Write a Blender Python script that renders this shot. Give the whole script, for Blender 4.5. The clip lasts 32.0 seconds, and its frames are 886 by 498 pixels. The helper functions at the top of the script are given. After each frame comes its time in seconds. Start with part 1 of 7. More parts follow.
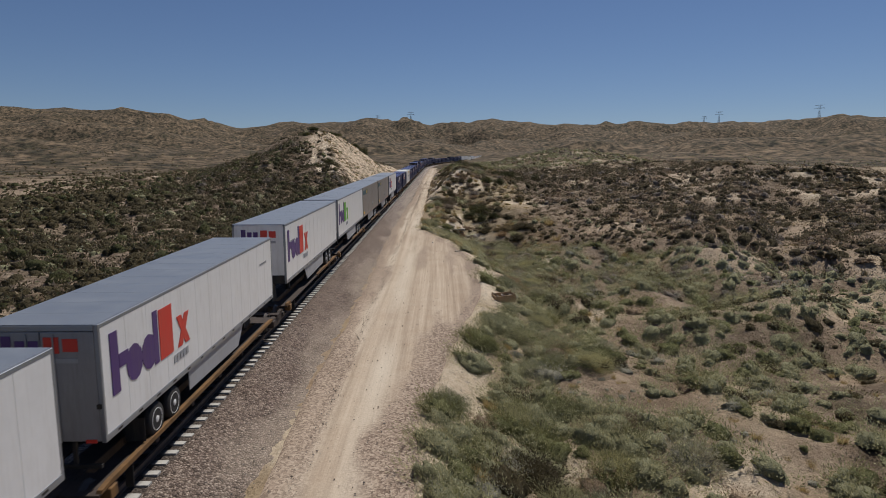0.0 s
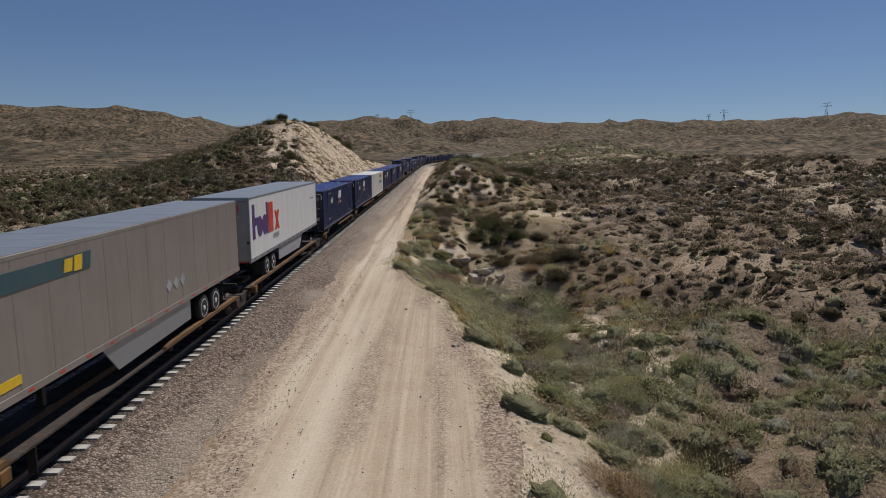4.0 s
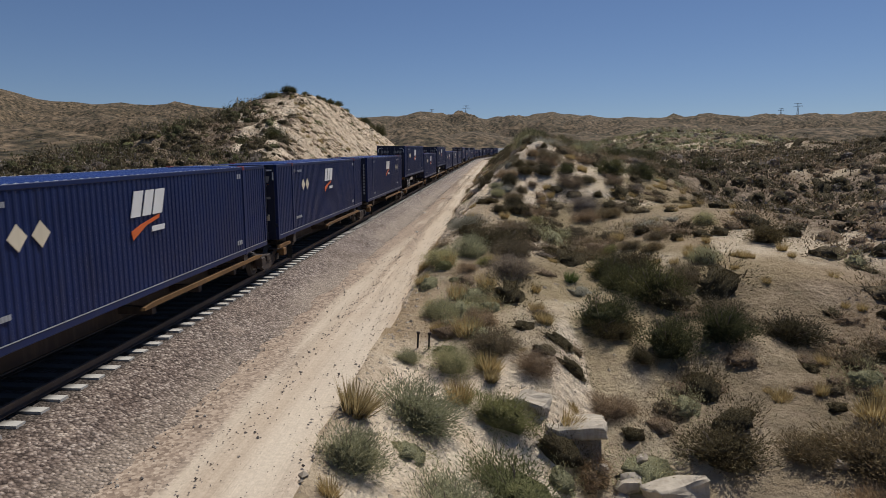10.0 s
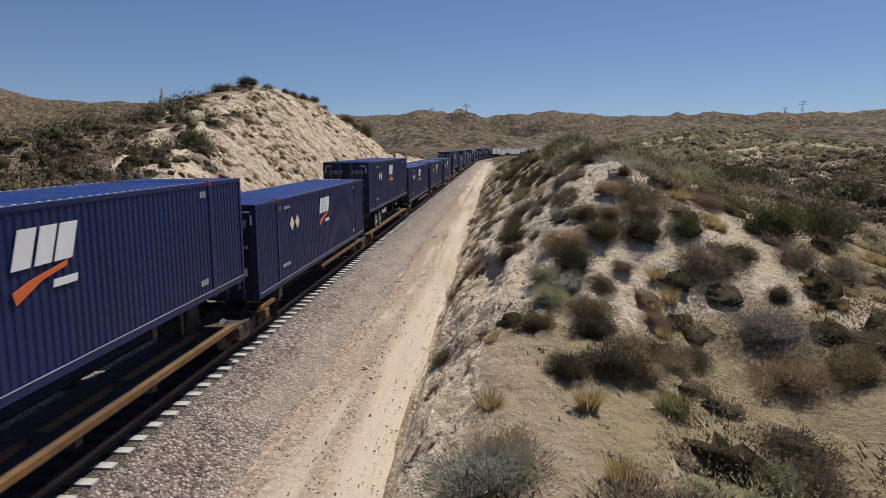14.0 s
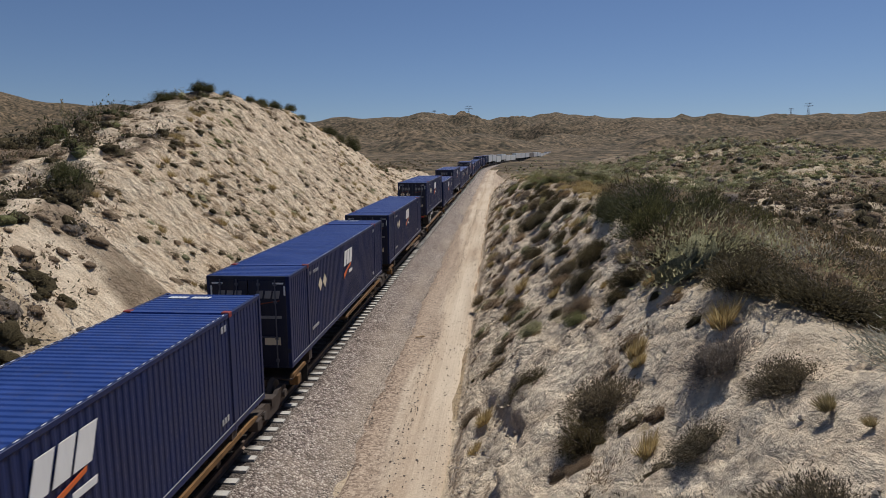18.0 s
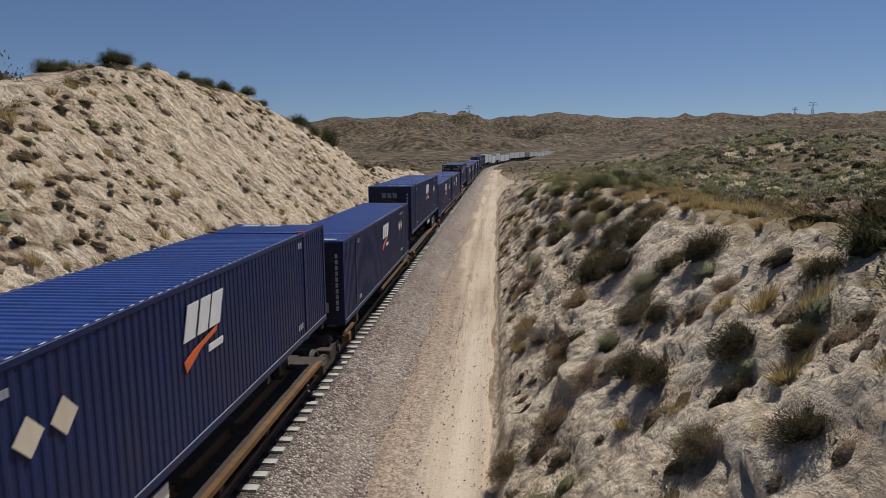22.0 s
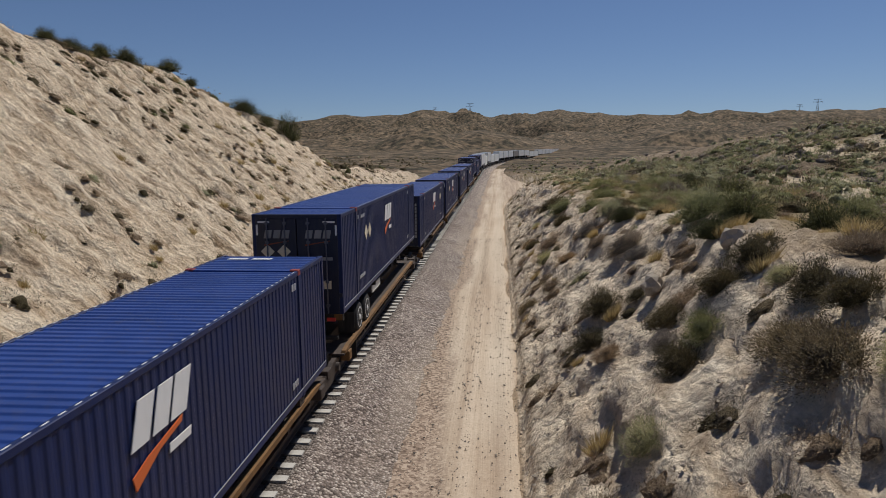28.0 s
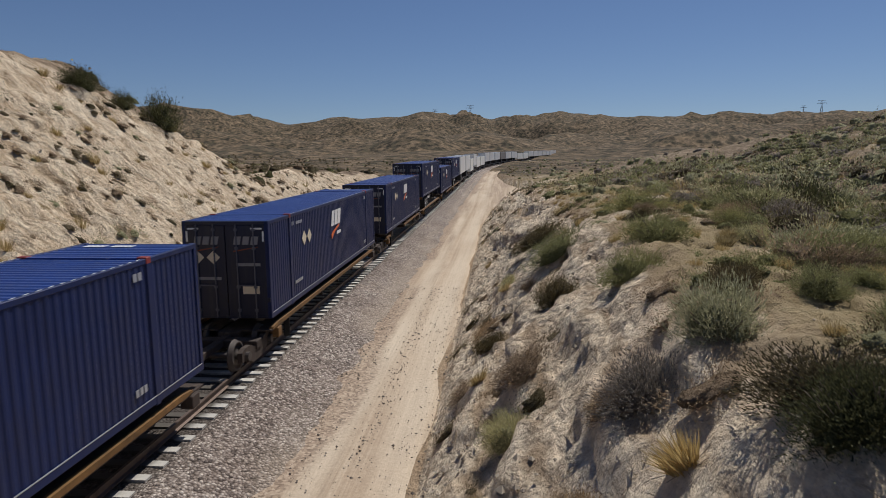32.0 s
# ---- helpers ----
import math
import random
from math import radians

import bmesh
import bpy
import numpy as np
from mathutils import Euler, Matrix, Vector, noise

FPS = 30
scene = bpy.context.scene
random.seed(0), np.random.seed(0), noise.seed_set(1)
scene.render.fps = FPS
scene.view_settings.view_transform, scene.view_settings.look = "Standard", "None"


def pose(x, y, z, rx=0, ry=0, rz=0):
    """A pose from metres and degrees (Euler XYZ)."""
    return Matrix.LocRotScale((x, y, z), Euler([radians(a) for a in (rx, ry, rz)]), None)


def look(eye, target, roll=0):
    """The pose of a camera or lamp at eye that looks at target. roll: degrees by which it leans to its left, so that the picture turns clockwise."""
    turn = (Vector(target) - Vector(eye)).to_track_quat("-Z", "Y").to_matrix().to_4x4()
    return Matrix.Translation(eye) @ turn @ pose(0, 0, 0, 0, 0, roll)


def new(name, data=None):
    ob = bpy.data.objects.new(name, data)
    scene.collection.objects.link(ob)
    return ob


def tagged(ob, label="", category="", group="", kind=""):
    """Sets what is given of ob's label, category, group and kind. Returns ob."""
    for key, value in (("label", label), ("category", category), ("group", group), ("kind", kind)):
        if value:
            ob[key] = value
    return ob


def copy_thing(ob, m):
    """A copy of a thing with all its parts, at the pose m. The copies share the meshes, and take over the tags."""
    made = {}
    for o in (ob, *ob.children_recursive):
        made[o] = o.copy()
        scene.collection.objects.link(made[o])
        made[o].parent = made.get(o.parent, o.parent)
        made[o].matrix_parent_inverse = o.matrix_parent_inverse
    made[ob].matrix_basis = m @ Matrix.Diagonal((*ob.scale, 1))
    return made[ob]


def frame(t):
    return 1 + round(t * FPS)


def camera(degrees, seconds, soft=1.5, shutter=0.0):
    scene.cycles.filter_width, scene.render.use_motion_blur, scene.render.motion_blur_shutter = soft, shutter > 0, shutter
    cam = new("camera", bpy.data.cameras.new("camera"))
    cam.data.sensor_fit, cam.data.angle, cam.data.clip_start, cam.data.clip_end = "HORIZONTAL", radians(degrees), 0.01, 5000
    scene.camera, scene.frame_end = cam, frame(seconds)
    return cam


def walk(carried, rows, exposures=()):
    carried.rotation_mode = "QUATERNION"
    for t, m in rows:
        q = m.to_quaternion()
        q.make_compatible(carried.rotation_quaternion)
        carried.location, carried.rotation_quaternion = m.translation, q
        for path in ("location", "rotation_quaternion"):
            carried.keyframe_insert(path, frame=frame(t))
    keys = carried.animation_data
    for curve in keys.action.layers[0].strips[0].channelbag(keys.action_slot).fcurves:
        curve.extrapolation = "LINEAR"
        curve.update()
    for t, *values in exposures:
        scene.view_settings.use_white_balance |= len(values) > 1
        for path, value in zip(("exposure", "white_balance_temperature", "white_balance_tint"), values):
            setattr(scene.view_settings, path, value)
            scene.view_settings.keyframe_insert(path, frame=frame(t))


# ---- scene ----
cam = camera(67.7, 32.0, soft=0.6, shutter=0.1)
METRES, EYE, TILT, LEAN, TURN = 180.0, 8.52, 0.0, 0.0, -0.3
ROWS = [
    (0.0, 0.0, 0.0, 0.0, -0.03, -6.72, 0.23),
    (0.5, 0.0003, 0.0254, -0.0003, 0.04, -6.74, 0.25),
    (1.0, 0.0005, 0.0504, -0.0002, 0.02, -6.75, 0.29),
    (1.5, 0.0016, 0.0766, -0.0008, 0.02, -6.72, 0.25),
    (2.0, 0.0024, 0.102, -0.0014, 0.02, -6.71, 0.24),
    (2.5, 0.0028, 0.1265, -0.0013, 0.01, -6.74, 0.27),
    (3.0, 0.0034, 0.1508, -0.0019, 0.02, -6.75, 0.25),
    (3.5, 0.0038, 0.1734, -0.0023, 0.02, -6.76, 0.25),
    (5.5, 0.0058, 0.2598, -0.0037, 0.04, -6.88, 0.21),
    (6.0, 0.0059, 0.2797, -0.0037, 0.23, -6.93, 0.25),
    (6.5, 0.0061, 0.2985, -0.0038, 0.6, -7.01, 0.3),
    (7.0, 0.0062, 0.3173, -0.005, 1.0, -6.97, 0.23),
    (7.5, 0.0062, 0.3349, -0.0058, 1.6, -6.97, 0.2),
    (8.0, 0.0058, 0.3522, -0.0068, 2.25, -6.98, 0.18),
    (8.5, 0.0052, 0.3691, -0.0075, 3.6, -7.0, 0.17),
    (9.0, 0.0041, 0.3857, -0.0084, 4.73, -7.0, 0.16),
    (9.5, 0.0029, 0.402, -0.0089, 4.75, -7.02, 0.14),
    (10.0, 0.0018, 0.4187, -0.0091, 4.74, -7.04, 0.11),
    (10.5, 0.0007, 0.4359, -0.0092, 4.74, -7.05, 0.12),
    (11.0, -0.0005, 0.4536, -0.0089, 4.75, -7.08, 0.09),
    (11.5, -0.0014, 0.4713, -0.008, 4.75, -7.09, 0.1),
    (12.0, -0.0023, 0.4891, -0.0068, 4.76, -7.12, 0.11),
    (12.5, -0.0032, 0.5063, -0.0052, 4.75, -7.13, 0.12),
    (13.0, -0.0041, 0.5225, -0.0035, 4.75, -7.14, 0.15),
    (13.5, -0.0049, 0.5371, -0.0016, 4.78, -7.17, 0.12),
    (14.0, -0.0057, 0.5505, 0.0007, 4.77, -7.17, 0.12),
    (14.5, -0.0064, 0.5632, 0.0031, 4.78, -7.15, 0.14),
    (16.5, -0.0073, 0.6096, 0.0113, 4.96, -7.05, 0.19),
    (17.0, -0.0082, 0.6223, 0.0133, 4.97, -7.04, 0.2),
    (17.5, -0.0092, 0.6354, 0.0146, 5.0, -7.02, 0.21),
    (18.0, -0.0106, 0.6491, 0.0153, 4.99, -7.01, 0.22),
    (18.5, -0.0119, 0.6634, 0.0151, 5.0, -6.96, 0.22),
    (19.0, -0.0132, 0.678, 0.0148, 4.99, -6.96, 0.21),
    (19.5, -0.0143, 0.6926, 0.0145, 4.99, -6.97, 0.21),
    (20.0, -0.0152, 0.7069, 0.0145, 5.0, -6.96, 0.22),
    (20.5, -0.0159, 0.7209, 0.0144, 5.02, -6.97, 0.23),
    (21.0, -0.0167, 0.7345, 0.0142, 5.05, -6.99, 0.25),
    (21.5, -0.0171, 0.7476, 0.0142, 5.05, -6.99, 0.23),
    (22.0, -0.0175, 0.76, 0.0141, 5.04, -6.99, 0.26),
    (22.5, -0.0182, 0.7722, 0.0141, 5.05, -6.98, 0.26),
    (23.0, -0.0193, 0.7836, 0.0143, 5.01, -7.03, 0.25),
    (23.5, -0.0201, 0.7945, 0.0142, 5.05, -6.99, 0.25),
    (24.0, -0.0212, 0.804, 0.0145, 4.99, -7.05, 0.26),
    (24.5, -0.0217, 0.8132, 0.0146, 5.02, -7.01, 0.25),
    (25.0, -0.0218, 0.8214, 0.0147, 5.04, -6.99, 0.29),
    (25.5, -0.022, 0.8288, 0.0147, 5.03, -6.99, 0.3),
    (27.5, -0.0219, 0.8626, 0.0151, 5.13, -7.13, 0.39),
    (28.0, -0.022, 0.8735, 0.0154, 5.13, -7.13, 0.39),
    (28.5, -0.0216, 0.885, 0.0152, 5.16, -7.11, 0.43),
    (29.0, -0.0214, 0.8973, 0.0152, 5.13, -7.11, 0.44),
    (29.5, -0.0203, 0.9108, 0.0151, 5.15, -7.06, 0.47),
    (30.0, -0.0178, 0.9251, 0.0151, 5.17, -7.03, 0.5),
    (30.5, -0.015, 0.9408, 0.0149, 5.18, -6.99, 0.46),
    (31.0, -0.013, 0.9578, 0.0147, 5.18, -6.95, 0.47),
    (31.5, -0.0115, 0.9766, 0.0147, 5.23, -6.93, 0.47),
    (32.0, -0.0101, 0.9963, 0.0149, 5.24, -6.92, 0.47),
]
walk(cam, [(t, pose(0, 0, EYE, TILT, LEAN, TURN) @ pose(METRES * x, METRES * y, METRES * z, 90 + pitch, roll, yaw)) for t, x, y, z, yaw, pitch, roll in ROWS],
     [(0, -0.31), (3, -0.32), (6, -0.31), (7, -0.24), (8, -0.17), (9, -0.25), (10.5, -0.10), (12, 0.04), (14.5, 0.07), (17, -0.06), (18, -0.15), (20, -0.20), (23, -0.22), (25, -0.14), (28, -0.22), (32, -0.20)])

# ---- light ----
SUN_ELEV, SUN_AZ = radians(58), radians(30)      # azimuth from +y towards +x
world = bpy.data.worlds.new("world")
scene.world = world
world.use_nodes = True
wn = world.node_tree.nodes
wl = world.node_tree.links
sky = wn.new("ShaderNodeTexSky")
sky.sky_type = 'NISHITA'
sky.sun_disc = False
sky.sun_elevation = SUN_ELEV
sky.sun_rotation = SUN_AZ
sky.altitude = 1200
sky.air_density = 1.0
sky.dust_density = 0.15
sky.ozone_density = 6.0
tint = wn.new("ShaderNodeMix")
tint.data_type, tint.blend_type = 'RGBA', 'MULTIPLY'
tint.inputs[0].default_value = 1.0
tint.inputs[7].default_value = (1.0, 0.965, 1.03, 1)
wl.new(sky.outputs[0], tint.inputs[6])
wl.new(tint.outputs[2], wn["Background"].inputs[0])
wn["Background"].inputs[1].default_value = 0.065
sun = new("sun", bpy.data.lights.new("sun", "SUN"))
sun.data.energy = 4.5
sun.data.angle = radians(0.53)
sun.data.color = (1.0, 0.955, 0.89)
to_sun = Vector((math.sin(SUN_AZ) * math.cos(SUN_ELEV), math.cos(SUN_AZ) * math.cos(SUN_ELEV), math.sin(SUN_ELEV)))
sun.matrix_basis = look(to_sun * 60, (0, 0, 0))

# ---- materials ----
def mat_nodes(name, rough=0.9, metal=0.0, spec=0.3):
    m = bpy.data.materials.new(name)
    m.use_nodes = True
    n, l = m.node_tree.nodes, m.node_tree.links
    b = n["Principled BSDF"]
    b.inputs["Roughness"].default_value = rough
    b.inputs["Metallic"].default_value = metal
    b.inputs["Specular IOR Level"].default_value = spec
    return m, n, l, b


def ntex(n, l, scale, detail=4.0, rough=0.55, co=None, kind="noise", dist=0.0):
    if kind == "noise":
        t = n.new("ShaderNodeTexNoise")
        t.inputs["Detail"].default_value = detail
        t.inputs["Roughness"].default_value = rough
        t.inputs["Distortion"].default_value = dist
    else:
        t = n.new("ShaderNodeTexVoronoi")
    t.inputs["Scale"].default_value = scale
    if co is not None:
        l.new(co, t.inputs["Vector"])
    return t


def ramp(n, l, fac, stops):
    r = n.new("ShaderNodeValToRGB")
    e = r.color_ramp.elements
    while len(e) < len(stops):
        e.new(0.5)
    for k, (p, c) in zip(e, stops):
        k.position = p
        k.color = (*c, 1) if len(c) == 3 else c
    l.new(fac, r.inputs[0])
    return r.outputs[0]


def mixc(n, l, fac, a, b, mode="MIX"):
    m = n.new("ShaderNodeMix")
    m.data_type = 'RGBA'
    m.blend_type = mode
    for sock, v in ((m.inputs[0], fac), (m.inputs[6], a), (m.inputs[7], b)):
        if isinstance(v, (int, float)):
            sock.default_value = v
        elif isinstance(v, tuple):
            sock.default_value = (*v, 1)
        else:
            l.new(v, sock)
    return m.outputs[2]


def mathn(n, l, op, a, b=0.0, clamp=False):
    m = n.new("ShaderNodeMath")
    m.operation = op
    m.use_clamp = clamp
    for sock, v in zip(m.inputs, (a, b)):
        if isinstance(v, (int, float)):
            sock.default_value = v
        else:
            l.new(v, sock)
    return m.outputs[0]


def bump(n, l, b, height, strength=0.5, dist=0.05):
    k = n.new("ShaderNodeBump")
    k.inputs["Strength"].default_value = strength
    k.inputs["Distance"].default_value = dist
    l.new(height, k.inputs["Height"])
    l.new(k.outputs[0], b.inputs["Normal"])


def where(n):
    return n.new("ShaderNodeNewGeometry").outputs["Position"]


def local(n):
    return n.new("ShaderNodeTexCoord").outputs["Object"]


def attr(n, name):
    a = n.new("ShaderNodeAttribute")
    a.attribute_name = name
    return a.outputs["Fac"]


def ground_material():
    m, n, l, b = mat_nodes("desert_soil", 0.95, spec=0.15)
    p = where(n)
    big = ntex(n, l, 0.09, 5, 0.6, p).outputs[0]
    mid = ntex(n, l, 0.9, 6, 0.65, p).outputs[0]
    fine = ntex(n, l, 9.0, 5, 0.7, p).outputs[0]
    soil = ramp(n, l, mid, [(0.25, (0.25, 0.175, 0.112)), (0.5, (0.40, 0.295, 0.195)), (0.75, (0.52, 0.41, 0.29))])
    warm = ramp(n, l, big, [(0.35, (0.33, 0.22, 0.135)), (0.65, (0.43, 0.345, 0.25))])
    soil = mixc(n, l, 0.45, soil, warm)
    grit = ramp(n, l, fine, [(0.3, (0.66, 0.64, 0.62)), (0.55, (1, 1, 1)), (0.72, (1.15, 1.13, 1.1))])
    soil = mixc(n, l, 0.8, soil, grit, "MULTIPLY")
    pale = ramp(n, l, mid, [(0.22, (0.56, 0.43, 0.30)), (0.42, (0.78, 0.645, 0.485)), (0.7, (0.89, 0.775, 0.61))])
    pale = mixc(n, l, 0.8, pale, grit, "MULTIPLY")
    stain = ramp(n, l, ntex(n, l, 1.7, 7, 0.75, p, dist=0.6).outputs[0], [(0.36, (0.60, 0.53, 0.46)), (0.47, (1, 1, 1))])
    pale = mixc(n, l, 0.55, pale, stain, "MULTIPLY")
    grass = ramp(n, l, ntex(n, l, 2.2, 5, 0.7, p).outputs[0], [(0.3, (0.22, 0.165, 0.092)), (0.55, (0.36, 0.283, 0.16)), (0.75, (0.285, 0.245, 0.132))])
    col = mixc(n, l, attr(n, "grass"), soil, grass)
    col = mixc(n, l, attr(n, "pale"), col, pale)
    scrub = ramp(n, l, ntex(n, l, 0.16, 6, 0.7, p).outputs[0], [(0.36, (0.13, 0.10, 0.07)), (0.5, (0.065, 0.058, 0.036)), (0.62, (0.045, 0.045, 0.026))])
    specks = ramp(n, l, ntex(n, l, 0.05, 8, 0.75, p).outputs[0], [(0.42, (0.06, 0.052, 0.036)), (0.52, (0.175, 0.125, 0.087)), (0.64, (0.31, 0.235, 0.168))])
    scrub = mixc(n, l, 0.55, scrub, specks)
    dots = ramp(n, l, ntex(n, l, 0.13, 5, 0.8, p).outputs[0], [(0.42, (0.34, 0.36, 0.32)), (0.50, (1, 1, 1)), (0.62, (1.25, 1.2, 1.12))])
    scrub = mixc(n, l, 0.85, scrub, dots, "MULTIPLY")
    spot = ntex(n, l, 0.15, 2, 0.5, mixc(n, l, 0.25, p, ntex(n, l, 0.5, 3, 0.6, p).outputs[1]), "voronoi").outputs["Distance"]
    scrub = mixc(n, l, 0.8, scrub, ramp(n, l, spot, [(0.25, (0.30, 0.32, 0.29)), (0.42, (1.0, 0.98, 0.94)), (0.8, (1.35, 1.28, 1.18))]), "MULTIPLY")
    litter = ramp(n, l, ntex(n, l, 0.75, 7, 0.72, p).outputs[0], [(0.38, (0.10, 0.074, 0.05)), (0.5, (0.19, 0.14, 0.098)), (0.6, (0.35, 0.27, 0.195))])
    col = mixc(n, l, attr(n, "litter"), col, litter)
    col = mixc(n, l, attr(n, "scrub"), col, scrub)
    l.new(col, b.inputs["Base Color"])
    clod = ntex(n, l, 2.6, 8, 0.72, p, dist=0.4).outputs[0]
    h = mathn(n, l, "ADD", mathn(n, l, "MULTIPLY", mid, 1.2), mathn(n, l, "MULTIPLY", fine, 0.7))
    h = mathn(n, l, "ADD", h, mathn(n, l, "MULTIPLY", clod, 1.5))
    st = ntex(n, l, 5.0, 2, 0.5, p, "voronoi").outputs["Distance"]
    h = mathn(n, l, "SUBTRACT", h, mathn(n, l, "MULTIPLY", st, 0.35))
    lm = n.new("ShaderNodeMapping")
    lm.inputs["Scale"].default_value = (1.1, 1.1, 4.5)
    l.new(p, lm.inputs[0])
    ledge = ntex(n, l, 1.3, 6, 0.68, lm.outputs[0], dist=0.8).outputs[0]
    h = mathn(n, l, "ADD", h, mathn(n, l, "MULTIPLY", ledge, mathn(n, l, "MULTIPLY", attr(n, "pale"), 0.12)))
    # rills and small ledges that run down the cut faces
    for name, turn, skew in (("rill_left", 0.82, 0.55), ("rill_right", -0.78, -0.5)):
        rm = n.new("ShaderNodeMapping")
        rm.vector_type = 'TEXTURE'
        rm.inputs["Rotation"].default_value = (0, turn, skew)
        l.new(p, rm.inputs[0])
        rs_ = n.new("ShaderNodeMapping")
        rs_.inputs["Scale"].default_value = (0.55, 1.9, 1.6) if turn > 0 else (1.25, 2.0, 1.8)
        l.new(rm.outputs[0], rs_.inputs[0])
        rn = ntex(n, l, 1.15, 9, 0.66, rs_.outputs[0], dist=0.5).outputs[0]
        amt = attr(n, name)
        stair = ramp(n, l, rn, [(0.36, (0, 0, 0)), (0.42, (0.3, 0.3, 0.3)), (0.47, (0.36, 0.36, 0.36)), (0.51, (0.62, 0.62, 0.62)), (0.57, (0.68, 0.68, 0.68)), (0.62, (1, 1, 1))])
        h = mathn(n, l, "ADD", h, mathn(n, l, "MULTIPLY", mathn(n, l, "ADD", mathn(n, l, "MULTIPLY", rn, 0.3), mathn(n, l, "MULTIPLY", stair, 0.4)), mathn(n, l, "MULTIPLY", amt, 2.4 if turn > 0 else 0.3)))
        # brown soil tone, with shade of the rill hollows painted into it
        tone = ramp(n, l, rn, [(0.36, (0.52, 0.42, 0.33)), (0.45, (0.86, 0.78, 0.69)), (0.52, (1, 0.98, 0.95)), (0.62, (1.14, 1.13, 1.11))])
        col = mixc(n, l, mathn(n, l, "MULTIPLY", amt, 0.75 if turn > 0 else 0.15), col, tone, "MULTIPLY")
    l.new(col, b.inputs["Base Color"])
    warp = mixc(n, l, 0.12, p, ntex(n, l, 3.0, 3, 0.6, p).outputs[1])
    lumps = ntex(n, l, 3.4, 2, 0.5, warp, "voronoi").outputs["Distance"]
    h = mathn(n, l, "SUBTRACT", h, mathn(n, l, "MULTIPLY", lumps, mathn(n, l, "MULTIPLY", attr(n, "rill_right"), 1.6)))
    # small scarps and flakes broken out of the cut faces
    faces = mathn(n, l, "MAXIMUM", attr(n, "rill_left"), attr(n, "rill_right"))
    for size_, detail_, levels, tall in ((1.1, 7, (0.36, 0.42, 0.47, 0.52, 0.58, 0.64), 1.5), (3.6, 5, (0.38, 0.46, 0.54, 0.62), 0.8)):
        flake = ntex(n, l, size_, detail_, 0.62, p, dist=0.7).outputs[0]
        stops, k = [], len(levels)
        for i, q in enumerate(levels):
            stops += [(q, (i / k,) * 3), (q + 0.012, ((i + 1) / k,) * 3)]
        h = mathn(n, l, "ADD", h, mathn(n, l, "MULTIPLY", ramp(n, l, flake, stops), mathn(n, l, "MULTIPLY", faces, tall * 0.9)))
    bump(n, l, b, h, 0.8, 0.15)
    return m


def road_material():
    m, n, l, b = mat_nodes("dirt_road", 0.95, spec=0.12)
    p = where(n)
    s = n.new("ShaderNodeMapping")
    s.inputs["Scale"].default_value = (3.2, 0.035, 1.0)
    l.new(p, s.inputs[0])
    streak = ntex(n, l, 1.0, 5, 0.65, s.outputs[0]).outputs[0]
    mid = ntex(n, l, 0.7, 5, 0.6, p).outputs[0]
    fine = ntex(n, l, 14.0, 4, 0.7, p).outputs[0]
    c = ramp(n, l, streak, [(0.33, (0.30, 0.235, 0.175)), (0.5, (0.46, 0.375, 0.285)), (0.66, (0.60, 0.51, 0.40))])
    w = ramp(n, l, mid, [(0.3, (0.42, 0.30, 0.20)), (0.7, (0.55, 0.445, 0.335))])
    c = mixc(n, l, 0.4, c, w)
    tr = attr(n, "track")
    c = mixc(n, l, tr, c, (0.64, 0.555, 0.44))
    stones = ntex(n, l, 3.6, 1, 0.5, p, "voronoi")
    dots = ramp(n, l, stones.outputs["Distance"], [(0.05, (0.32, 0.30, 0.28)), (0.13, (1, 1, 1))])
    c = mixc(n, l, mathn(n, l, "SUBTRACT", 0.9, tr, True), c, dots, "MULTIPLY")
    gv = ntex(n, l, 15.0, 1, 0.5, p, "voronoi")
    gs = n.new("ShaderNodeSeparateColor")
    l.new(gv.outputs["Color"], gs.inputs[0])
    gc = ramp(n, l, gs.outputs[0], [(0.0, (0.15, 0.107, 0.083)), (0.5, (0.31, 0.235, 0.178)), (1.0, (0.48, 0.385, 0.30))])
    c = mixc(n, l, attr(n, "gravel"), c, gc)
    c = mixc(n, l, 0.5, c, ramp(n, l, fine, [(0.3, (0.75, 0.74, 0.72)), (0.6, (1.06, 1.05, 1.04))]), "MULTIPLY")
    l.new(c, b.inputs["Base Color"])
    h = mathn(n, l, "ADD", mathn(n, l, "MULTIPLY", streak, 1.0), mathn(n, l, "MULTIPLY", fine, 0.35))
    bump(n, l, b, h, 0.5, 0.06)
    return m


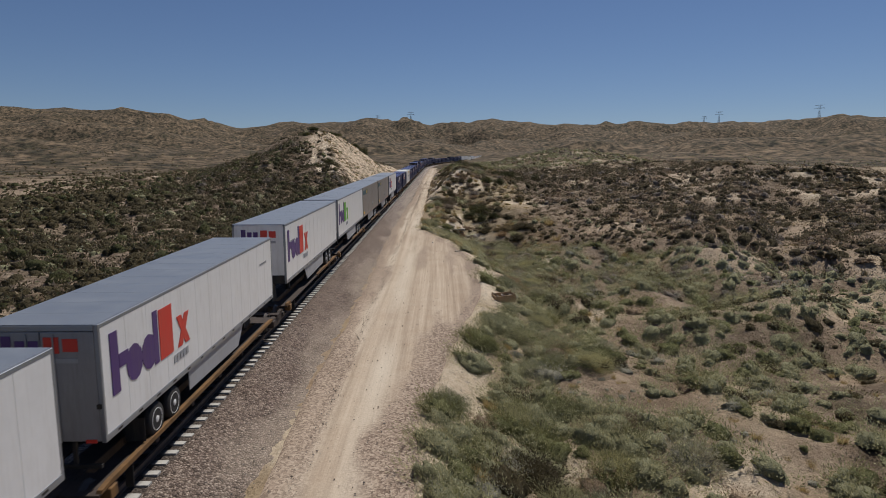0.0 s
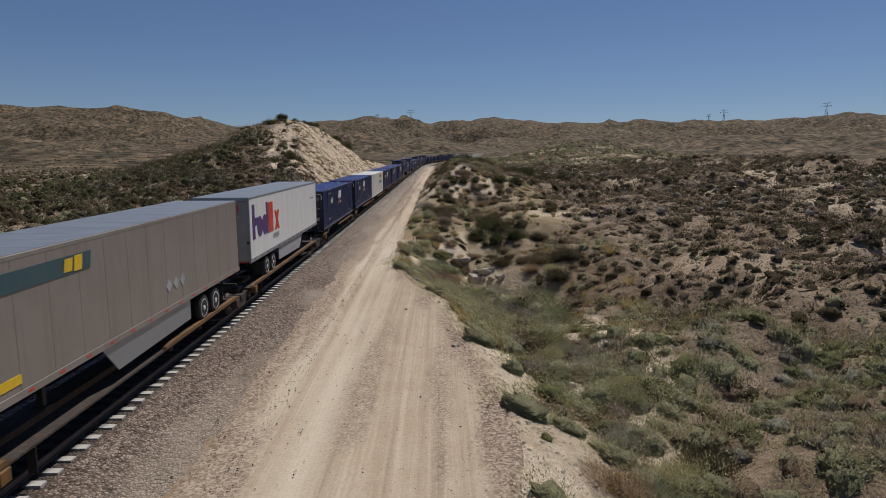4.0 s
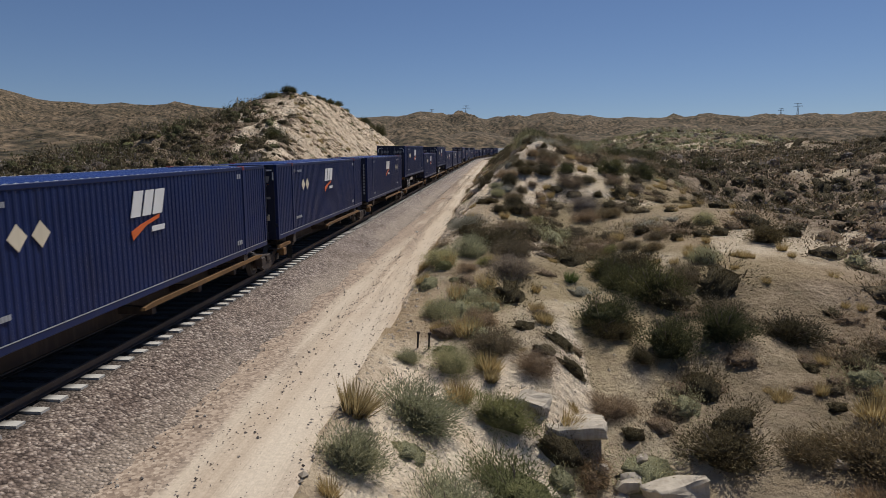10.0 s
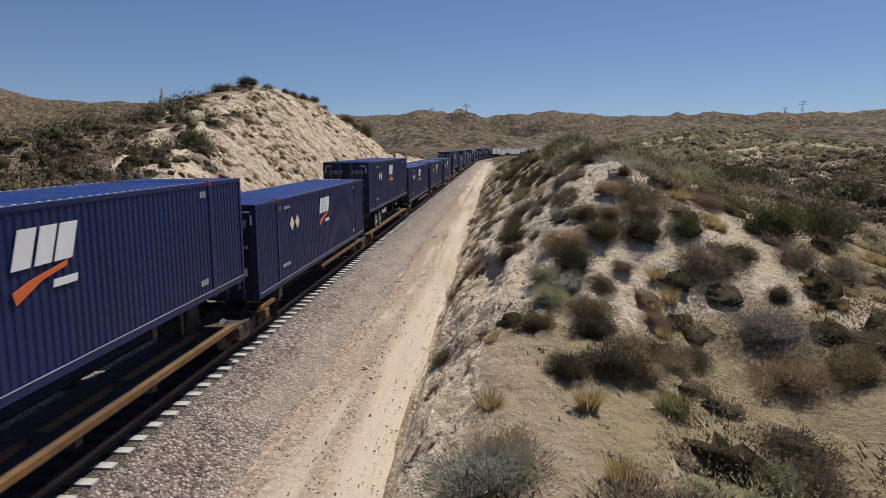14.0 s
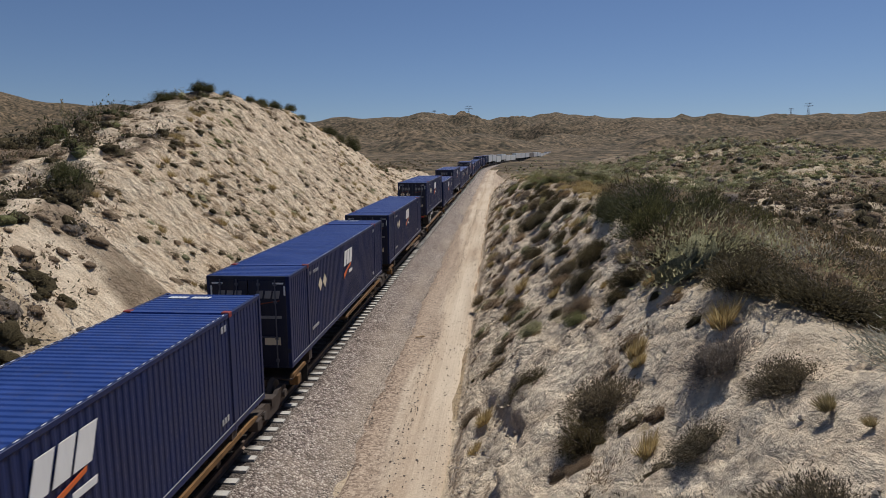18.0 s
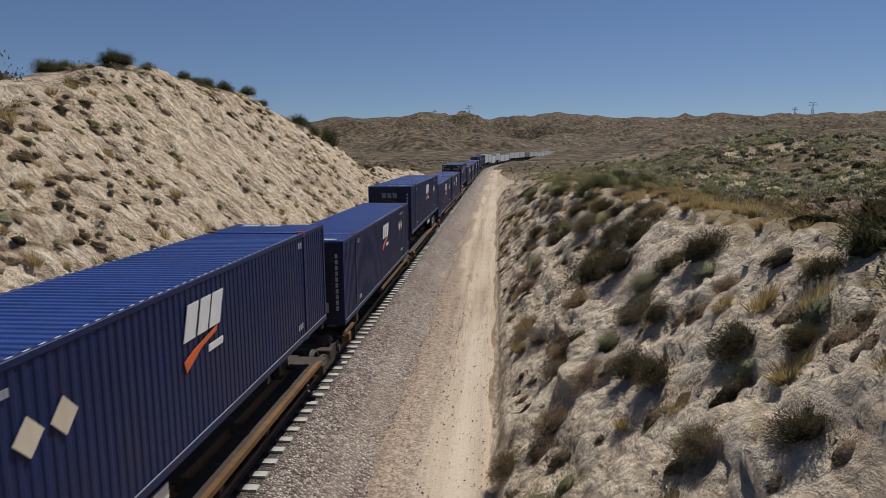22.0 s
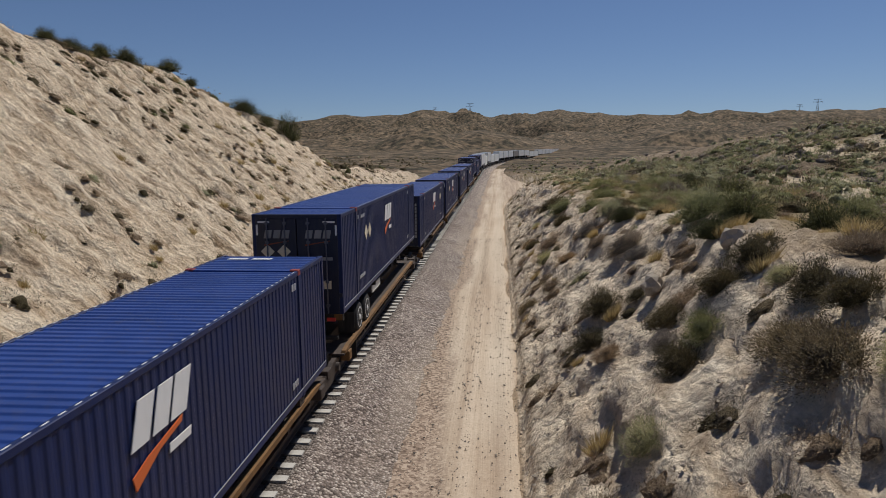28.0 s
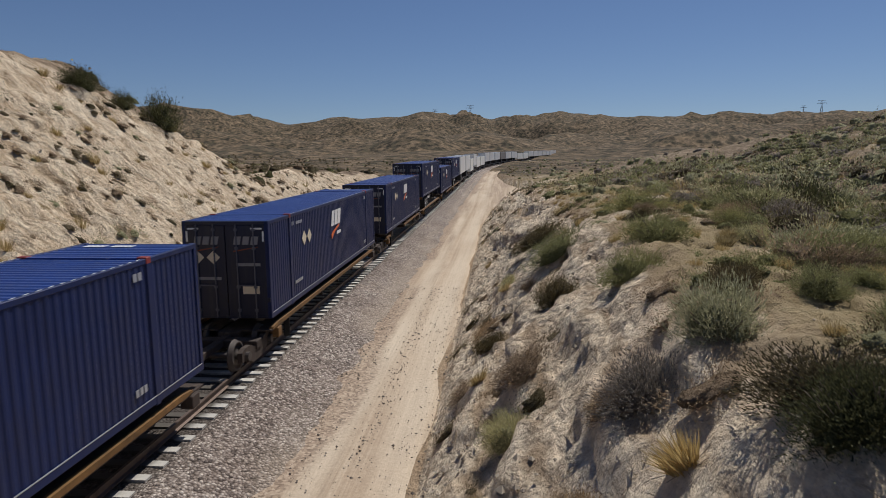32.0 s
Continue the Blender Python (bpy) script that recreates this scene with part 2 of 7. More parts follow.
def ballast_material():
    m, n, l, b = mat_nodes("ballast_rock", 0.9, spec=0.2)
    p = where(n)
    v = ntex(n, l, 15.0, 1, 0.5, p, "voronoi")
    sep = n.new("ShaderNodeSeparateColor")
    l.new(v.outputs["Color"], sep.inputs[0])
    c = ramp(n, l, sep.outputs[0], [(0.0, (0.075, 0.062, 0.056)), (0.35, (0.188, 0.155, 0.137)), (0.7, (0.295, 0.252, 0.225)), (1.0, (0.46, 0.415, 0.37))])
    # shade between the stones, darkened into the colour by cell distance
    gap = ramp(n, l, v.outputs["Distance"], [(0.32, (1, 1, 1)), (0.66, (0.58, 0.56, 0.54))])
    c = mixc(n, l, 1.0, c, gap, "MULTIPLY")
    big = ntex(n, l, 0.35, 5, 0.65, p).outputs[0]
    dusty = ramp(n, l, big, [(0.35, (0.82, 0.75, 0.71)), (0.6, (1.0, 0.96, 0.93)), (0.75, (1.15, 1.05, 0.94))])
    c = mixc(n, l, 1.0, c, dusty, "MULTIPLY")
    c = mixc(n, l, 1.0, c, (1.02, 0.965, 0.92), "MULTIPLY")
    c = mixc(n, l, attr(n, "fresh"), c, (1.37, 1.51, 1.64), "MULTIPLY")
    dust = mathn(n, l, "MULTIPLY", attr(n, "dust"), 0.42)
    c = mixc(n, l, dust, c, (0.46, 0.38, 0.295))
    # oily dirt and under-car shade, both painted dark into the middle of the bed
    c = mixc(n, l, mathn(n, l, "MULTIPLY", attr(n, "grime_shade"), 0.85), c, (0.05, 0.043, 0.038))
    l.new(c, b.inputs["Base Color"])
    inv = mathn(n, l, "SUBTRACT", 1.0, v.outputs["Distance"])
    bump(n, l, b, inv, 0.9, 0.07)
    return m


def paint(name, col, rough=0.45, var=0.12, dirt=(0.16, 0.13, 0.10), dirt_amt=0.25, metal=0.0, scale=1.2, spec=0.4):
    m, n, l, b = mat_nodes(name, rough, metal, spec)
    p = local(n)
    a = ntex(n, l, scale, 6, 0.65, p).outputs[0]
    lo, hi = tuple(c * (1 - var) for c in col), tuple(min(1, c * (1 + var)) for c in col)
    c = ramp(n, l, a, [(0.3, lo), (0.7, hi)])
    s = n.new("ShaderNodeMapping")
    s.inputs["Scale"].default_value = (5, 5, 0.5)
    l.new(p, s.inputs[0])
    st = ntex(n, l, 1.0, 6, 0.7, s.outputs[0]).outputs[0]
    k = ramp(n, l, st, [(0.5, (0, 0, 0)), (0.78, (dirt_amt,) * 3)])
    c = mixc(n, l, k, c, dirt)
    l.new(c, b.inputs["Base Color"])
    r = ramp(n, l, a, [(0.2, (rough * 0.8,) * 3), (0.8, (min(1, rough * 1.3),) * 3)])
    l.new(r, b.inputs["Roughness"])
    return m


def foliage_material(name, dark, light, tip=None, thin=0.26):
    m, n, l, b = mat_nodes(name, 0.75, spec=0.2)
    r = n.new("ShaderNodeObjectInfo").outputs["Random"]
    isl = n.new("ShaderNodeNewGeometry").outputs["Random Per Island"]
    c = ramp(n, l, isl, [(0.0, dark), (0.7, light), (1.0, tip or light)])
    g = ramp(n, l, r, [(0.0, (0.75, 0.78, 0.8)), (0.5, (1, 1, 1)), (1.0, (1.25, 1.18, 1.0))])
    c = mixc(n, l, 1.0, c, g, "MULTIPLY")
    l.new(c, b.inputs["Base Color"])
    tr = n.new("ShaderNodeBsdfTranslucent")
    l.new(c, tr.inputs[0])
    mx = n.new("ShaderNodeMixShader")
    mx.inputs[0].default_value = thin
    l.new(b.outputs[0], mx.inputs[1])
    l.new(tr.outputs[0], mx.inputs[2])
    l.new(mx.outputs[0], n["Material Output"].inputs[0])
    return m


SOIL, ROAD, BALLAST = ground_material(), road_material(), ballast_material()
# container blues: roof palest, walls deeper, ends darkest
BLUE_ROOF = paint("paler_blue_roof", (0.019, 0.052, 0.215), 0.42, 0.18, (0.10, 0.09, 0.085), 0.3)
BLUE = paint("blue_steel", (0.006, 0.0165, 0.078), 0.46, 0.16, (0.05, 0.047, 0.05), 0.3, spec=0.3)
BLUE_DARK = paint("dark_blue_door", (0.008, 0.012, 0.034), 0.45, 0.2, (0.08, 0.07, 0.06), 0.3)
WHITE = paint("white_trailer_skin", (0.74, 0.74, 0.735), 0.35, 0.05, (0.40, 0.36, 0.31), 0.3)
CREAM = paint("cream_white_steel", (0.80, 0.79, 0.74), 0.45, 0.05, (0.45, 0.38, 0.29), 0.25)
GREY = paint("weathered_grey_skin", (0.235, 0.205, 0.18), 0.45, 0.1, (0.12, 0.10, 0.085), 0.5)
SILVER = paint("aluminium_roof", (0.27, 0.29, 0.32), 0.40, 0.06, (0.25, 0.24, 0.23), 0.3, 0.5)
BLACK = paint("black_steel", (0.018, 0.017, 0.017), 0.6, 0.25, (0.07, 0.05, 0.035), 0.5)
DOOR = paint("grey_trailer_door", (0.26, 0.265, 0.275), 0.45, 0.1, (0.1, 0.09, 0.08), 0.4)
RUST = paint("rusty_yellow_sill", (0.165, 0.085, 0.028), 0.7, 0.4, (0.06, 0.035, 0.022), 0.9)
BROWN = paint("brown_car_steel", (0.048, 0.034, 0.028), 0.75, 0.25, (0.15, 0.11, 0.08), 0.6)
WHEELM = paint("wheel_steel", (0.075, 0.062, 0.056), 0.6, 0.25, (0.05, 0.035, 0.028), 0.6, 0.2)
HUB = paint("bright_wheel_hub", (0.72, 0.72, 0.72), 0.4, 0.06, (0.3, 0.28, 0.25), 0.3)
RUBBER = paint("black_rubber", (0.02, 0.02, 0.021), 0.8, 0.2, (0.12, 0.10, 0.08), 0.4)
CONCRETE = paint("pale_concrete", (0.50, 0.48, 0.44), 0.9, 0.14, (0.30, 0.26, 0.21), 0.6, 0, 3.0, 0.2)
TIEM = paint("stained_shaded_tie", (0.46, 0.44, 0.405), 0.9, 0.14, (0.30, 0.26, 0.21), 0.6, 0, 3.0, 0.2)
RAILM = paint("rail_steel", (0.16, 0.12, 0.10), 0.5, 0.2, (0.10, 0.06, 0.04), 0.6, 0.6)
MARK_W = paint("white_marking", (0.74, 0.74, 0.73), 0.5, 0.05, (0.3, 0.3, 0.32), 0.2)
MARK_T = paint("cream_placard", (0.66, 0.58, 0.44), 0.5, 0.08, (0.35, 0.28, 0.2), 0.3)
MARK_O = paint("orange_marking", (0.62, 0.13, 0.03), 0.5, 0.08)
MARK_P = paint("purple_marking", (0.075, 0.035, 0.16), 0.45, 0.08)
RED_CAST = paint("worn_red_casting", (0.22, 0.03, 0.028), 0.55, 0.25, (0.05, 0.04, 0.05), 0.6)
MARK_R = paint("red_marking", (0.58, 0.045, 0.03), 0.45, 0.08)
MARK_G = paint("green_marking", (0.13, 0.42, 0.04), 0.45, 0.08)
MARK_DG = paint("dark_green_marking", (0.02, 0.17, 0.09), 0.5, 0.08)
MARK_Y = paint("yellow_marking", (0.72, 0.47, 0.02), 0.45, 0.08)
MARK_L = paint("faded_white_marking", (0.30, 0.31, 0.345), 0.5, 0.12)
RODM = paint("dull_lock_rod", (0.085, 0.09, 0.12), 0.5, 0.2, (0.06, 0.05, 0.05), 0.4)
MARK_FADED = paint("faded_door_lettering", (0.22, 0.22, 0.235), 0.6, 0.15)
MARK_TEAL = paint("teal_band", (0.04, 0.085, 0.10), 0.5, 0.1)
MARK_DULL = paint("faded_orange_marking", (0.20, 0.045, 0.02), 0.6, 0.15)
MARK_GREY = paint("grey_lettering", (0.33, 0.34, 0.36), 0.5, 0.1)


def stain_and_shade_ties():
    """Oil, dirt and painted-in under-car shade darken the ties between and just outside the rails."""
    n, l = TIEM.node_tree.nodes, TIEM.node_tree.links
    b = n["Principled BSDF"]
    sep = n.new("ShaderNodeSeparateXYZ")
    l.new(local(n), sep.inputs[0])
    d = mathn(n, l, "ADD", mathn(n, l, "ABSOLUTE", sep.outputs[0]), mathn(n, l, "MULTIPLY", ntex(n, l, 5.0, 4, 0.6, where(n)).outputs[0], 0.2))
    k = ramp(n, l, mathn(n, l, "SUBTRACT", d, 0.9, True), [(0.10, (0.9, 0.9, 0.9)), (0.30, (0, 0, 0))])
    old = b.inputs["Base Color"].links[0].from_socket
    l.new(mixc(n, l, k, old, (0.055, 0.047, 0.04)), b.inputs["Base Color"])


stain_and_shade_ties()

# ---- the lie of the land ----
GRADE, TRACK_X, SPEED = 0.028, -8.9, 8.95


def hash2(ix, iy, seed):
    h = (ix.astype(np.int64) * 374761393 + iy.astype(np.int64) * 668265263 + seed * 974634777) & 0x7fffffff
    h = ((h ^ (h >> 13)) * 1274126177) & 0x7fffffff
    return ((h ^ (h >> 16)) & 0xffff) / 65535.0


def vnoise(x, y, seed=0):
    ix, iy = np.floor(x), np.floor(y)
    fx, fy = x - ix, y - iy
    fx, fy = fx * fx * fx * (fx * (fx * 6 - 15) + 10), fy * fy * fy * (fy * (fy * 6 - 15) + 10)
    a, b = hash2(ix, iy, seed), hash2(ix + 1, iy, seed)
    c, d = hash2(ix, iy + 1, seed), hash2(ix + 1, iy + 1, seed)
    return (a + (b - a) * fx) * (1 - fy) + (c + (d - c) * fx) * fy - 0.5


def fbm(x, y, octaves=4, seed=0, gain=0.5):
    s, a = 0.0, 1.0
    for i in range(octaves):
        s = s + a * vnoise(x * 2 ** i + 17.3 * i, y * 2 ** i - 9.1 * i, seed + i)
        a *= gain
    return s


def smooth(a, b, v):
    t = np.clip((v - a) / (b - a), 0, 1)
    return t * t * (3 - 2 * t)


def smin(a, b, k):
    h = np.clip(0.5 + 0.5 * (b - a) / k, 0, 1)
    return b * (1 - h) + a * h - k * h * (1 - h)


def smax(a, b, k):
    return -smin(-a, -b, k)


def track_x(y):
    y = np.asarray(y, float)
    d = np.clip(y - 350, 0, 180)
    return TRACK_X + d * d / 1800.0 + np.clip(y - 530, 0, None) * 0.2


def base_z(y):
    y = np.asarray(y, float)
    return GRADE * np.clip(y, -400, 900) + 0.02 * np.clip(y - 900, 0, 600)


def shoulder(y):
    """Width of the gravel strip along the road's right edge."""
    return np.interp(y, [0, 20, 30, 40, 60, 70, 82], [1.4, 1.4, 0.9, 0.5, 0.45, 0.5, 0.0])


def road_edges(y):
    """Left and right edge of the dirt road, from the track's centre line."""
    right = np.interp(y, [-20, 10, 17, 23, 34, 42, 53, 63, 67, 73, 78, 82, 94, 240, 262, 285, 315, 350], [5.6, 6.4, 6.8, 7.1, 9.5, 11.2, 11.6, 10.4, 9.7, 8.3, 6.95, 6.45, 6.4, 6.4, 8.5, 13.5, 9.0, 7.2])
    right = right + shoulder(y)
    left = np.interp(y, [0, 50, 70, 100, 130, 160, 200, 400], [4.2, 4.0, 3.2, 3.3, 3.9, 3.6, 3.0, 3.3])
    return left, right


def left_hill(x, y):
    """Height of the hill that the line cuts: the crest along the line, falling away behind it."""
    y = np.where(y > 205, np.maximum(205.0, y - 3.0 * np.clip(-29.0 - x, 0, 12)), y)
    crest = np.interp(y, [100, 118, 132, 148, 158, 166, 174, 184, 194, 207, 213, 219, 224, 229, 234, 240, 250, 275, 320],
                      [0.6, 2.0, 4.2, 7.1, 9.4, 10.6, 12.4, 15.8, 16.6, 14.4, 12.9, 12.0, 10.5, 8.2, 4.6, 5.2, 5.0, 3.6, 0.0])
    across = np.where(x > -34, 1.0, 0.62 * np.exp(-((x + 34) / 13.0) ** 2 / 2) + 0.38 * np.exp(-((x + 34) / 38.0) ** 2 / 2))
    return crest * across


def land(x, y, rough=True):
    x, y = np.asarray(x, float), np.asarray(y, float)
    u = x - track_x(y)
    n1, n2, n3 = fbm(x / 26, y / 26, 4, 3), fbm(x / 6.5, y / 6.5, 4, 11), fbm(x / 1.6, y / 1.6, 4, 23)
    # left of the line: a flat, then the hill that the line cuts
    left = -1.1 + 0.012 * np.clip(-u - 20, 0, 400) + 2.2 * n1 * smooth(-10, -40, u) + 1.2 * n2 * smooth(-8, -20, u)
    hill = left * (1 - 0.6 * smooth(140, 165, y)) - 0.66 * smooth(140, 165, y) + left_hill(x, y) * (1 + 0.08 * n1) + 0.9 * n2 * smooth(120, 160, y)
    rill = fbm(x / 9 + y / 14, y / 2.4 - x / 30, 4, 31, 0.62)
    cut = (-u - 7.0) * 0.92 - 0.55 + 0.28 * rill + 0.12 * n3
    crag = np.abs(fbm(x / 2.6 + 5, y / 1.9, 4, 33, 0.6))
    cut = cut - 0.16 * np.abs(fbm(x / 7 + y / 12, y / 1.5 - x / 4.5, 3, 35, 0.5)) + 0.08
    step = cut / 1.15 + 1.6 * fbm(x / 11, y / 13, 3, 37)
    cut = cut + 0.08 * np.sin(2 * np.pi * step) * (0.6 + 1.5 * fbm(x / 7, y / 9, 2, 39)) - 0.1 * crag
    left = np.where(y > 110, smin(hill, smax(left * 0 - 0.5, cut, 1.0), 0.6), smin(hill, smax(-0.5 + 0 * u, (-u - 5) * 0.8, 1.0), 1.0))
    # right of the road: low ground with a gully, then the cut bank, then open ground
    skew = y - 0.38 * np.clip(u - 10.5, 0, 16) * smooth(108, 116, y) * (1 - smooth(132, 146, y))
    brow = np.interp(skew, [60, 88, 93, 97, 101, 108, 115, 119, 124, 150, 165, 178, 187, 200, 215, 235, 252, 270], [-2.2, -2.0, -1.6, -0.7, 0.2, 0.8, 1.5, 3.2, 5.1, 5.5, 5.1, 4.7, 3.7, 3.3, 2.5, 1.2, -0.3, -0.5])
    low = -2.1 + 0.055 * np.clip(u - 24, 0, 40) * smooth(10, 100, y) + 0.7 * n2 + 1.7 * n1 * smooth(14, 40, u)
    low = low - (2.3 + 0.5 * smooth(15, 20, u)) * np.exp(-((y - 87.5 + np.clip(u - 11, 0, 44) * 0.87) / (4.6 + 0.08 * np.clip(u - 20, 0, 30))) ** 2) * smooth(8, 11.5, u) * (1 - smooth(48, 75, u))
    plateau = np.where(y < 252, np.maximum(brow - np.interp(y, [118, 126, 160, 175], [0.0, 0.24, 0.24, 0.12]) * np.clip(u - 13, 0, 14) - 0.75 * np.exp(-((u - 14) / 2.4) ** 2) * smooth(90, 96, y) * (1 - smooth(112, 120, y)), -0.6), -0.5)
    rise = 9.0 * np.exp(-((x - 52) / 38) ** 2 - ((y - 262) / np.where(y > 262, 60.0, 48.0)) ** 2) + 3.5 * np.exp(-((x - 60) / 30) ** 2 - ((y - 150) / 40) ** 2)
    onset = smooth(86, 97, y - 4.0 * smooth(11, 12.6, u) * (1 - smooth(18, 26, u)))
    rise = rise + 3.6 * np.exp(-((x - 30) / 22) ** 2 - ((y - 224) / 26) ** 2)
    back = plateau * onset + low * (1 - onset) + rise + (0.6 + 0.8 * smooth(18, 30, u)) * n2 * smooth(10, 16, u) + 1.8 * n1 * smooth(16, 32, u)
    rt = np.maximum(road_edges(y)[1], 6.4)
    rill2 = fbm(x / 5 - y / 9, y / 1.7 + x / 20, 4, 47, 0.62)
    bank = (u - rt + 0.05) * 0.94 - 0.72 + 0.30 * smooth(0.04, 0.24, u - rt) * smooth(88, 98, y) + (0.26 * rill2 + 0.08 * n3 - 0.16 * np.abs(fbm(x / 2.2, y / 1.7 + 9, 4, 49, 0.6)) + 0.06) * smooth(rt, rt + 1.0, u)
    step2 = bank / 1.0 + 1.5 * fbm(x / 8, y / 10, 3, 51)
    bank = bank + 0.11 * np.sin(2 * np.pi * step2) * (0.6 + 1.6 * fbm(x / 6, y / 7, 2, 53)) * smooth(rt + 0.3, rt + 1.5, u)
    fall = -0.6 - (u - rt) * (0.42 + 0.13 * np.exp(-((y - 86) / 6.0) ** 2))
    mixr = smooth(-1.4, 0.2, back)
    right = smin(back, bank, 0.9) * mixr + np.maximum(back, fall) * (1 - mixr)
    along, aside = (x - 0.5) * 0.83 - (y - 86.9) * 0.55, (x - 0.5) * 0.55 + (y - 86.9) * 0.83
    right = right - 0.95 * np.exp(-(aside / 0.75) ** 4) * smooth(1.4, 2.1, along) * (1 - smooth(4.6, 6.5, along))
    mid = np.where(u < 0, np.where(u < -1.9, -0.55 + 0 * u, -0.6), -0.68)
    rel = np.where(u < -5.0, left, np.where(u > rt, right, mid))
    rel = np.where((u >= -5.6) & (u < -5.0), -0.5, rel)
    clods = np.abs(fbm(x / 0.75, y / 0.65, 3, 43, 0.62)) * smooth(104, 125, y)
    face = np.where((u < -7.2) & (u > -24), smooth(-7.2, -8.5, u) * smooth(-24, -21, u), np.where(u > rt, smooth(rt + 0.1, rt + 0.6, u) * (1 - smooth(rt + 5.0, rt + 8.0, u)), 0.0))
    scarp = smooth(0.0, 0.05, fbm(x / 3.4 + 7, y / 2.6, 3, 67, 0.6)) + 0.7 * smooth(0.04, 0.09, fbm(x / 2.1, y / 3.3 + 5, 3, 69, 0.6)) - 0.8
    rel = rel + ((0.10 * clods - 0.02) + 0.07 * scarp) * face * np.where(rel > -0.45, 1.0, 0.0)
    if rough:
        rel = rel + 0.16 * n3 * (1 - 0.6 * face) * np.where((u < -6) | (u > rt + 0.3), 1.0, 0.0)
    # distance: a wide rising flat and the mountains behind
    r = np.hypot(x, y - 100)
    far = smooth(260, 520, r)
    az = np.degrees(np.arctan2(x, y + 0.0))
    flat = 6.0 * fbm(x / 120, y / 120, 4, 61) + 46 * np.clip(fbm(x / 190 + 3.3, y / 150, 4, 63) - 0.02, 0, 1) * smooth(330, 560, r) * smooth(30, 110, np.abs(u)) + 16 * np.exp(-((x + 230) / 90) ** 2 - ((y - 430) / 60) ** 2) + 0.012 * np.clip(r - 300, 0, 1200)
    sky_line = 4.1 - 0.016 * np.clip(az, 0, 40) + 0.42 * np.exp(-((az - 4.7) / 2.6) ** 2) + 0.28 * np.exp(-((az + 6) / 2.4) ** 2) + 0.62 * smooth(-18.5, -26, az) \
        - 0.6 * np.exp(-((az + 16) / 2.0) ** 2) + 0.28 * np.exp(-((az - 31) / 2.0) ** 2) + 1.3 * smooth(-33, -40, az) + 0.06 * np.sin(az * 1.9) + 0.05 * np.sin(az * 4.1 + 1)
    rr = 2350.0
    top = np.tan(np.radians(sky_line)) * rr + 9.0 - base_z(y)
    gully = fbm(x / 190, y / 190, 6, 71, 0.58)
    crease = np.abs(fbm(x / 330, y / 330, 4, 73, 0.5)) * 2
    climb = smooth(1050, rr, r)
    mount = top * climb ** 1.45 + (52 * gully - 30 * crease + 6) * np.sin(np.pi * np.clip(climb, 0, 1)) * 0.9 + (26 * fbm(x / 62, y / 62, 4, 75, 0.6) * (1 - smooth(0.8, 1.0, climb)) + 4 * gully + 5 * fbm(x / 80, y / 80, 3, 76)) * climb
    mount = mount - 0.02 * np.clip(r - rr, 0, None)
    behind = smooth(0, -120, y)
    rel = rel * (1 - far) + far * (flat * (1 - climb) + mount * (1 - 0.7 * behind))
    return base_z(y) + rel


def spaced(a, b, step, out_lo, out_hi, grow=1.14):
    mids = list(np.arange(a, b + 1e-6, step))
    lo, hi, s = [], [], step
    v = a
    while v > out_lo:
        s *= grow
        v -= min(s, 40)
        lo.append(v)
    s, v = step, b
    while v < out_hi:
        s *= grow
        v += min(s, 30)
        hi.append(v)
    return np.array(lo[::-1] + mids + hi)


def grid_mesh(name, X, Y, Z, mats, attrs=()):
    ny, nx = X.shape
    me = bpy.data.meshes.new(name)
    co = np.stack([X, Y, Z], -1).reshape(-1, 3)
    i = np.arange(ny * nx).reshape(ny, nx)
    q = np.stack([i[:-1, :-1], i[:-1, 1:], i[1:, 1:], i[1:, :-1]], -1).reshape(-1, 4)
    me.vertices.add(len(co))
    me.vertices.foreach_set("co", co.ravel())
    me.loops.add(q.size)
    me.loops.foreach_set("vertex_index", q.ravel())
    me.polygons.add(len(q))
    me.polygons.foreach_set("loop_start", np.arange(len(q)) * 4)
    me.update(calc_edges=True)
    me.polygons.foreach_set("use_smooth", np.ones(len(q), bool))
    for n, v in attrs:
        a = me.attributes.new(n, 'FLOAT', 'POINT')
        a.data.foreach_set("value", np.ascontiguousarray(v, dtype=np.float32).ravel())
    for m in mats:
        me.materials.append(m)
    me.validate()
    return me


xs = np.concatenate([spaced(-31, -16, 0.21, -3000, -16, 1.085), np.arange(-15.6, -2.8, 0.6), spaced(-2.7, 5.2, 0.115, -2.7, 3000, 1.08)])
ys = np.concatenate([spaced(8, 100, 0.5, -420, 100, 1.1), spaced(100.18, 212, 0.18, 100.18, 3000, 1.055)])
GX, GY = np.meshgrid(xs, ys)
GZ = land(GX, GY)
GU = GX - track_x(GY)


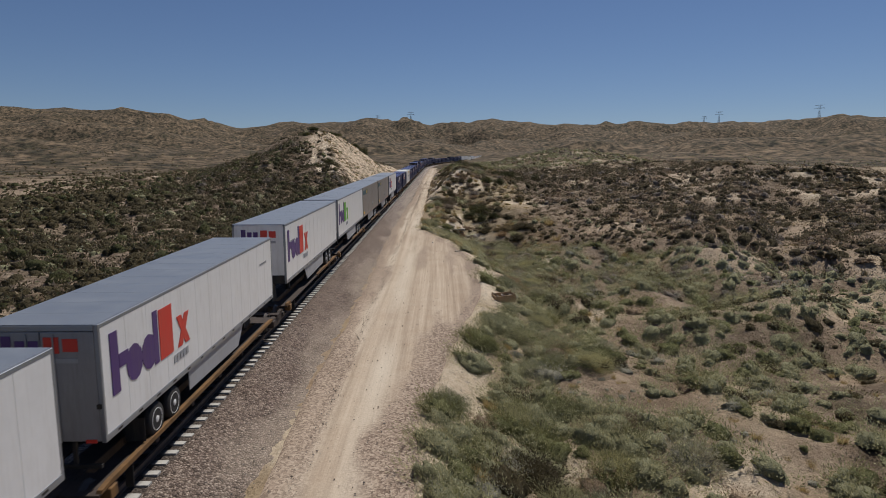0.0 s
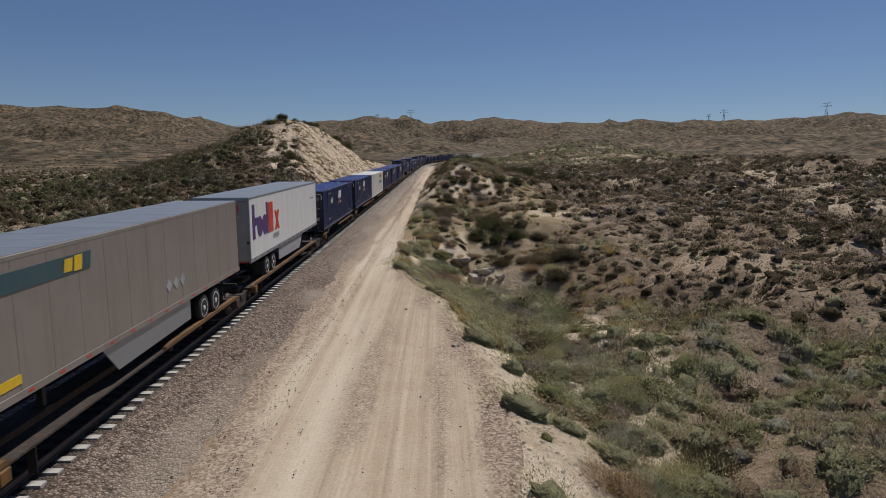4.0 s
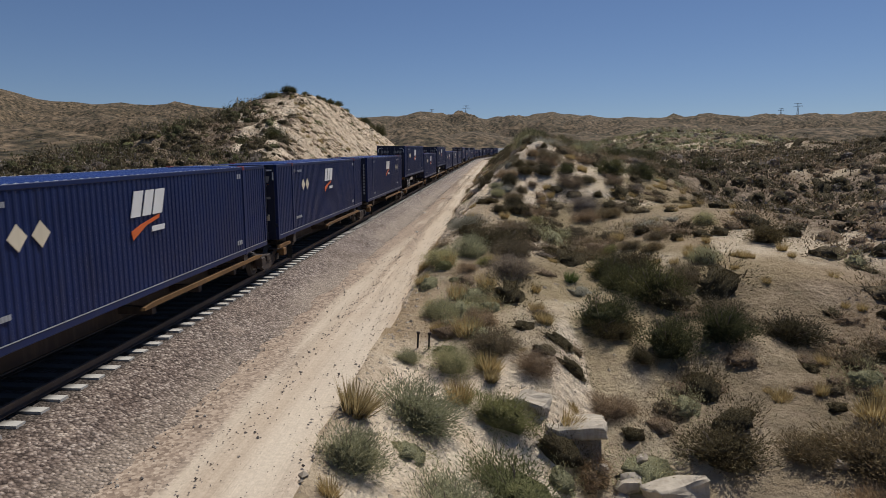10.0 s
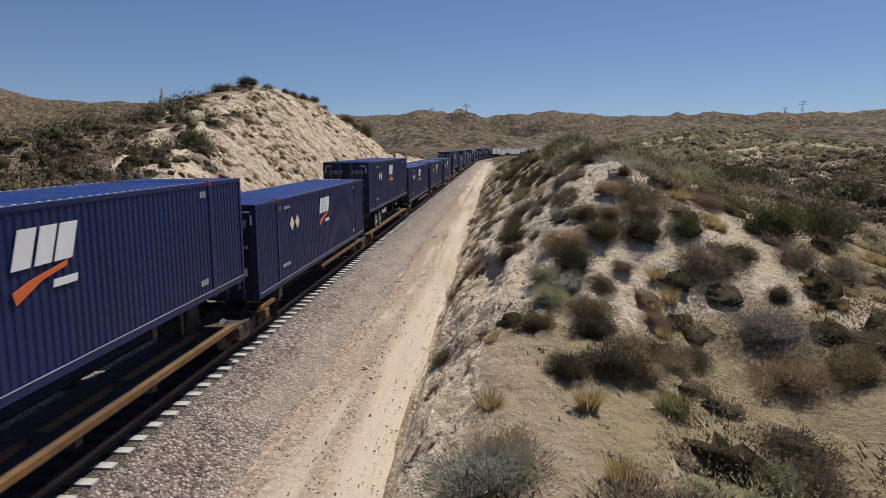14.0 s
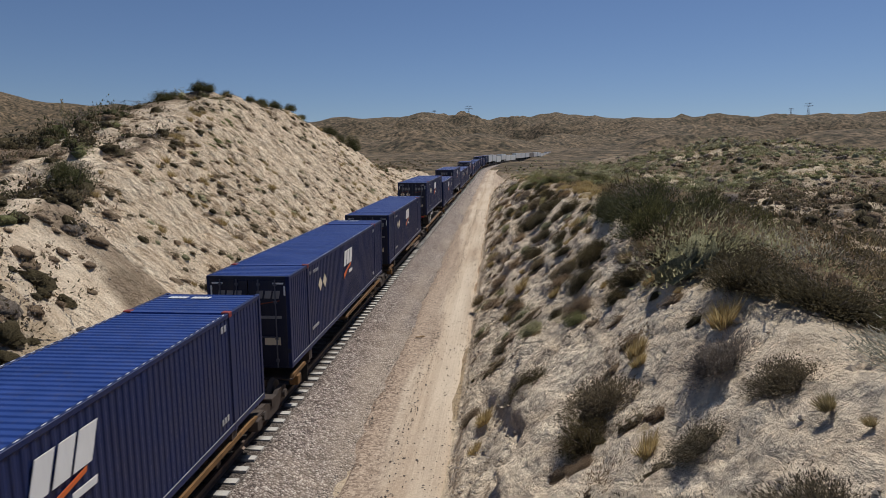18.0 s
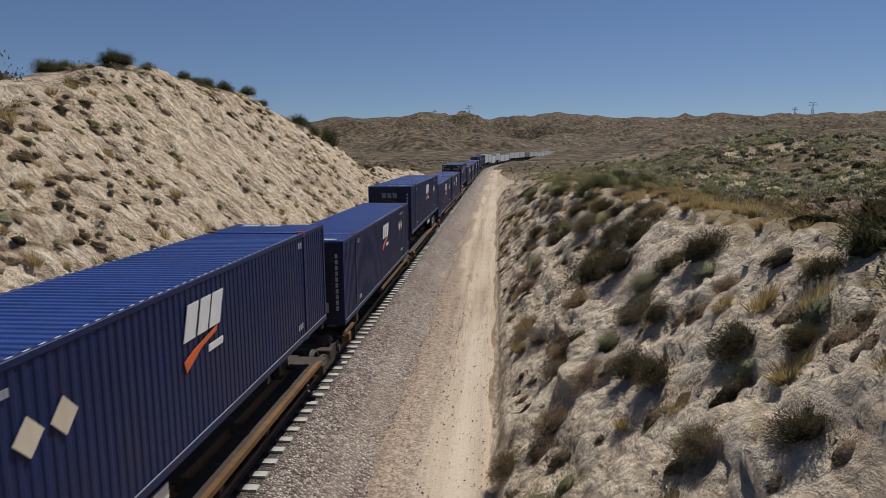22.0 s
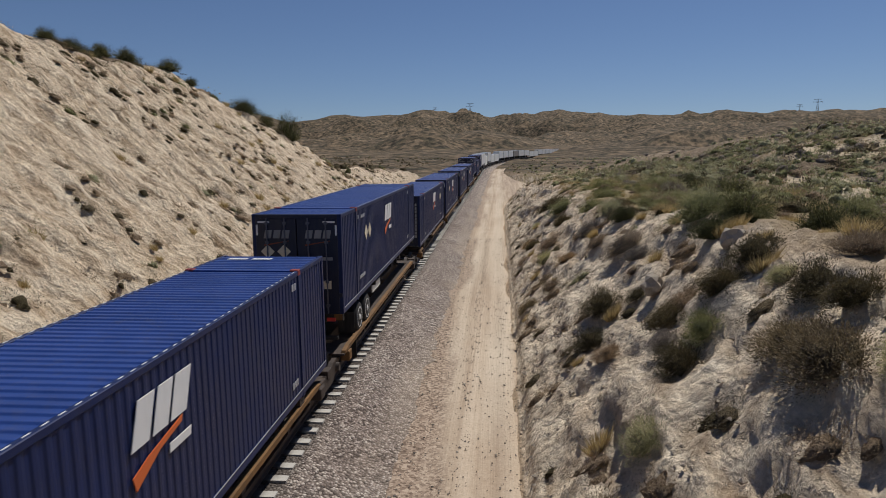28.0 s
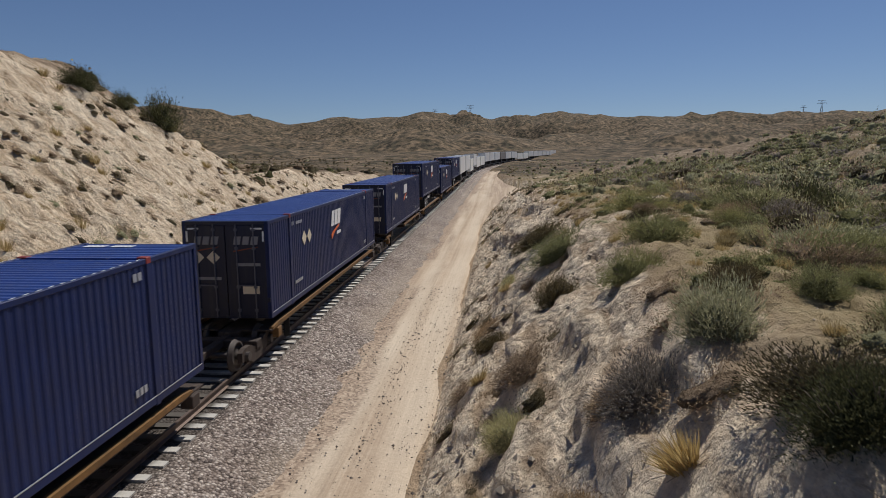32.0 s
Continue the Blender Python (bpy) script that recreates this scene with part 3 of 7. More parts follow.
def face_relief(u, y, rel):
    """How far the ground of the cut faces stands out along their slope's normal: lumps, clods, hollows and broken shelves."""
    s = u * 1.37
    right = u > 0
    lumps = fbm(s / 1.7, y / 1.4, 4, 121, 0.55)
    clods_ = 0.3 - np.abs(fbm(s / 0.75, y / 0.6, 3, 123, 0.62))
    chips = smooth(0.0, 0.04, fbm(s / 0.9 + 5, y / 0.8, 3, 127, 0.6))
    pit = smooth(0.20, 0.28, fbm(s / 2.6 + 3, y / 2.0, 4, 125, 0.6))
    at = np.where(right, 1.35, 4.2) + 1.3 * fbm(s / 14 + 4, y / 7, 4, 129, 0.55)
    on = smooth(0.05, 0.15, fbm(y / 5.0, s / 9.0 + 7, 3, 131))
    shelf = (smooth(0.0, 0.10, rel - at) - smooth(0.10, 1.5, rel - at)) * on
    at2 = at + np.where(right, 1.9, 3.3)
    shelf2 = (smooth(0.0, 0.10, rel - at2) - smooth(0.10, 1.3, rel - at2)) * smooth(0.06, 0.14, fbm(y / 3.5, s / 9.0 + 19, 3, 137))
    rills = 0.5 - np.abs(fbm(s / 6.0 + y / 9, y / 0.7 - s / 4, 4, 133, 0.62)) * 2.2
    grit = 0.25 - np.abs(fbm(s / 0.34, y / 0.34, 2, 135, 0.6))
    grain_ = fbm(s / 5.0 + y / 9, y / 0.8 - s / 8, 4, 139, 0.64)
    strata = sum(smooth(q, q + 0.03, grain_) for q in (-0.24, -0.14, -0.05, 0.04, 0.13, 0.23)) - 3
    beds = (rel + 1.4 * fbm(y / 6.0, s / 9.0 + 3, 3, 141) + 0.25 * fbm(s / 1.2, y / 1.0, 3, 143)) / 1.25
    bed, within = np.floor(beds), beds - np.floor(beds)
    ledges = smooth(0.0, 0.10, within) * (1 - within) * smooth(0.03, 0.11, fbm(y / 2.6 + 17.3 * bed, s / 7.0, 3, 145, 0.6))
    return np.where(right, 0.08 * lumps + 0.15 * clods_ + 0.06 * chips - 0.05 * pit + 0.24 * shelf + 0.10 * shelf2 + 0.12 * ledges + 0.20 * grit - 0.07,
                    0.04 * lumps + 0.06 * clods_ + 0.06 * chips + 0.03 * rills + 0.045 * strata + 0.16 * shelf + 0.14 * shelf2 + 0.18 * ledges + 0.16 * grit - 0.06)


zrel = GZ - base_z(GY)
edge_r_ = GU - np.maximum(road_edges(GY)[1], 6.4)
on_face = np.where(GU > 0, smooth(0.05, 0.5, edge_r_) * (1 - smooth(6.0, 9.0, edge_r_)) * smooth(100, 120, GY), smooth(-7.4, -8.6, GU) * smooth(-26, -23, GU) * smooth(146, 160, GY)) * smooth(-0.5, 0.1, zrel) * (1 - smooth(250, 290, GY))
stand = face_relief(GU, GY, zrel) * on_face
MX, MZ = GX - 0.66 * stand * np.sign(GU), GZ + 0.75 * stand
slope = np.hypot(np.gradient(GZ, ys, axis=0), np.gradient(GZ, xs, axis=1))
n_a, n_b = fbm(GX / 7, GY / 7, 4, 5), fbm(GX / 30, GY / 30, 3, 8)
far_r = np.hypot(GX, GY - 100)
near = 1 - smooth(240, 420, far_r)
in_cut = smooth(0.42, 0.75, slope) * near * np.where(((GU > -23) & (GU < 0) & (GY > 148)) | ((GU > 0) & (GU < 16) & (GY > 92)), 1.0, 0.3)
in_cut = np.maximum(in_cut * (1 - 0.7 * (1 - smooth(-28, -24, GU)) * (GU < 0)), 0.85 * smooth(158, 170, GY) * (1 - smooth(235, 250, GY)) * smooth(-29, -25, GU) * (1 - smooth(-9, -7.5, GU)))
pale_a = np.clip(in_cut + smooth(0.05, 0.28, n_a) * 0.55 * near, 0, 1)
grass_a = np.clip(0.8 * smooth(176, 186, GY) * near * smooth(10.2, 12, GU) + 0.85 * smooth(146, 158, GY) * smooth(11.6, 13.5, GU) * near + 0.4 * smooth(100, 108, GY) * (1 - smooth(158, 168, GY)) * smooth(9, 12, GU) * (1 - smooth(40, 60, GU)) + 0.3 * smooth(70, 78, GY) * (1 - smooth(98, 104, GY)) * smooth(8, 10, GU) * (1 - smooth(20, 30, GU)) + 0.9 * np.exp(-((GX - 7) / 6) ** 2 - ((GY - 117.5) / 4.5) ** 2) + smooth(-0.05, 0.25, n_b + 0.4 * n_a) * 0.8 * near * np.where(GU > 10, 1.0, 0.5), 0, 1) * (1 - in_cut)
scrub_a = smooth(140, 280, far_r)
off_road = np.where((GU < -8) | (GU > road_edges(GY)[1] + 1.5), 1.0, 0.0)
litter_a = off_road * near * (1 - in_cut) * (1 - 0.4 * smooth(150, 175, GY) * (GU > 0) * (GU < 20)) * np.where(GU < 0, 1.0, np.where(GU > 24, 0.9, np.where(GY > 56, np.where((GU > 15) & (GY < 100), 0.55, 0.12), 0.55))) * smooth(np.where((GU < 0) & ((GY < 140) | (GU < -24)), -0.6, np.where(GU > 22, -0.42, -0.30)), 0.02, 0.35 * n_b - n_a)
pale_a = np.clip(pale_a * np.where(GU < 0, np.where((GY < 140) | (GU < -26), 0.35, 1.0), np.where(GY > 96, 1.0, np.where(GU > 20, 0.35, 0.85))) + 0.40 * smooth(54, 62, GY) * (1 - smooth(90, 97, GY)) * smooth(0.2, 0.8, GU - road_edges(GY)[1]) * (1 - smooth(6, 15, GU - road_edges(GY)[1])) + 0.25 * smooth(88, 96, GY) * (1 - smooth(178, 190, GY)) * smooth(6.5, 8, GU) * (1 - smooth(13, 20, GU)) * (1 - 0.8 * np.clip(grass_a * 1.5, 0, 1)), 0, 1)
TRAILS = (((-25.0, 140.7), (-28.9, 153.8), (-31.1, 166.0)), ((-23.0, 144.8), (-27.6, 161.7), (-29.4, 172.0)))


def on_trail(x, y):
    """How near a place lies to the foot tracks that climb the hill: 1 on them, 0 off."""
    best = np.full(np.shape(x), 99.0)
    for line in TRAILS:
        for (ax, ay), (bx, by_) in zip(line, line[1:]):
            k = np.clip(((x - ax) * (bx - ax) + (y - ay) * (by_ - ay)) / ((bx - ax) ** 2 + (by_ - ay) ** 2), 0, 1)
            best = np.minimum(best, np.hypot(x - ax - k * (bx - ax), y - ay - k * (by_ - ay)))
    return 1 - smooth(0.35, 0.9, best)


trail_a = on_trail(GX, GY)
pale_a = np.maximum(pale_a, 0.85 * trail_a)
pale_a = np.maximum(pale_a, 0.9 * np.exp(-((GX - 3.6) / 2.0) ** 4 - ((GY - 123.5) / 4.5) ** 4))
grass_a = grass_a * (1 - np.exp(-((GX - 3.6) / 2.2) ** 4 - ((GY - 123.5) / 5.0) ** 4))
pale_a = np.maximum(pale_a, 0.75 * np.exp(-((GX - 3.4 - 0.06 * (GY - 46)) / 1.9) ** 4 - ((GY - 47) / 7.0) ** 4))
plain = smooth(-16, -24, GU) * (1 - smooth(128, 150, GY)) * near
litter_a = np.maximum(litter_a, 0.85 * plain * smooth(-0.35, 0.05, 0.6 * n_a + 0.5 * n_b + 0.1))
litter_a = litter_a * (1 - trail_a)
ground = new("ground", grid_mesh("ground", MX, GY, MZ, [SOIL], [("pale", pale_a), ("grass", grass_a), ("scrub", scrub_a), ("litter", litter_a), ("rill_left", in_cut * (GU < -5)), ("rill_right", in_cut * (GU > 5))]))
tagged(ground, "pale sandy desert ground with eroded cut slopes", "ground", kind="structure")

# dirt road beside the line
ry = np.concatenate([np.arange(-20, 260, 0.5), np.arange(260, 700, 2.0)])
le, re_ = road_edges(ry)
w = np.linspace(0, 1, 34)
RU = (le - 0.8)[:, None] + (re_ - le + 1.2)[:, None] * w[None, :]
RY = np.repeat(ry[:, None], len(w), 1)
RX = RU + track_x(RY)
edge_r = (re_ + 0.4)[:, None] - RU
edge = np.minimum(RU - (le - 0.8)[:, None], (re_ + 0.4)[:, None] - RU)
centre = [np.interp(RY, [0, 60, 95, 130, 400], v) for v in ((4.9, 4.9, 4.3, 4.2, 4.2), (6.5, 6.3, 5.7, 5.75, 5.75))]
ruts = sum(np.exp(-(np.abs(RU - c - 0.25 * fbm(RY / 19, RY * 0 + i, 3, 91)) / wd) ** 2.6) for i, (c, wd) in enumerate(zip(centre, (0.40, 0.62))))
RZ = base_z(RY) - 0.60 + 0.03 * fbm(RX / 1.2, RY / 3, 4, 77) - 0.035 * ruts - 0.30 * (1 - smooth(0, 0.75, edge + 0.30 * fbm(RX / 0.5, RY / 3.5, 4, 83)))
road = new("road", grid_mesh("road", RX, RY, RZ, [ROAD], [("track", np.clip(ruts * 0.75 * (0.65 + fbm(RX / 2, RY / 9, 3, 85)), 0, 1)), ("gravel", np.clip(1.15 - smooth(0.3, 1.3, RU - le[:, None] + 1.2 * fbm(RX / 0.7, RY / 7, 4, 87)), 0, 1) * 0.85 + 0.55 * smooth(0.05, 0.3, fbm(RX / 0.8, RY / 14, 3, 89)) * (1 - np.clip(ruts, 0, 1)) + 0.85 * (1 - smooth(-0.3, 0.9, edge_r - 0.4 - shoulder(RY) + 1.1 * fbm(RX / 0.8, RY / 4, 3, 90))) * (1 - smooth(78, 86, RY)))]))
tagged(road, "pale graded dirt service road with wheel tracks", "road", kind="structure")

# ballast bed
by = np.concatenate([np.arange(-40, 230, 0.3), np.arange(230, 900, 2.5)])
bu = np.concatenate([np.linspace(-4.6, -1.5, 10), np.linspace(-1.3, 1.3, 9), np.linspace(1.38, 4.9, 22)])
BU, BY = np.meshgrid(bu, by)
prof = np.interp(bu, [-4.6, -2.6, -1.5, -1.3, 1.3, 1.45, 2.0, 2.8, 3.5, 4.9], [-0.9, -0.15, -0.04, -0.05, -0.05, -0.02, -0.13, -0.47, -0.65, -0.95])
jag = np.where(np.abs(BU) < 1.4, 0.3, 1.0)
BZ = base_z(BY) + prof[None, :] + jag * (0.10 * fbm(BU / 0.8, BY / 0.8, 4, 101) + 0.05 * vnoise(BU / 0.13, BY / 0.13, 105))
ballast = new("ballast", grid_mesh("ballast", BU + track_x(BY), BY, BZ, [BALLAST], [("dust", np.maximum(smooth(2.4, 4.0, BU + 1.6 * fbm(BU / 1.5, BY / 5, 3, 107)), 0.8 * np.exp(-((BU - 2.75) / 0.35) ** 2) * smooth(-0.1, 0.3, fbm(BU / 2, BY / 15, 3, 109) + 0.1))), ("fresh", smooth(60, 140, BY)), ("grime_shade", 1 - smooth(1.15, 1.5, np.abs(BU)))]))
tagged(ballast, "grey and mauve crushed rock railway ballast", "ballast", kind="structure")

# ---- building helpers ----
def part(name, bm, material, parent, label="", smooth_it=False):
    me = bpy.data.meshes.new(name)
    bm.to_mesh(me)
    bm.free()
    me.materials.append(material)
    if smooth_it:
        me.polygons.foreach_set("use_smooth", [True] * len(me.polygons))
    ob = new(name, me)
    ob.parent = parent
    return tagged(ob, label) if label else ob


def box(x0, x1, y0, y1, z0, z1, bev=0.0, bm=None):
    bm = bm or bmesh.new()
    r = bmesh.ops.create_cube(bm, size=1, matrix=Matrix.LocRotScale(((x0 + x1) / 2, (y0 + y1) / 2, (z0 + z1) / 2), None, (abs(x1 - x0), abs(y1 - y0), abs(z1 - z0))))
    if bev:
        es = list({e for v in r["verts"] for e in v.link_edges})
        bmesh.ops.bevel(bm, geom=es, offset=bev, segments=1, affect='EDGES')
    return bm


def prism(pts, axis, a, b, bm=None):
    """A flat outline pushed along an axis from a to b. pts are in the two other axes, in order."""
    bm = bm or bmesh.new()

    def at(p, d):
        return {"x": (d, p[0], p[1]), "y": (p[0], d, p[1]), "z": (p[0], p[1], d)}[axis]
    lo = [bm.verts.new(at(p, a)) for p in pts]
    hi = [bm.verts.new(at(p, b)) for p in pts]
    n = len(pts)
    bm.faces.new(lo[::-1])
    bm.faces.new(hi)
    for i in range(n):
        bm.faces.new((lo[i], lo[(i + 1) % n], hi[(i + 1) % n], hi[i]))
    bmesh.ops.recalc_face_normals(bm, faces=bm.faces)
    return bm


def tube(r, a, b, axis="x", at=(0, 0), seg=16, r2=None, bm=None):
    bm = bm or bmesh.new()
    m = {"x": Matrix.Rotation(radians(90), 4, 'Y'), "y": Matrix.Rotation(radians(-90), 4, 'X'), "z": Matrix()}[axis]
    c = (a + b) / 2
    loc = {"x": (c, at[0], at[1]), "y": (at[0], c, at[1]), "z": (at[0], at[1], c)}[axis]
    bmesh.ops.create_cone(bm, cap_ends=True, segments=seg, radius1=r, radius2=r if r2 is None else r2, depth=abs(b - a), matrix=Matrix.Translation(loc) @ m)
    return bm


def disc_wheel(profile, axis_seg=20, bm=None):
    """A turned body about the x axis; profile: (x, radius)."""
    bm = bm or bmesh.new()
    rings = []
    for x, r in profile:
        rings.append([bm.verts.new((x, r * math.cos(2 * math.pi * i / axis_seg), r * math.sin(2 * math.pi * i / axis_seg))) for i in range(axis_seg)])
    for a, b in zip(rings, rings[1:]):
        for i in range(axis_seg):
            bm.faces.new((a[i], a[(i + 1) % axis_seg], b[(i + 1) % axis_seg], b[i]))
    bm.faces.new(rings[0][::-1])
    bm.faces.new(rings[-1])
    bmesh.ops.recalc_face_normals(bm, faces=bm.faces)
    return bm


def wave(length, pitch, depth, flat=0.34):
    """Outline of a trapezoid corrugation: (along, out)."""
    n = int(length / pitch)
    p = length / n
    pts = []
    for i in range(n):
        y = -length / 2 + i * p
        pts += [(y, 0.0), (y + p * flat, 0.0), (y + p * 0.5, -depth), (y + p * (0.5 + flat), -depth)]
    return pts + [(length / 2, 0.0)]


def corrugated(kind, length, y0, lo, hi, out, depth=0.045, pitch=0.28, sign=1):
    """A wall (kind 'side': lo..hi is z at x = out) or a roof ('roof': lo..hi is x at z = out)."""
    bm = bmesh.new()
    prev = None
    for y, d in wave(length, pitch, depth):
        if kind == "side":
            a, b = (sign * (out + d), y + y0, lo), (sign * (out + d), y + y0, hi)
        else:
            a, b = (lo, y + y0, out + d), (hi, y + y0, out + d)
        va, vb = bm.verts.new(a), bm.verts.new(b)
        if prev:
            bm.faces.new((prev[0], va, vb, prev[1]))
        prev = (va, vb)
    bmesh.ops.recalc_face_normals(bm, faces=bm.faces)
    return bm


HL, HW = 8.075, 1.30


def plate(y, z, w, h, lean=0.0, x=HW + 0.006, bm=None):
    """A thin slanted mark on the side at x; sign of x picks the side."""
    s = 1 if x > 0 else -1
    pts = [(y - w / 2, z - h / 2), (y + w / 2, z - h / 2), (y + w / 2 + lean, z + h / 2), (y - w / 2 + lean, z + h / 2)]
    return prism(pts, "x", x - s * 0.008, x + s * 0.004, bm)


def end_plate(xc, z, w, h, y, lean=0.0, bm=None):
    pts = [(xc - w / 2, z - h / 2), (xc + w / 2, z - h / 2), (xc + w / 2 + lean, z + h / 2), (xc - w / 2 + lean, z + h / 2)]
    return prism(pts, "y", y - 0.008, y + 0.004, bm)


def diamond(c, z, r, plane, at):
    pts = [(c - r, z), (c, z - r), (c + r, z), (c, z + r)]
    return prism(pts, plane, at - 0.007, at + 0.007)


def slanted_mark(root, y, z, side, k=1.0, forward=1):
    """The carrier's mark: three white slanted blocks over an orange sweep and a short white bar."""
    x = side * (HW + 0.008)
    for i, w_ in enumerate((0.42, 0.40, 0.46)):
        part("marking", plate(y + forward * (i - 1) * 0.50 * k, z + 0.10, w_ * k, 0.60 * k, forward * 0.22, x), MARK_W, root, "white slanted block marking")
    pts = [(y - forward * 0.72 * k, z - 0.52 * k), (y - forward * 0.35 * k, z - 0.40 * k), (y + forward * 0.60 * k, z - 0.22 * k), (y + forward * 0.57 * k, z - 0.31 * k), (y - forward * 0.05, z - 0.44 * k), (y - forward * 0.66 * k, z - 0.72 * k)]
    part("marking", prism(pts, "x", x - 0.006, x + 0.006), MARK_O, root, "orange sweep marking")
    part("marking", plate(y + forward * 0.5 * k, z - 0.55, 0.62 * k, 0.13, 0.03, x), MARK_W, root)


def end_mark(root, xc, z, y, k=1.0, mat=None):
    bm = bmesh.new()
    for i, w_ in enumerate((0.20, 0.19, 0.21)):
        end_plate(xc + (i - 1) * 0.26 * k, z, w_ * k, 0.24 * k, y, 0.05, bm)
    tagged(part("lettering", bm, mat or MARK_FADED, root), kind="stuff")
    part("marking", prism([(xc - 0.36 * k, z - 0.30 * k), (xc + 0.38 * k, z - 0.18 * k), (xc + 0.38 * k, z - 0.20 * k), (xc - 0.36 * k, z - 0.34 * k)], "y", y - 0.008, y + 0.004), MARK_DULL, root)


def bars(root, y, z, side, n, w_, h_, mat=MARK_W, gap=1.45):
    bm = bmesh.new()
    for i in range(n):
        plate(y + (i - (n - 1) / 2) * w_ * gap, z, w_, h_, 0.0, side * (HW + 0.007), bm)
    return tagged(part("lettering", bm, mat, root), kind="stuff")


def container(skin, endskin, roofskin, livery):
    """A 53-foot domestic container; doors at -y, nose at +y, standing on z = 0."""
    root = new("container")
    H = 2.9
    pz = HL - 2.02
    for s in (1, -1):
        for y0, ln in ((0, 2 * pz - 0.16), (-(HL + pz) / 2, HL - pz - 0.2), ((HL + pz) / 2, HL - pz - 0.2)):
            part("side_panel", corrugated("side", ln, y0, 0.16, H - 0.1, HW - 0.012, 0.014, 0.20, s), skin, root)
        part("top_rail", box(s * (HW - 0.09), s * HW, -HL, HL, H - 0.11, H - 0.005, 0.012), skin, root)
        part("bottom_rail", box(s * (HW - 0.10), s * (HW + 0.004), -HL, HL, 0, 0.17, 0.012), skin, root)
        lip = bmesh.new()
        box(s * (HW + 0.003), s * (HW + 0.012), -HL + 0.1, HL - 0.1, 0.155, 0.175, 0, lip)
        part("rail_lip", lip, MARK_GREY, root)
        for y in (-pz, pz):
            part("stacking_post", box(s * (HW - 0.09), s * (HW + 0.01), y - 0.085, y + 0.085, -0.04, H + 0.01, 0.012), skin, root)
        for y in (-HL + 0.07, HL - 0.07):
            part("corner_post", box(s * (HW - 0.13), s * (HW + 0.002), y - 0.07, y + 0.07, 0, H, 0.015), skin, root)
        dash = bmesh.new()
        for i in range(44):
            y = -pz + 0.3 + i * (2 * pz - 0.6) / 43
            box(s * (HW - 0.05), s * (HW - 0.036), y - 0.055, y + 0.055, H - 0.006, H + 0.003, 0, dash)
        tagged(part("edge_marking", dash, MARK_W, root), kind="stuff")
    for y0, ln in ((0, 2 * pz - 0.14), (-(HL + pz) / 2, HL - pz - 0.18), ((HL + pz) / 2, HL - pz - 0.18)):
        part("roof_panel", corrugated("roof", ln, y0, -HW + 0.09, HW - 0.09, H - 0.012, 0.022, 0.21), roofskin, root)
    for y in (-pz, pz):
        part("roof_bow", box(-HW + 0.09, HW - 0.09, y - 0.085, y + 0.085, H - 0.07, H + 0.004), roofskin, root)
        for s in (1, -1):
            part("corner_casting", box(s * (HW - 0.19), s * (HW + 0.012), y - 0.09, y + 0.09, H - 0.12, H + 0.02, 0.015), RED_CAST if skin is BLUE else skin, root)
    part("floor_frame", box(-HW + 0.12, HW - 0.12, -HL + 0.15, HL - 0.15, 0.05, 0.16), BLACK, root)
    # nose wall
    nose = bmesh.new()
    box(-HW + 0.1, HW - 0.1, HL - 0.06, HL - 0.02, 0.05, H - 0.05, 0, nose)
    part("nose_wall", nose, endskin, root)
    for i in range(7):
        z = 0.32 + i * 0.36
        part("nose_rib", box(-HW + 0.16, HW - 0.16, HL - 0.02, HL + 0.012, z - 0.085, z + 0.085, 0.012), endskin, root)
    # doors
    for s in (1, -1):
        d = part("door", box(s * 0.012, s * (HW - 0.11), -HL - 0.012, -HL + 0.05, 0.06, H - 0.13, 0.01), endskin, root)
        for x in (0.34, 0.86):
            r = tube(0.022, 0.02, H - 0.1, "z", (s * x, -HL - 0.04), 8)
            for z in (0.25, 0.95, 2.1, 2.65):
                box(s * x - 0.05, s * x + 0.05, -HL - 0.06, -HL - 0.01, z - 0.035, z + 0.035, 0, r)
            part("lock_rod", r, RODM if skin is BLUE else SILVER, d)
        part("door_handle", box(s * 0.36, s * 0.80, -HL - 0.07, -HL - 0.045, 0.98, 1.02), RODM if skin is BLUE else SILVER, d)
        part("hinge", box(s * (HW - 0.13), s * (HW - 0.02), -HL - 0.03, -HL, 0.5, 0.62), endskin, d)
    part("door_header", box(-HW + 0.1, HW - 0.1, -HL, -HL + 0.1, H - 0.13, H - 0.005, 0.01), endskin, root)
    part("door_sill", box(-HW + 0.1, HW - 0.1, -HL - 0.01, -HL + 0.1, 0, 0.06, 0.008), endskin, root)
    if livery == "blue":
        for s in (1, -1):
            f = 1 if s > 0 else -1
            slanted_mark(root, -HL + 7.85, 2.12, s, 1.0, f)
            for y in ((3.5, 4.12) if s > 0 else (2.85, 3.5)):
                part("placard", diamond(-HL + y, 1.95, 0.25, "x", s * (HW + 0.004)), MARK_T, root)
            bars(root, -HL + 2.95, 2.56, s, 9, 0.06, 0.10, MARK_L, 1.22)
            bars(root, -HL + 2.28, 2.58, s, 2, 0.07, 0.12, MARK_L, 1.6)
            bars(root, -HL + 2.75, 0.62, s, 10, 0.07, 0.10, MARK_GREY, 1.2)
            bars(root, HL - 2.45, 2.60, s, 2, 0.12, 0.15, MARK_L, 1.4)
            bars(root, HL - 2.6, 0.45, s, 3, 0.1, 0.14, MARK_GREY)
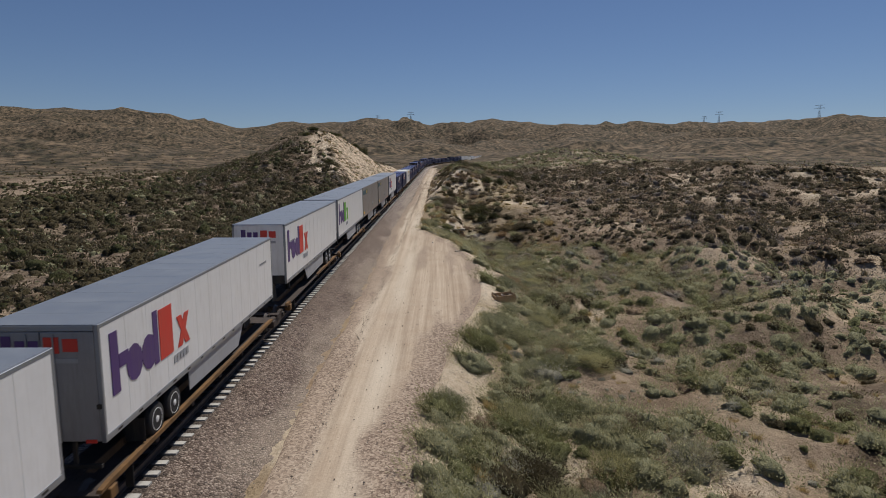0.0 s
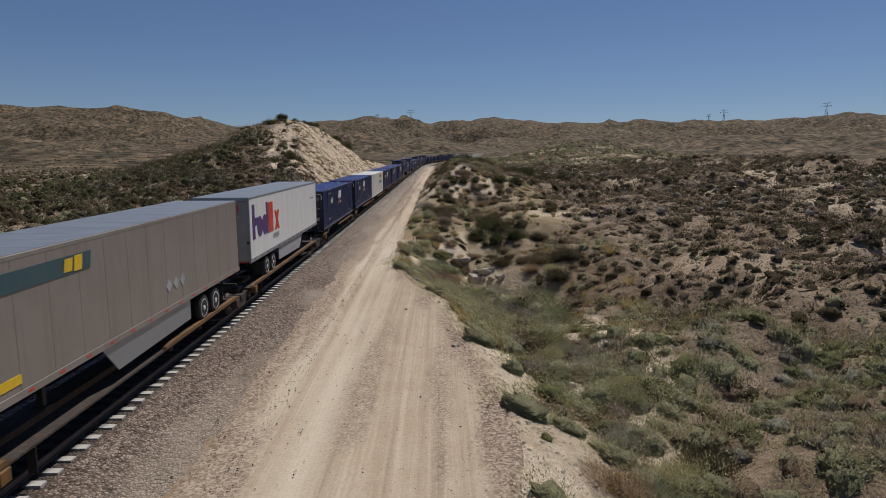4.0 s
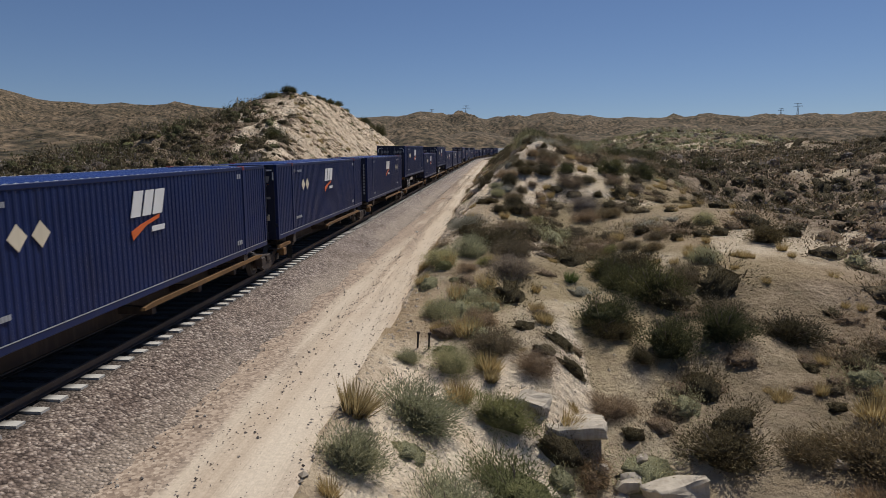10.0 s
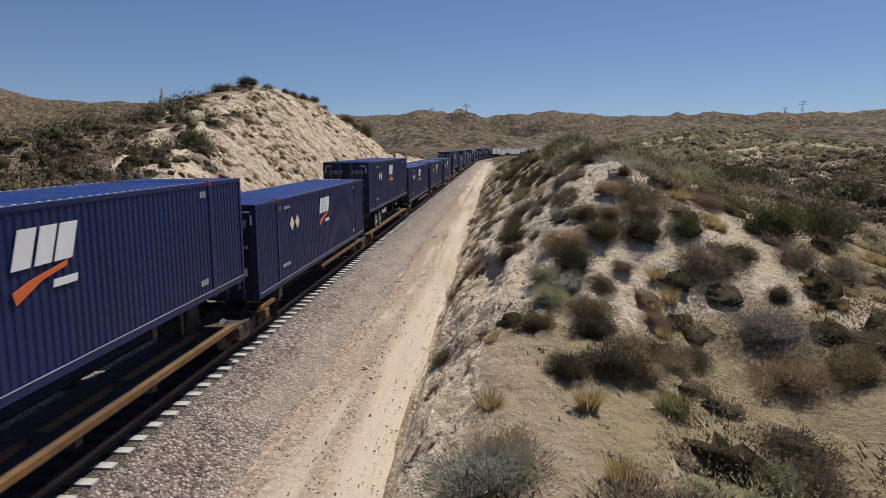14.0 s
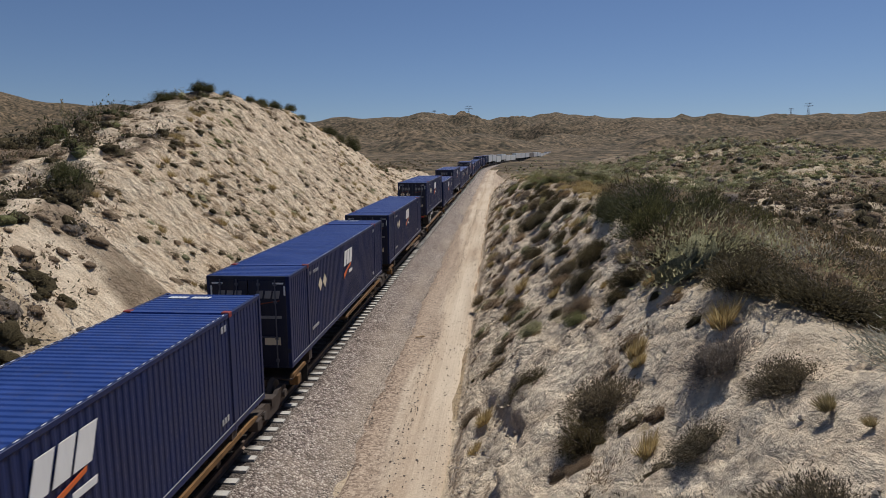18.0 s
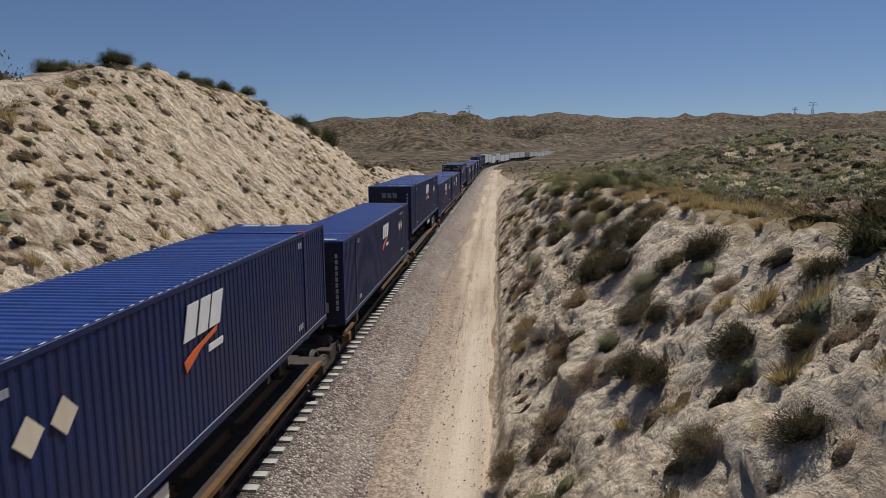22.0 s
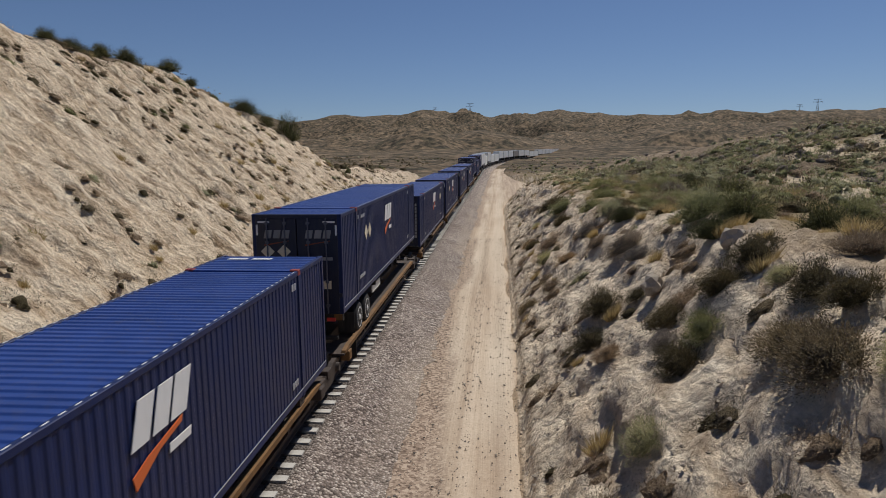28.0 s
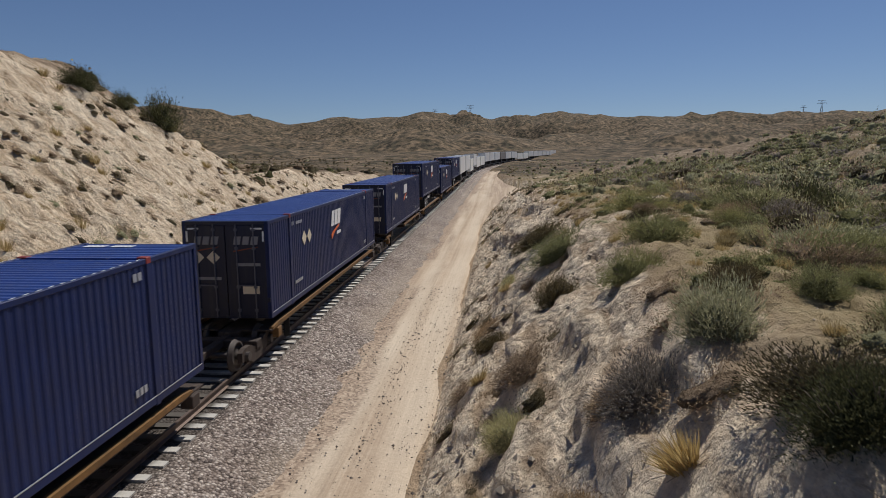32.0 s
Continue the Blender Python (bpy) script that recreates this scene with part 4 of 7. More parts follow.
        for x in (-0.6, 0.6):
            end_mark(root, x, 2.33, -HL - 0.016, 1.0)
            for dx, w_ in ((-0.24, 0.3), (0.3, 0.5)):
                part("lettering", end_plate(x + dx * 0.6, 1.62 if x > 0 else 1.2, w_, 0.09, -HL - 0.016), MARK_FADED, root)
        for x in (-0.86, -0.38):
            part("placard", diamond(x, 1.83, 0.2, "y", -HL - 0.016), MARK_T, root)
        part("label_plate", end_plate(0.72, 0.86, 0.5, 0.24, -HL - 0.016), MARK_T, root)
        for x in (-0.95, 0.95):
            part("reflector", end_plate(x, 2.68, 0.34, 0.05, -HL - 0.016), MARK_W, root)
            part("reflector", end_plate(x * 1.21, 2.45, 0.05, 0.3, -HL - 0.016), MARK_W, root)
        # nose
        end_mark(root, 0.0, 2.35, HL + 0.018, 1.25)
        for x in (-0.36, 0.36):
            part("placard", diamond(x, 1.45, 0.26, "y", HL + 0.018), MARK_T, root)
        tall = bmesh.new()
        for i in range(10):
            end_plate(-1.06, 2.4 - i * 0.2, 0.09, 0.15, HL + 0.018, 0, tall)
        tagged(part("lettering", tall, MARK_GREY, root), kind="stuff")
        part("label_plate", end_plate(-0.62, 0.62, 0.26, 0.34, HL + 0.018), MARK_GREY, root)
        roof = bmesh.new()
        for i in range(10):
            x = -0.95 + i * 0.1 + (0.12 if i > 4 else 0)
            prism([(x, HL - 0.62), (x + 0.07, HL - 0.62), (x + 0.09, HL - 0.42), (x + 0.02, HL - 0.42)], "z", H - 0.006, H + 0.004, roof)
        tagged(part("lettering", roof, MARK_W, root), kind="stuff")
    return root


def word(text, size, material, root, m):
    cu = bpy.data.curves.new("text", 'FONT')
    cu.body = text
    cu.size = size
    cu.extrude = 0.004
    cu.align_x, cu.align_y = 'CENTER', 'CENTER'
    tmp = new("lettering", cu)
    me = bpy.data.meshes.new_from_object(tmp.evaluated_get(bpy.context.evaluated_depsgraph_get()))
    bpy.data.objects.remove(tmp)
    me.materials.append(material)
    ob = new("lettering", me)
    ob.parent = root
    ob.matrix_basis = m
    return ob


def road_wheel(root, x, y, z, r=0.5, two=True):
    """Dual truck wheels on the outside x of one side."""
    s = 1 if x > 0 else -1
    t = part("tyre", disc_wheel([(-0.14, r * 0.62), (-0.14, r * 0.9), (-0.10, r), (0.10, r), (0.14, r * 0.9), (0.14, r * 0.62)]), RUBBER, root, "", True)
    t.matrix_basis = pose(x, y, z)
    h = part("rim", disc_wheel([(0.03, r * 0.1), (0.03, r * 0.3), (0.10, r * 0.42), (0.12, r * 0.60), (0.145, r * 0.62), (0.145, r * 0.66), (0.0, r * 0.66)]), HUB, t, "bright steel wheel rim", True)
    h.matrix_basis = Matrix.Diagonal((s, 1, 1, 1))
    n = part("hub", disc_wheel([(0.02, 0.12), (0.15, 0.10), (0.17, 0.05)], 12), HUB, t)
    n.matrix_basis = Matrix.Diagonal((s, 1, 1, 1))
    return t


def running_gear(root, y0):
    """Tandem axles at y0 and 1.25 m further on, wheels on z = 0."""
    for y in (y0, y0 + 1.25):
        part("axle", tube(0.07, -1.0, 1.0, "x", (y, 0.5), 10), BLACK, root)
        for s in (1, -1):
            road_wheel(root, s * 1.10, y, 0.5)
            inner = part("tyre", disc_wheel([(-0.13, 0.3), (-0.13, 0.45), (-0.1, 0.5), (0.1, 0.5), (0.13, 0.45), (0.13, 0.3)], 14), RUBBER, root)
            inner.matrix_basis = pose(s * 0.78, y, 0.5)
    for s in (1, -1):
        part("suspension_beam", box(s * 0.42, s * 0.54, y0 - 0.7, y0 + 1.95, 0.62, 0.86), BLACK, root)
        part("mud_flap", box(s * 0.72, s * 1.24, y0 - 0.80, y0 - 0.785, 0.18, 0.85), RUBBER, root)


def landing_gear(root, y):
    for s in (1, -1):
        part("landing_leg", box(s * 0.62, s * 0.76, y - 0.07, y + 0.07, 0.35, 1.2), BLACK, root)
        part("landing_foot", box(s * 0.55, s * 0.83, y - 0.14, y + 0.14, 0.31, 0.35), BLACK, root)
    part("landing_brace", box(-0.62, 0.62, y - 0.03, y + 0.03, 0.72, 0.8), BLACK, root)


def block_word(root, y, z, s, f, a, b_, k=1.0):
    """The parcel carrier's mark: four dark blocks and two bright ones."""
    x = s * (HW + 0.006)
    for c in (1.12, 2.0):
        ring = [(y + f * (c - 2.4) * k + 0.46 * k * math.cos(q * math.pi / 6), z + (-0.25) * k + 0.50 * k * math.sin(q * math.pi / 6)) for q in range(12)]
        part("marking", prism(ring, "x", x - 0.006, x + 0.003), a, root)
    for mat, blocks in ((a, ((0.08, 1.6, 0.4), (0.55, 0.36, 0.5), (2.46, 1.55, 0.3))), (b_, ((3.16, 1.5, 0.92), (4.02, 0.98, 0.0),))):
        for dy, h, w_ in blocks:
            if not w_:
                for lean_ in (0.62, -0.62):
                    part("marking", plate(y + f * (dy + 0.42 - 2.4) * k - lean_ / 2 * k, z + (h / 2 - 0.75) * k, 0.36 * k, h * k, lean_ * k, x + (0.001 if lean_ > 0 else 0.0)), mat, root, "coloured slanted bar")
                continue
            bm = plate(y + f * (dy - 2.4) * k, z + (h / 2 - 0.75) * k + (0.0 if dy != 0.55 else 0.6 * k), w_ * k, h * k, 0.0 if dy < 4 else f * 0.12, x)
            part("marking", bm, mat, root, "coloured block marking")
    bm = bmesh.new()
    for i in range(5):
        plate(y + f * (1.3 + i * 0.24) * k, z - 1.02 * k, 0.17 * k, 0.24 * k, 0, x, bm)
    tagged(part("lettering", bm, MARK_GREY, root), kind="stuff")


def trailer(skin, livery, hot=None):
    """A 53-foot van trailer; doors at -y, wheels on z = 0, roof at 4.1."""
    root = new("semi_trailer")
    z0, z1 = 1.17, 4.10
    for s in (1, -1):
        n = 13
        for i in range(n):
            a = -HL + 0.1 + i * (2 * HL - 0.2) / n
            b_ = a + (2 * HL - 0.2) / n - 0.012
            part("side_panel", box(s * (HW - 0.045), s * (HW - 0.005), a, b_, z0 + 0.12, z1 - 0.1), skin, root)
        part("top_rail", box(s * (HW - 0.09), s * HW, -HL, HL, z1 - 0.12, z1 - 0.01, 0.012), SILVER if skin is WHITE else GREY, root)
        part("bottom_rail", box(s * (HW - 0.07), s * (HW + 0.004), -HL, HL, z0 - 0.05, z0 + 0.13, 0.012), SILVER if skin is WHITE else GREY, root)
        lamp = bmesh.new()
        for i in range(14):
            y = -HL + 0.6 + i * 1.15
            box(s * (HW + 0.003), s * (HW + 0.010), y, y + 0.22, z0 + 0.02, z0 + 0.07, 0, lamp)
        tagged(part("reflective_strip", lamp, MARK_R if skin is not WHITE else BLACK, root), kind="stuff")
        for y in (-HL + 0.05, HL - 0.05):
            part("corner_post", box(s * (HW - 0.1), s * (HW + 0.002), y - 0.05, y + 0.05, z0 - 0.05, z1 - 0.005, 0.012), SILVER if skin is WHITE else BROWN, root)
        sk = prism([(-2.6, z0 - 0.05), (-2.6, 0.42), (2.6, 0.34), (3.4, z0 - 0.05)], "x", s * (HW - 0.10), s * (HW - 0.07))
        part("side_skirt", sk, MARK_GREY if skin is WHITE else SILVER, root, "grey aerodynamic side skirt")
    part("roof", box(-HW + 0.05, HW - 0.05, -HL + 0.02, HL - 0.02, z1 - 0.03, z1), SILVER, root, "bare aluminium roof sheet")
    bows = bmesh.new()
    for i in range(12):
        y = -HL + 1.2 + i * 1.25
        box(-HW + 0.1, HW - 0.1, y - 0.03, y + 0.03, z1 - 0.002, z1 + 0.0015, 0, bows)
    part("roof_seam", bows, SILVER, root)
    part("nose_wall", box(-HW + 0.1, HW - 0.1, HL - 0.08, HL - 0.01, z0 - 0.05, z1 - 0.04, 0.01), skin, root)
    part("nose_base", box(-HW + 0.1, HW - 0.1, HL - 0.10, HL + 0.006, z0 - 0.05, z0 + 0.38, 0.01), BLACK, root)
    part("floor_frame", box(-HW + 0.1, HW - 0.1, -HL + 0.1, HL - 0.1, z0 - 0.05, z0 + 0.05), BLACK, root)
    part("door_header", box(-HW + 0.1, HW - 0.1, -HL - 0.005, -HL + 0.1, z1 - 0.16, z1 - 0.02, 0.01), SILVER, root)
    for s in (1, -1):
        d = part("door", box(s * 0.012, s * (HW - 0.1), -HL - 0.012, -HL + 0.05, z0, z1 - 0.17, 0.01), DOOR, root)
        part("lock_rod", tube(0.02, z0 - 0.02, z1 - 0.2, "z", (s * 0.3, -HL - 0.04), 8), SILVER, d)
        part("hinge", box(s * (HW - 0.14), s * (HW - 0.04), -HL - 0.03, -HL, 2.0, 2.12), BLACK, d)
        part("tail_lamp", box(s * 0.85, s * 1.1, -HL - 0.03, -HL, z0 - 0.04, z0 + 0.05), MARK_R, root)
        part("bumper_post", box(s * 0.5, s * 0.58, -HL + 0.02, -HL + 0.12, 0.5, z0 - 0.04), BLACK, root)
    part("bumper", box(-1.15, 1.15, -HL, -HL + 0.1, 0.45, 0.56, 0.01), BLACK, root)
    part("slider_rail", box(-0.55, 0.55, -HL + 1.6, -HL + 5.6, 0.86, z0 - 0.04), BLACK, root)
    running_gear(root, -HL + 2.95)
    landing_gear(root, HL - 2.9)
    for s in (1, -1):
        f = 1 if s > 0 else -1
        if livery == "parcel":
            block_word(root, f * (-HL + 3.0), 2.88, s, f, MARK_P, hot, 1.0)
            bars(root, HL - 1.6, 3.1, s, 5, 0.16, 0.09, MARK_GREY)
        elif livery == "band":
            part("marking", plate(HL - 2.2, 3.55, 4.2, 0.42, f * 0.1, s * (HW + 0.004)), MARK_TEAL, root, "dark teal band")
            bm = bmesh.new()
            for i in range(2):
                plate(HL - 3.75 + i * 0.42, 3.55, 0.34, 0.36 - 0.06 * i, f * 0.06, s * (HW + 0.010), bm)
            part("marking", bm, MARK_Y, root, "yellow block marking")
            for y in (1.2, 1.75, 2.3):
                part("placard", diamond(-HL + 5.0 + y, 1.95, 0.22, "x", s * (HW + 0.004)), MARK_GREY, root)
            part("marking", plate(HL - 0.9, 1.55, 0.9, 0.2, 0, s * (HW + 0.005)), MARK_Y, root)
    if livery == "parcel":
        for y, sg in ((HL + 0.004, -1), (-HL - 0.018, 1)):
            bm = bmesh.new()
            for i in range(3):
                end_plate(sg * (-0.75 + i * 0.3), 3.62 - (0.06 if i else 0), 0.22, 0.42 - (0.12 if i else 0), y, 0, bm)
            part("marking", bm, MARK_P, root)
            bm = bmesh.new()
            for i in range(2):
                end_plate(sg * (0.25 + i * 0.42), 3.6, 0.34, 0.4 - 0.08 * i, y, 0, bm)
            part("marking", bm, hot, root)
            part("lettering", end_plate(sg * 0.45, 3.22, 0.75, 0.12, y), MARK_GREY, root)
    return root


def chassis():
    """A container chassis; wheels on z = 0, container bed at 1.2."""
    root = new("container_chassis")
    for s in (1, -1):
        part("main_rail", box(s * 0.36, s * 0.48, -HL + 0.1, HL - 0.2, 0.92, 1.16), BLACK, root)
        part("bolster_end", box(s * 1.0, s * 1.24, -HL + 0.05, -HL + 0.25, 1.0, 1.18), RUST, root)
        part("tail_lamp", box(s * 0.8, s * 1.05, -HL - 0.01, -HL + 0.05, 0.98, 1.08), MARK_R, root)
        part("bumper_post", box(s * 0.45, s * 0.53, -HL + 0.02, -HL + 0.1, 0.45, 0.95), BLACK, root)
        part("side_plate", box(s * 1.14, s * 1.17, -HL + 5.0, -HL + 6.6, 0.72, 0.98), CREAM, root)
    for y in (-HL + 0.15, -HL + 5.2, HL - 5.0, HL - 0.3):
        part("cross_member", box(-1.25, 1.25, y - 0.09, y + 0.09, 0.98, 1.18), BLACK, root)
    part("bumper", box(-1.1, 1.1, -HL, -HL + 0.1, 0.42, 0.53, 0.01), BLACK, root)
    running_gear(root, -HL + 2.4)
    landing_gear(root, HL - 2.8)
    return root


def bogie(root, y):
    """A three-piece truck with its centre at y, wheels on the rails."""
    b = new("bogie")
    b.parent = root
    b.matrix_basis = pose(0, y, 0)
    for ax in (-0.89, 0.89):
        part("axle", tube(0.085, -0.95, 0.95, "x", (ax, 0.62), 10), WHEELM, b)
        for s in (1, -1):
            wl_ = part("wheel", disc_wheel([(-0.07, 0.18), (-0.07, 0.46), (-0.035, 0.46), (-0.03, 0.425), (0.07, 0.42), (0.07, 0.36), (0.02, 0.32), (0.03, 0.12), (0.09, 0.10)], 18), WHEELM, b, "", True)
            wl_.matrix_basis = pose(s * 0.755, ax, 0.62) @ Matrix.Diagonal((s, 1, 1, 1))
    frame_pts = [(-1.18, 0.50), (-1.18, 0.78), (-0.95, 0.86), (-0.55, 0.84), (-0.3, 0.72), (0.3, 0.72), (0.55, 0.84), (0.95, 0.86), (1.18, 0.78), (1.18, 0.50), (0.78, 0.50), (0.42, 0.30), (-0.42, 0.30), (-0.78, 0.50)]
    for s in (1, -1):
        part("side_frame", prism(frame_pts, "x", s * 0.92, s * 1.06), BROWN, b)
        for ax in (-0.89, 0.89):
            part("bearing_cap", tube(0.13, s * 1.04, s * 1.16, "x", (ax, 0.62), 12), WHEELM, b)
        coils = bmesh.new()
        for k in (-0.2, 0.0, 0.2):
            tube(0.055, 0.36, 0.66, "z", (s * 0.99, k), 8, None, coils)
        part("spring", coils, BROWN, b)
    part("bolster", box(-1.1, 1.1, -0.2, 0.2, 0.60, 0.84, 0.02), BROWN, b)
    return b


def rail_car(kind):
    """A spine car unit; rail heads at 0.18, bed at 0.95."""
    root = new("rail_car")
    part("centre_sill", box(-0.32, 0.32, -HL - 0.2, HL + 0.2, 0.55, 0.93, 0.02), BROWN, root)
    runs = {"C": ((-0.6, 7.5), (-8.0, -6.6)), "N": ((-8.0, 7.5),), "F": ((0.3, 7.8), (-8.1, -7.3))}[kind]
    for s in (1, -1):
        for a, b_ in runs:
            tap = 0.5 if b_ - a > 3 else 0.1
            pts = [(a, 0.95), (a + 0.05, 1.02), (a + tap, 1.07), (b_ - tap, 1.07), (b_, 1.02), (b_, 0.98), (b_ - tap * 0.5, 0.95)]
            part("side_sill", prism(pts, "x", s * 1.16, s * 1.29), RUST, root, "worn yellow and rust side sill")
            for i in range(max(1, int((b_ - a) / 2.6))):
                y = a + 0.6 + i * 2.6
                part("outrigger", box(s * 0.3, s * 1.2, y - 0.1, y + 0.1, 0.74, 0.93), BROWN, root)
        for y in (-HL + 0.55, HL - 0.55):
            part("deck_plate", box(s * 0.34, s * 1.26, y - 0.55, y + 0.55, 0.90, 0.95), BROWN, root)
            part("end_bracket", box(s * 1.05, s * 1.34, y - 0.18, y + 0.18, 0.62, 0.92, 0.02), RUST if y < 0 else BROWN, root)
        if kind != "C":
            part("tyre_track", box(s * 0.6, s * 1.24, -HL + 1.1, HL - 1.1, 0.89, 0.944), BROWN, root)
        part("brake_pipe", tube(0.025, -HL, HL, "y", (s * 0.45, 0.62), 6), BLACK, root)
        part("grab_step", box(s * 1.08, s * 1.28, -HL + 1.6, -HL + 1.63, 0.32, 0.9), BLACK, root)
    if kind == "C":
        for y in (-6.0, 6.0):
            for s in (1, -1):
                part("container_pedestal", box(s * 0.95, s * 1.27, y - 0.16, y + 0.16, 0.93, 1.296), BROWN, root)
            part("pedestal_beam", box(-1.2, 1.2, y - 0.14, y + 0.14, 0.80, 0.96), BROWN, root)
    else:
        y = HL - 1.3 if kind == "N" else -HL + 1.3
        part("hitch_stand", prism([(y - 0.5, 0.94), (y + 0.5, 0.94), (y + 0.15, 2.06), (y - 0.15, 2.06)], "x", -0.32, 0.32), BLACK, root)
        part("hitch_plate", box(-0.45, 0.45, y - 0.4, y + 0.4, 2.05, 2.10), BLACK, root)
    return root

# ---- the train ----
YY = np.arange(-500, 1500, 1.0)
ARC = np.concatenate([[0], np.cumsum(np.hypot(np.diff(YY), np.diff(track_x(YY))))]) - 500


def on_track(s, turn=0.0, up=0.0):
    y = float(np.interp(s, ARC, YY))
    x = float(track_x(y))
    dx = float(track_x(y + 2) - track_x(y - 2)) / 4
    return pose(x, y, float(base_z(y)), math.degrees(math.atan(GRADE)), 0, -math.degrees(math.atan(dx))) @ pose(0, 0, up, 0, 0, turn)


MOVERS = []
T_RED, T_GREEN = trailer(WHITE, "parcel", MARK_R), trailer(WHITE, "parcel", MARK_G)
T_BAND, T_PLAIN = trailer(GREY, "band"), trailer(WHITE, "none")
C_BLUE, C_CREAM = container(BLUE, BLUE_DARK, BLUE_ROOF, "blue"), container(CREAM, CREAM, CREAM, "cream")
CHASSIS = chassis()
for s in (1, -1):
    f = 1 if s > 0 else -1
    part("marking", plate(HL - 4.45, 2.36, 3.5, 0.52, 0, s * (HW + 0.005)), MARK_Y, C_CREAM, "yellow sign panel")
    bm = bmesh.new()
    for i in range(6):
        plate(HL - 5.5 + i * 0.42, 2.36, 0.26, 0.24, f * 0.04, s * (HW + 0.014), bm)
    part("lettering", bm, BLACK, C_CREAM)
    word("Intermodal", 0.80, MARK_DG, C_CREAM, pose(s * (HW + 0.006), HL - 4.45, 1.62, 90, 0, 90 * s))
    bars(C_CREAM, HL - 2.9, 0.5, s, 5, 0.1, 0.12, MARK_GREY)
part("marking", end_plate(0.35, 2.3, 0.9, 0.36, -HL - 0.016), MARK_Y, C_CREAM)
part("marking", end_plate(0.35, 0.5, 0.9, 0.3, -HL - 0.016), MARK_Y, C_CREAM)
CAR_KINDS = {k: rail_car(k) for k in "CNF"}
LABELS = {
    "R": (T_RED, "white van trailer with purple and red block markings", "trailer", "van trailers on the train"),
    "G": (T_GREEN, "white van trailer with purple and green block markings", "trailer", "van trailers on the train"),
    "J": (T_BAND, "weathered grey van trailer with teal band and yellow mark", "trailer", "van trailers on the train"),
    "P": (T_PLAIN, "plain white van trailer with aluminium roof", "trailer", "van trailers on the train"),
    "B": (C_BLUE, "corrugated blue steel container with white and orange marks", "container", "containers on the train"),
    "I": (C_CREAM, "cream corrugated container with yellow sign and green lettering", "container", "containers on the train"),
}
# (middle, load, 'n' wheels or doors towards the tail, 'f' turned round, 'c' on a chassis)
TRAIN = [(5.2, "P", "f"), (22.15, "R", "n"), (40.6, "R", "f"), (57.7, "G", "f"), (74.1, "J", "f"), (90.9, "J", "f"), (108.8, "R", "n"),
         (127.8, "B", "n"), (146.2, "B", "n"), (163.1, "I", "n"), (180.4, "B", "n"), (197.9, "B", "n"), (216.1, "B", "f"), (234.5, "B", "nc"),
         (251.7, "B", "n"), (269.6, "B", "nc"), (286.9, "B", "n"), (305.5, "B", "n"), (324.2, "B", "n"), (345.0, "B", "nc"), (363.5, "B", "f"),
         (381.8, "B", "fc"), (399.2, "B", "f"), (416.2, "B", "n"), (434.4, "B", "nc"), (453.1, "B", "f"), (471.8, "B", "n"), (492.5, "B", "n"),
         (512.5, "B", "n"), (531.0, "B", "nc"), (549.0, "B", "n"), (567.0, "B", "nc")]
pos, far_rng = 586.0, random.Random(5)
while pos < 960:
    TRAIN.append((pos, far_rng.choice("PPPIPPPJ"), far_rng.choice("nf")))
    pos += 18.2 + far_rng.random()


def put(src, label, category, group):
    ob = copy_thing(src, Matrix())
    return tagged(ob, label, category, group)


def far_car(mid_s, load, label, cat, grp):
    """A loaded car of the head end, which stays hundreds of metres off."""
    van = load in "RGJP"
    skin = {"P": WHITE, "J": GREY, "I": CREAM}[load]
    lo, hi = (2.12, 5.05) if van else (1.30, 4.20)
    car = tagged(new("rail_car"), "brown spine rail car carrying a load", "rail car", "rail cars of the train")
    part("frame", box(-0.9, 0.9, -HL - 0.3, HL + 0.3, 0.6, 1.0, 0.02), BROWN, car)
    for y in (-HL - 0.9, HL - 0.9):
        part("bogie", prism([(y - 1.3, 0.2), (y - 1.2, 0.9), (y + 1.2, 0.9), (y + 1.3, 0.2)], "x", -1.05, 1.05), BLACK, car)
    box_ = tagged(new("semi_trailer" if van else "container"), label, cat, grp)
    part("body", box(-HW, HW, -HL, HL, lo - 0.95, hi - 1.0, 0.02), skin, box_)
    part("roof", box(-HW + 0.03, HW - 0.03, -HL + 0.03, HL - 0.03, hi - 1.0, hi - 0.95), SILVER, box_)
    if van:
        part("running_gear", box(-1.2, 1.2, -HL + 1.8, -HL + 4.6, 0.05, lo - 0.95), RUBBER, box_)
        part("landing_leg", box(-0.7, 0.7, HL - 3.0, HL - 2.8, 0.05, lo - 0.95), BLACK, box_)
    MOVERS.append((car, mid_s, 0.0, 0.0))
    MOVERS.append((box_, mid_s, 0.0, 0.95))


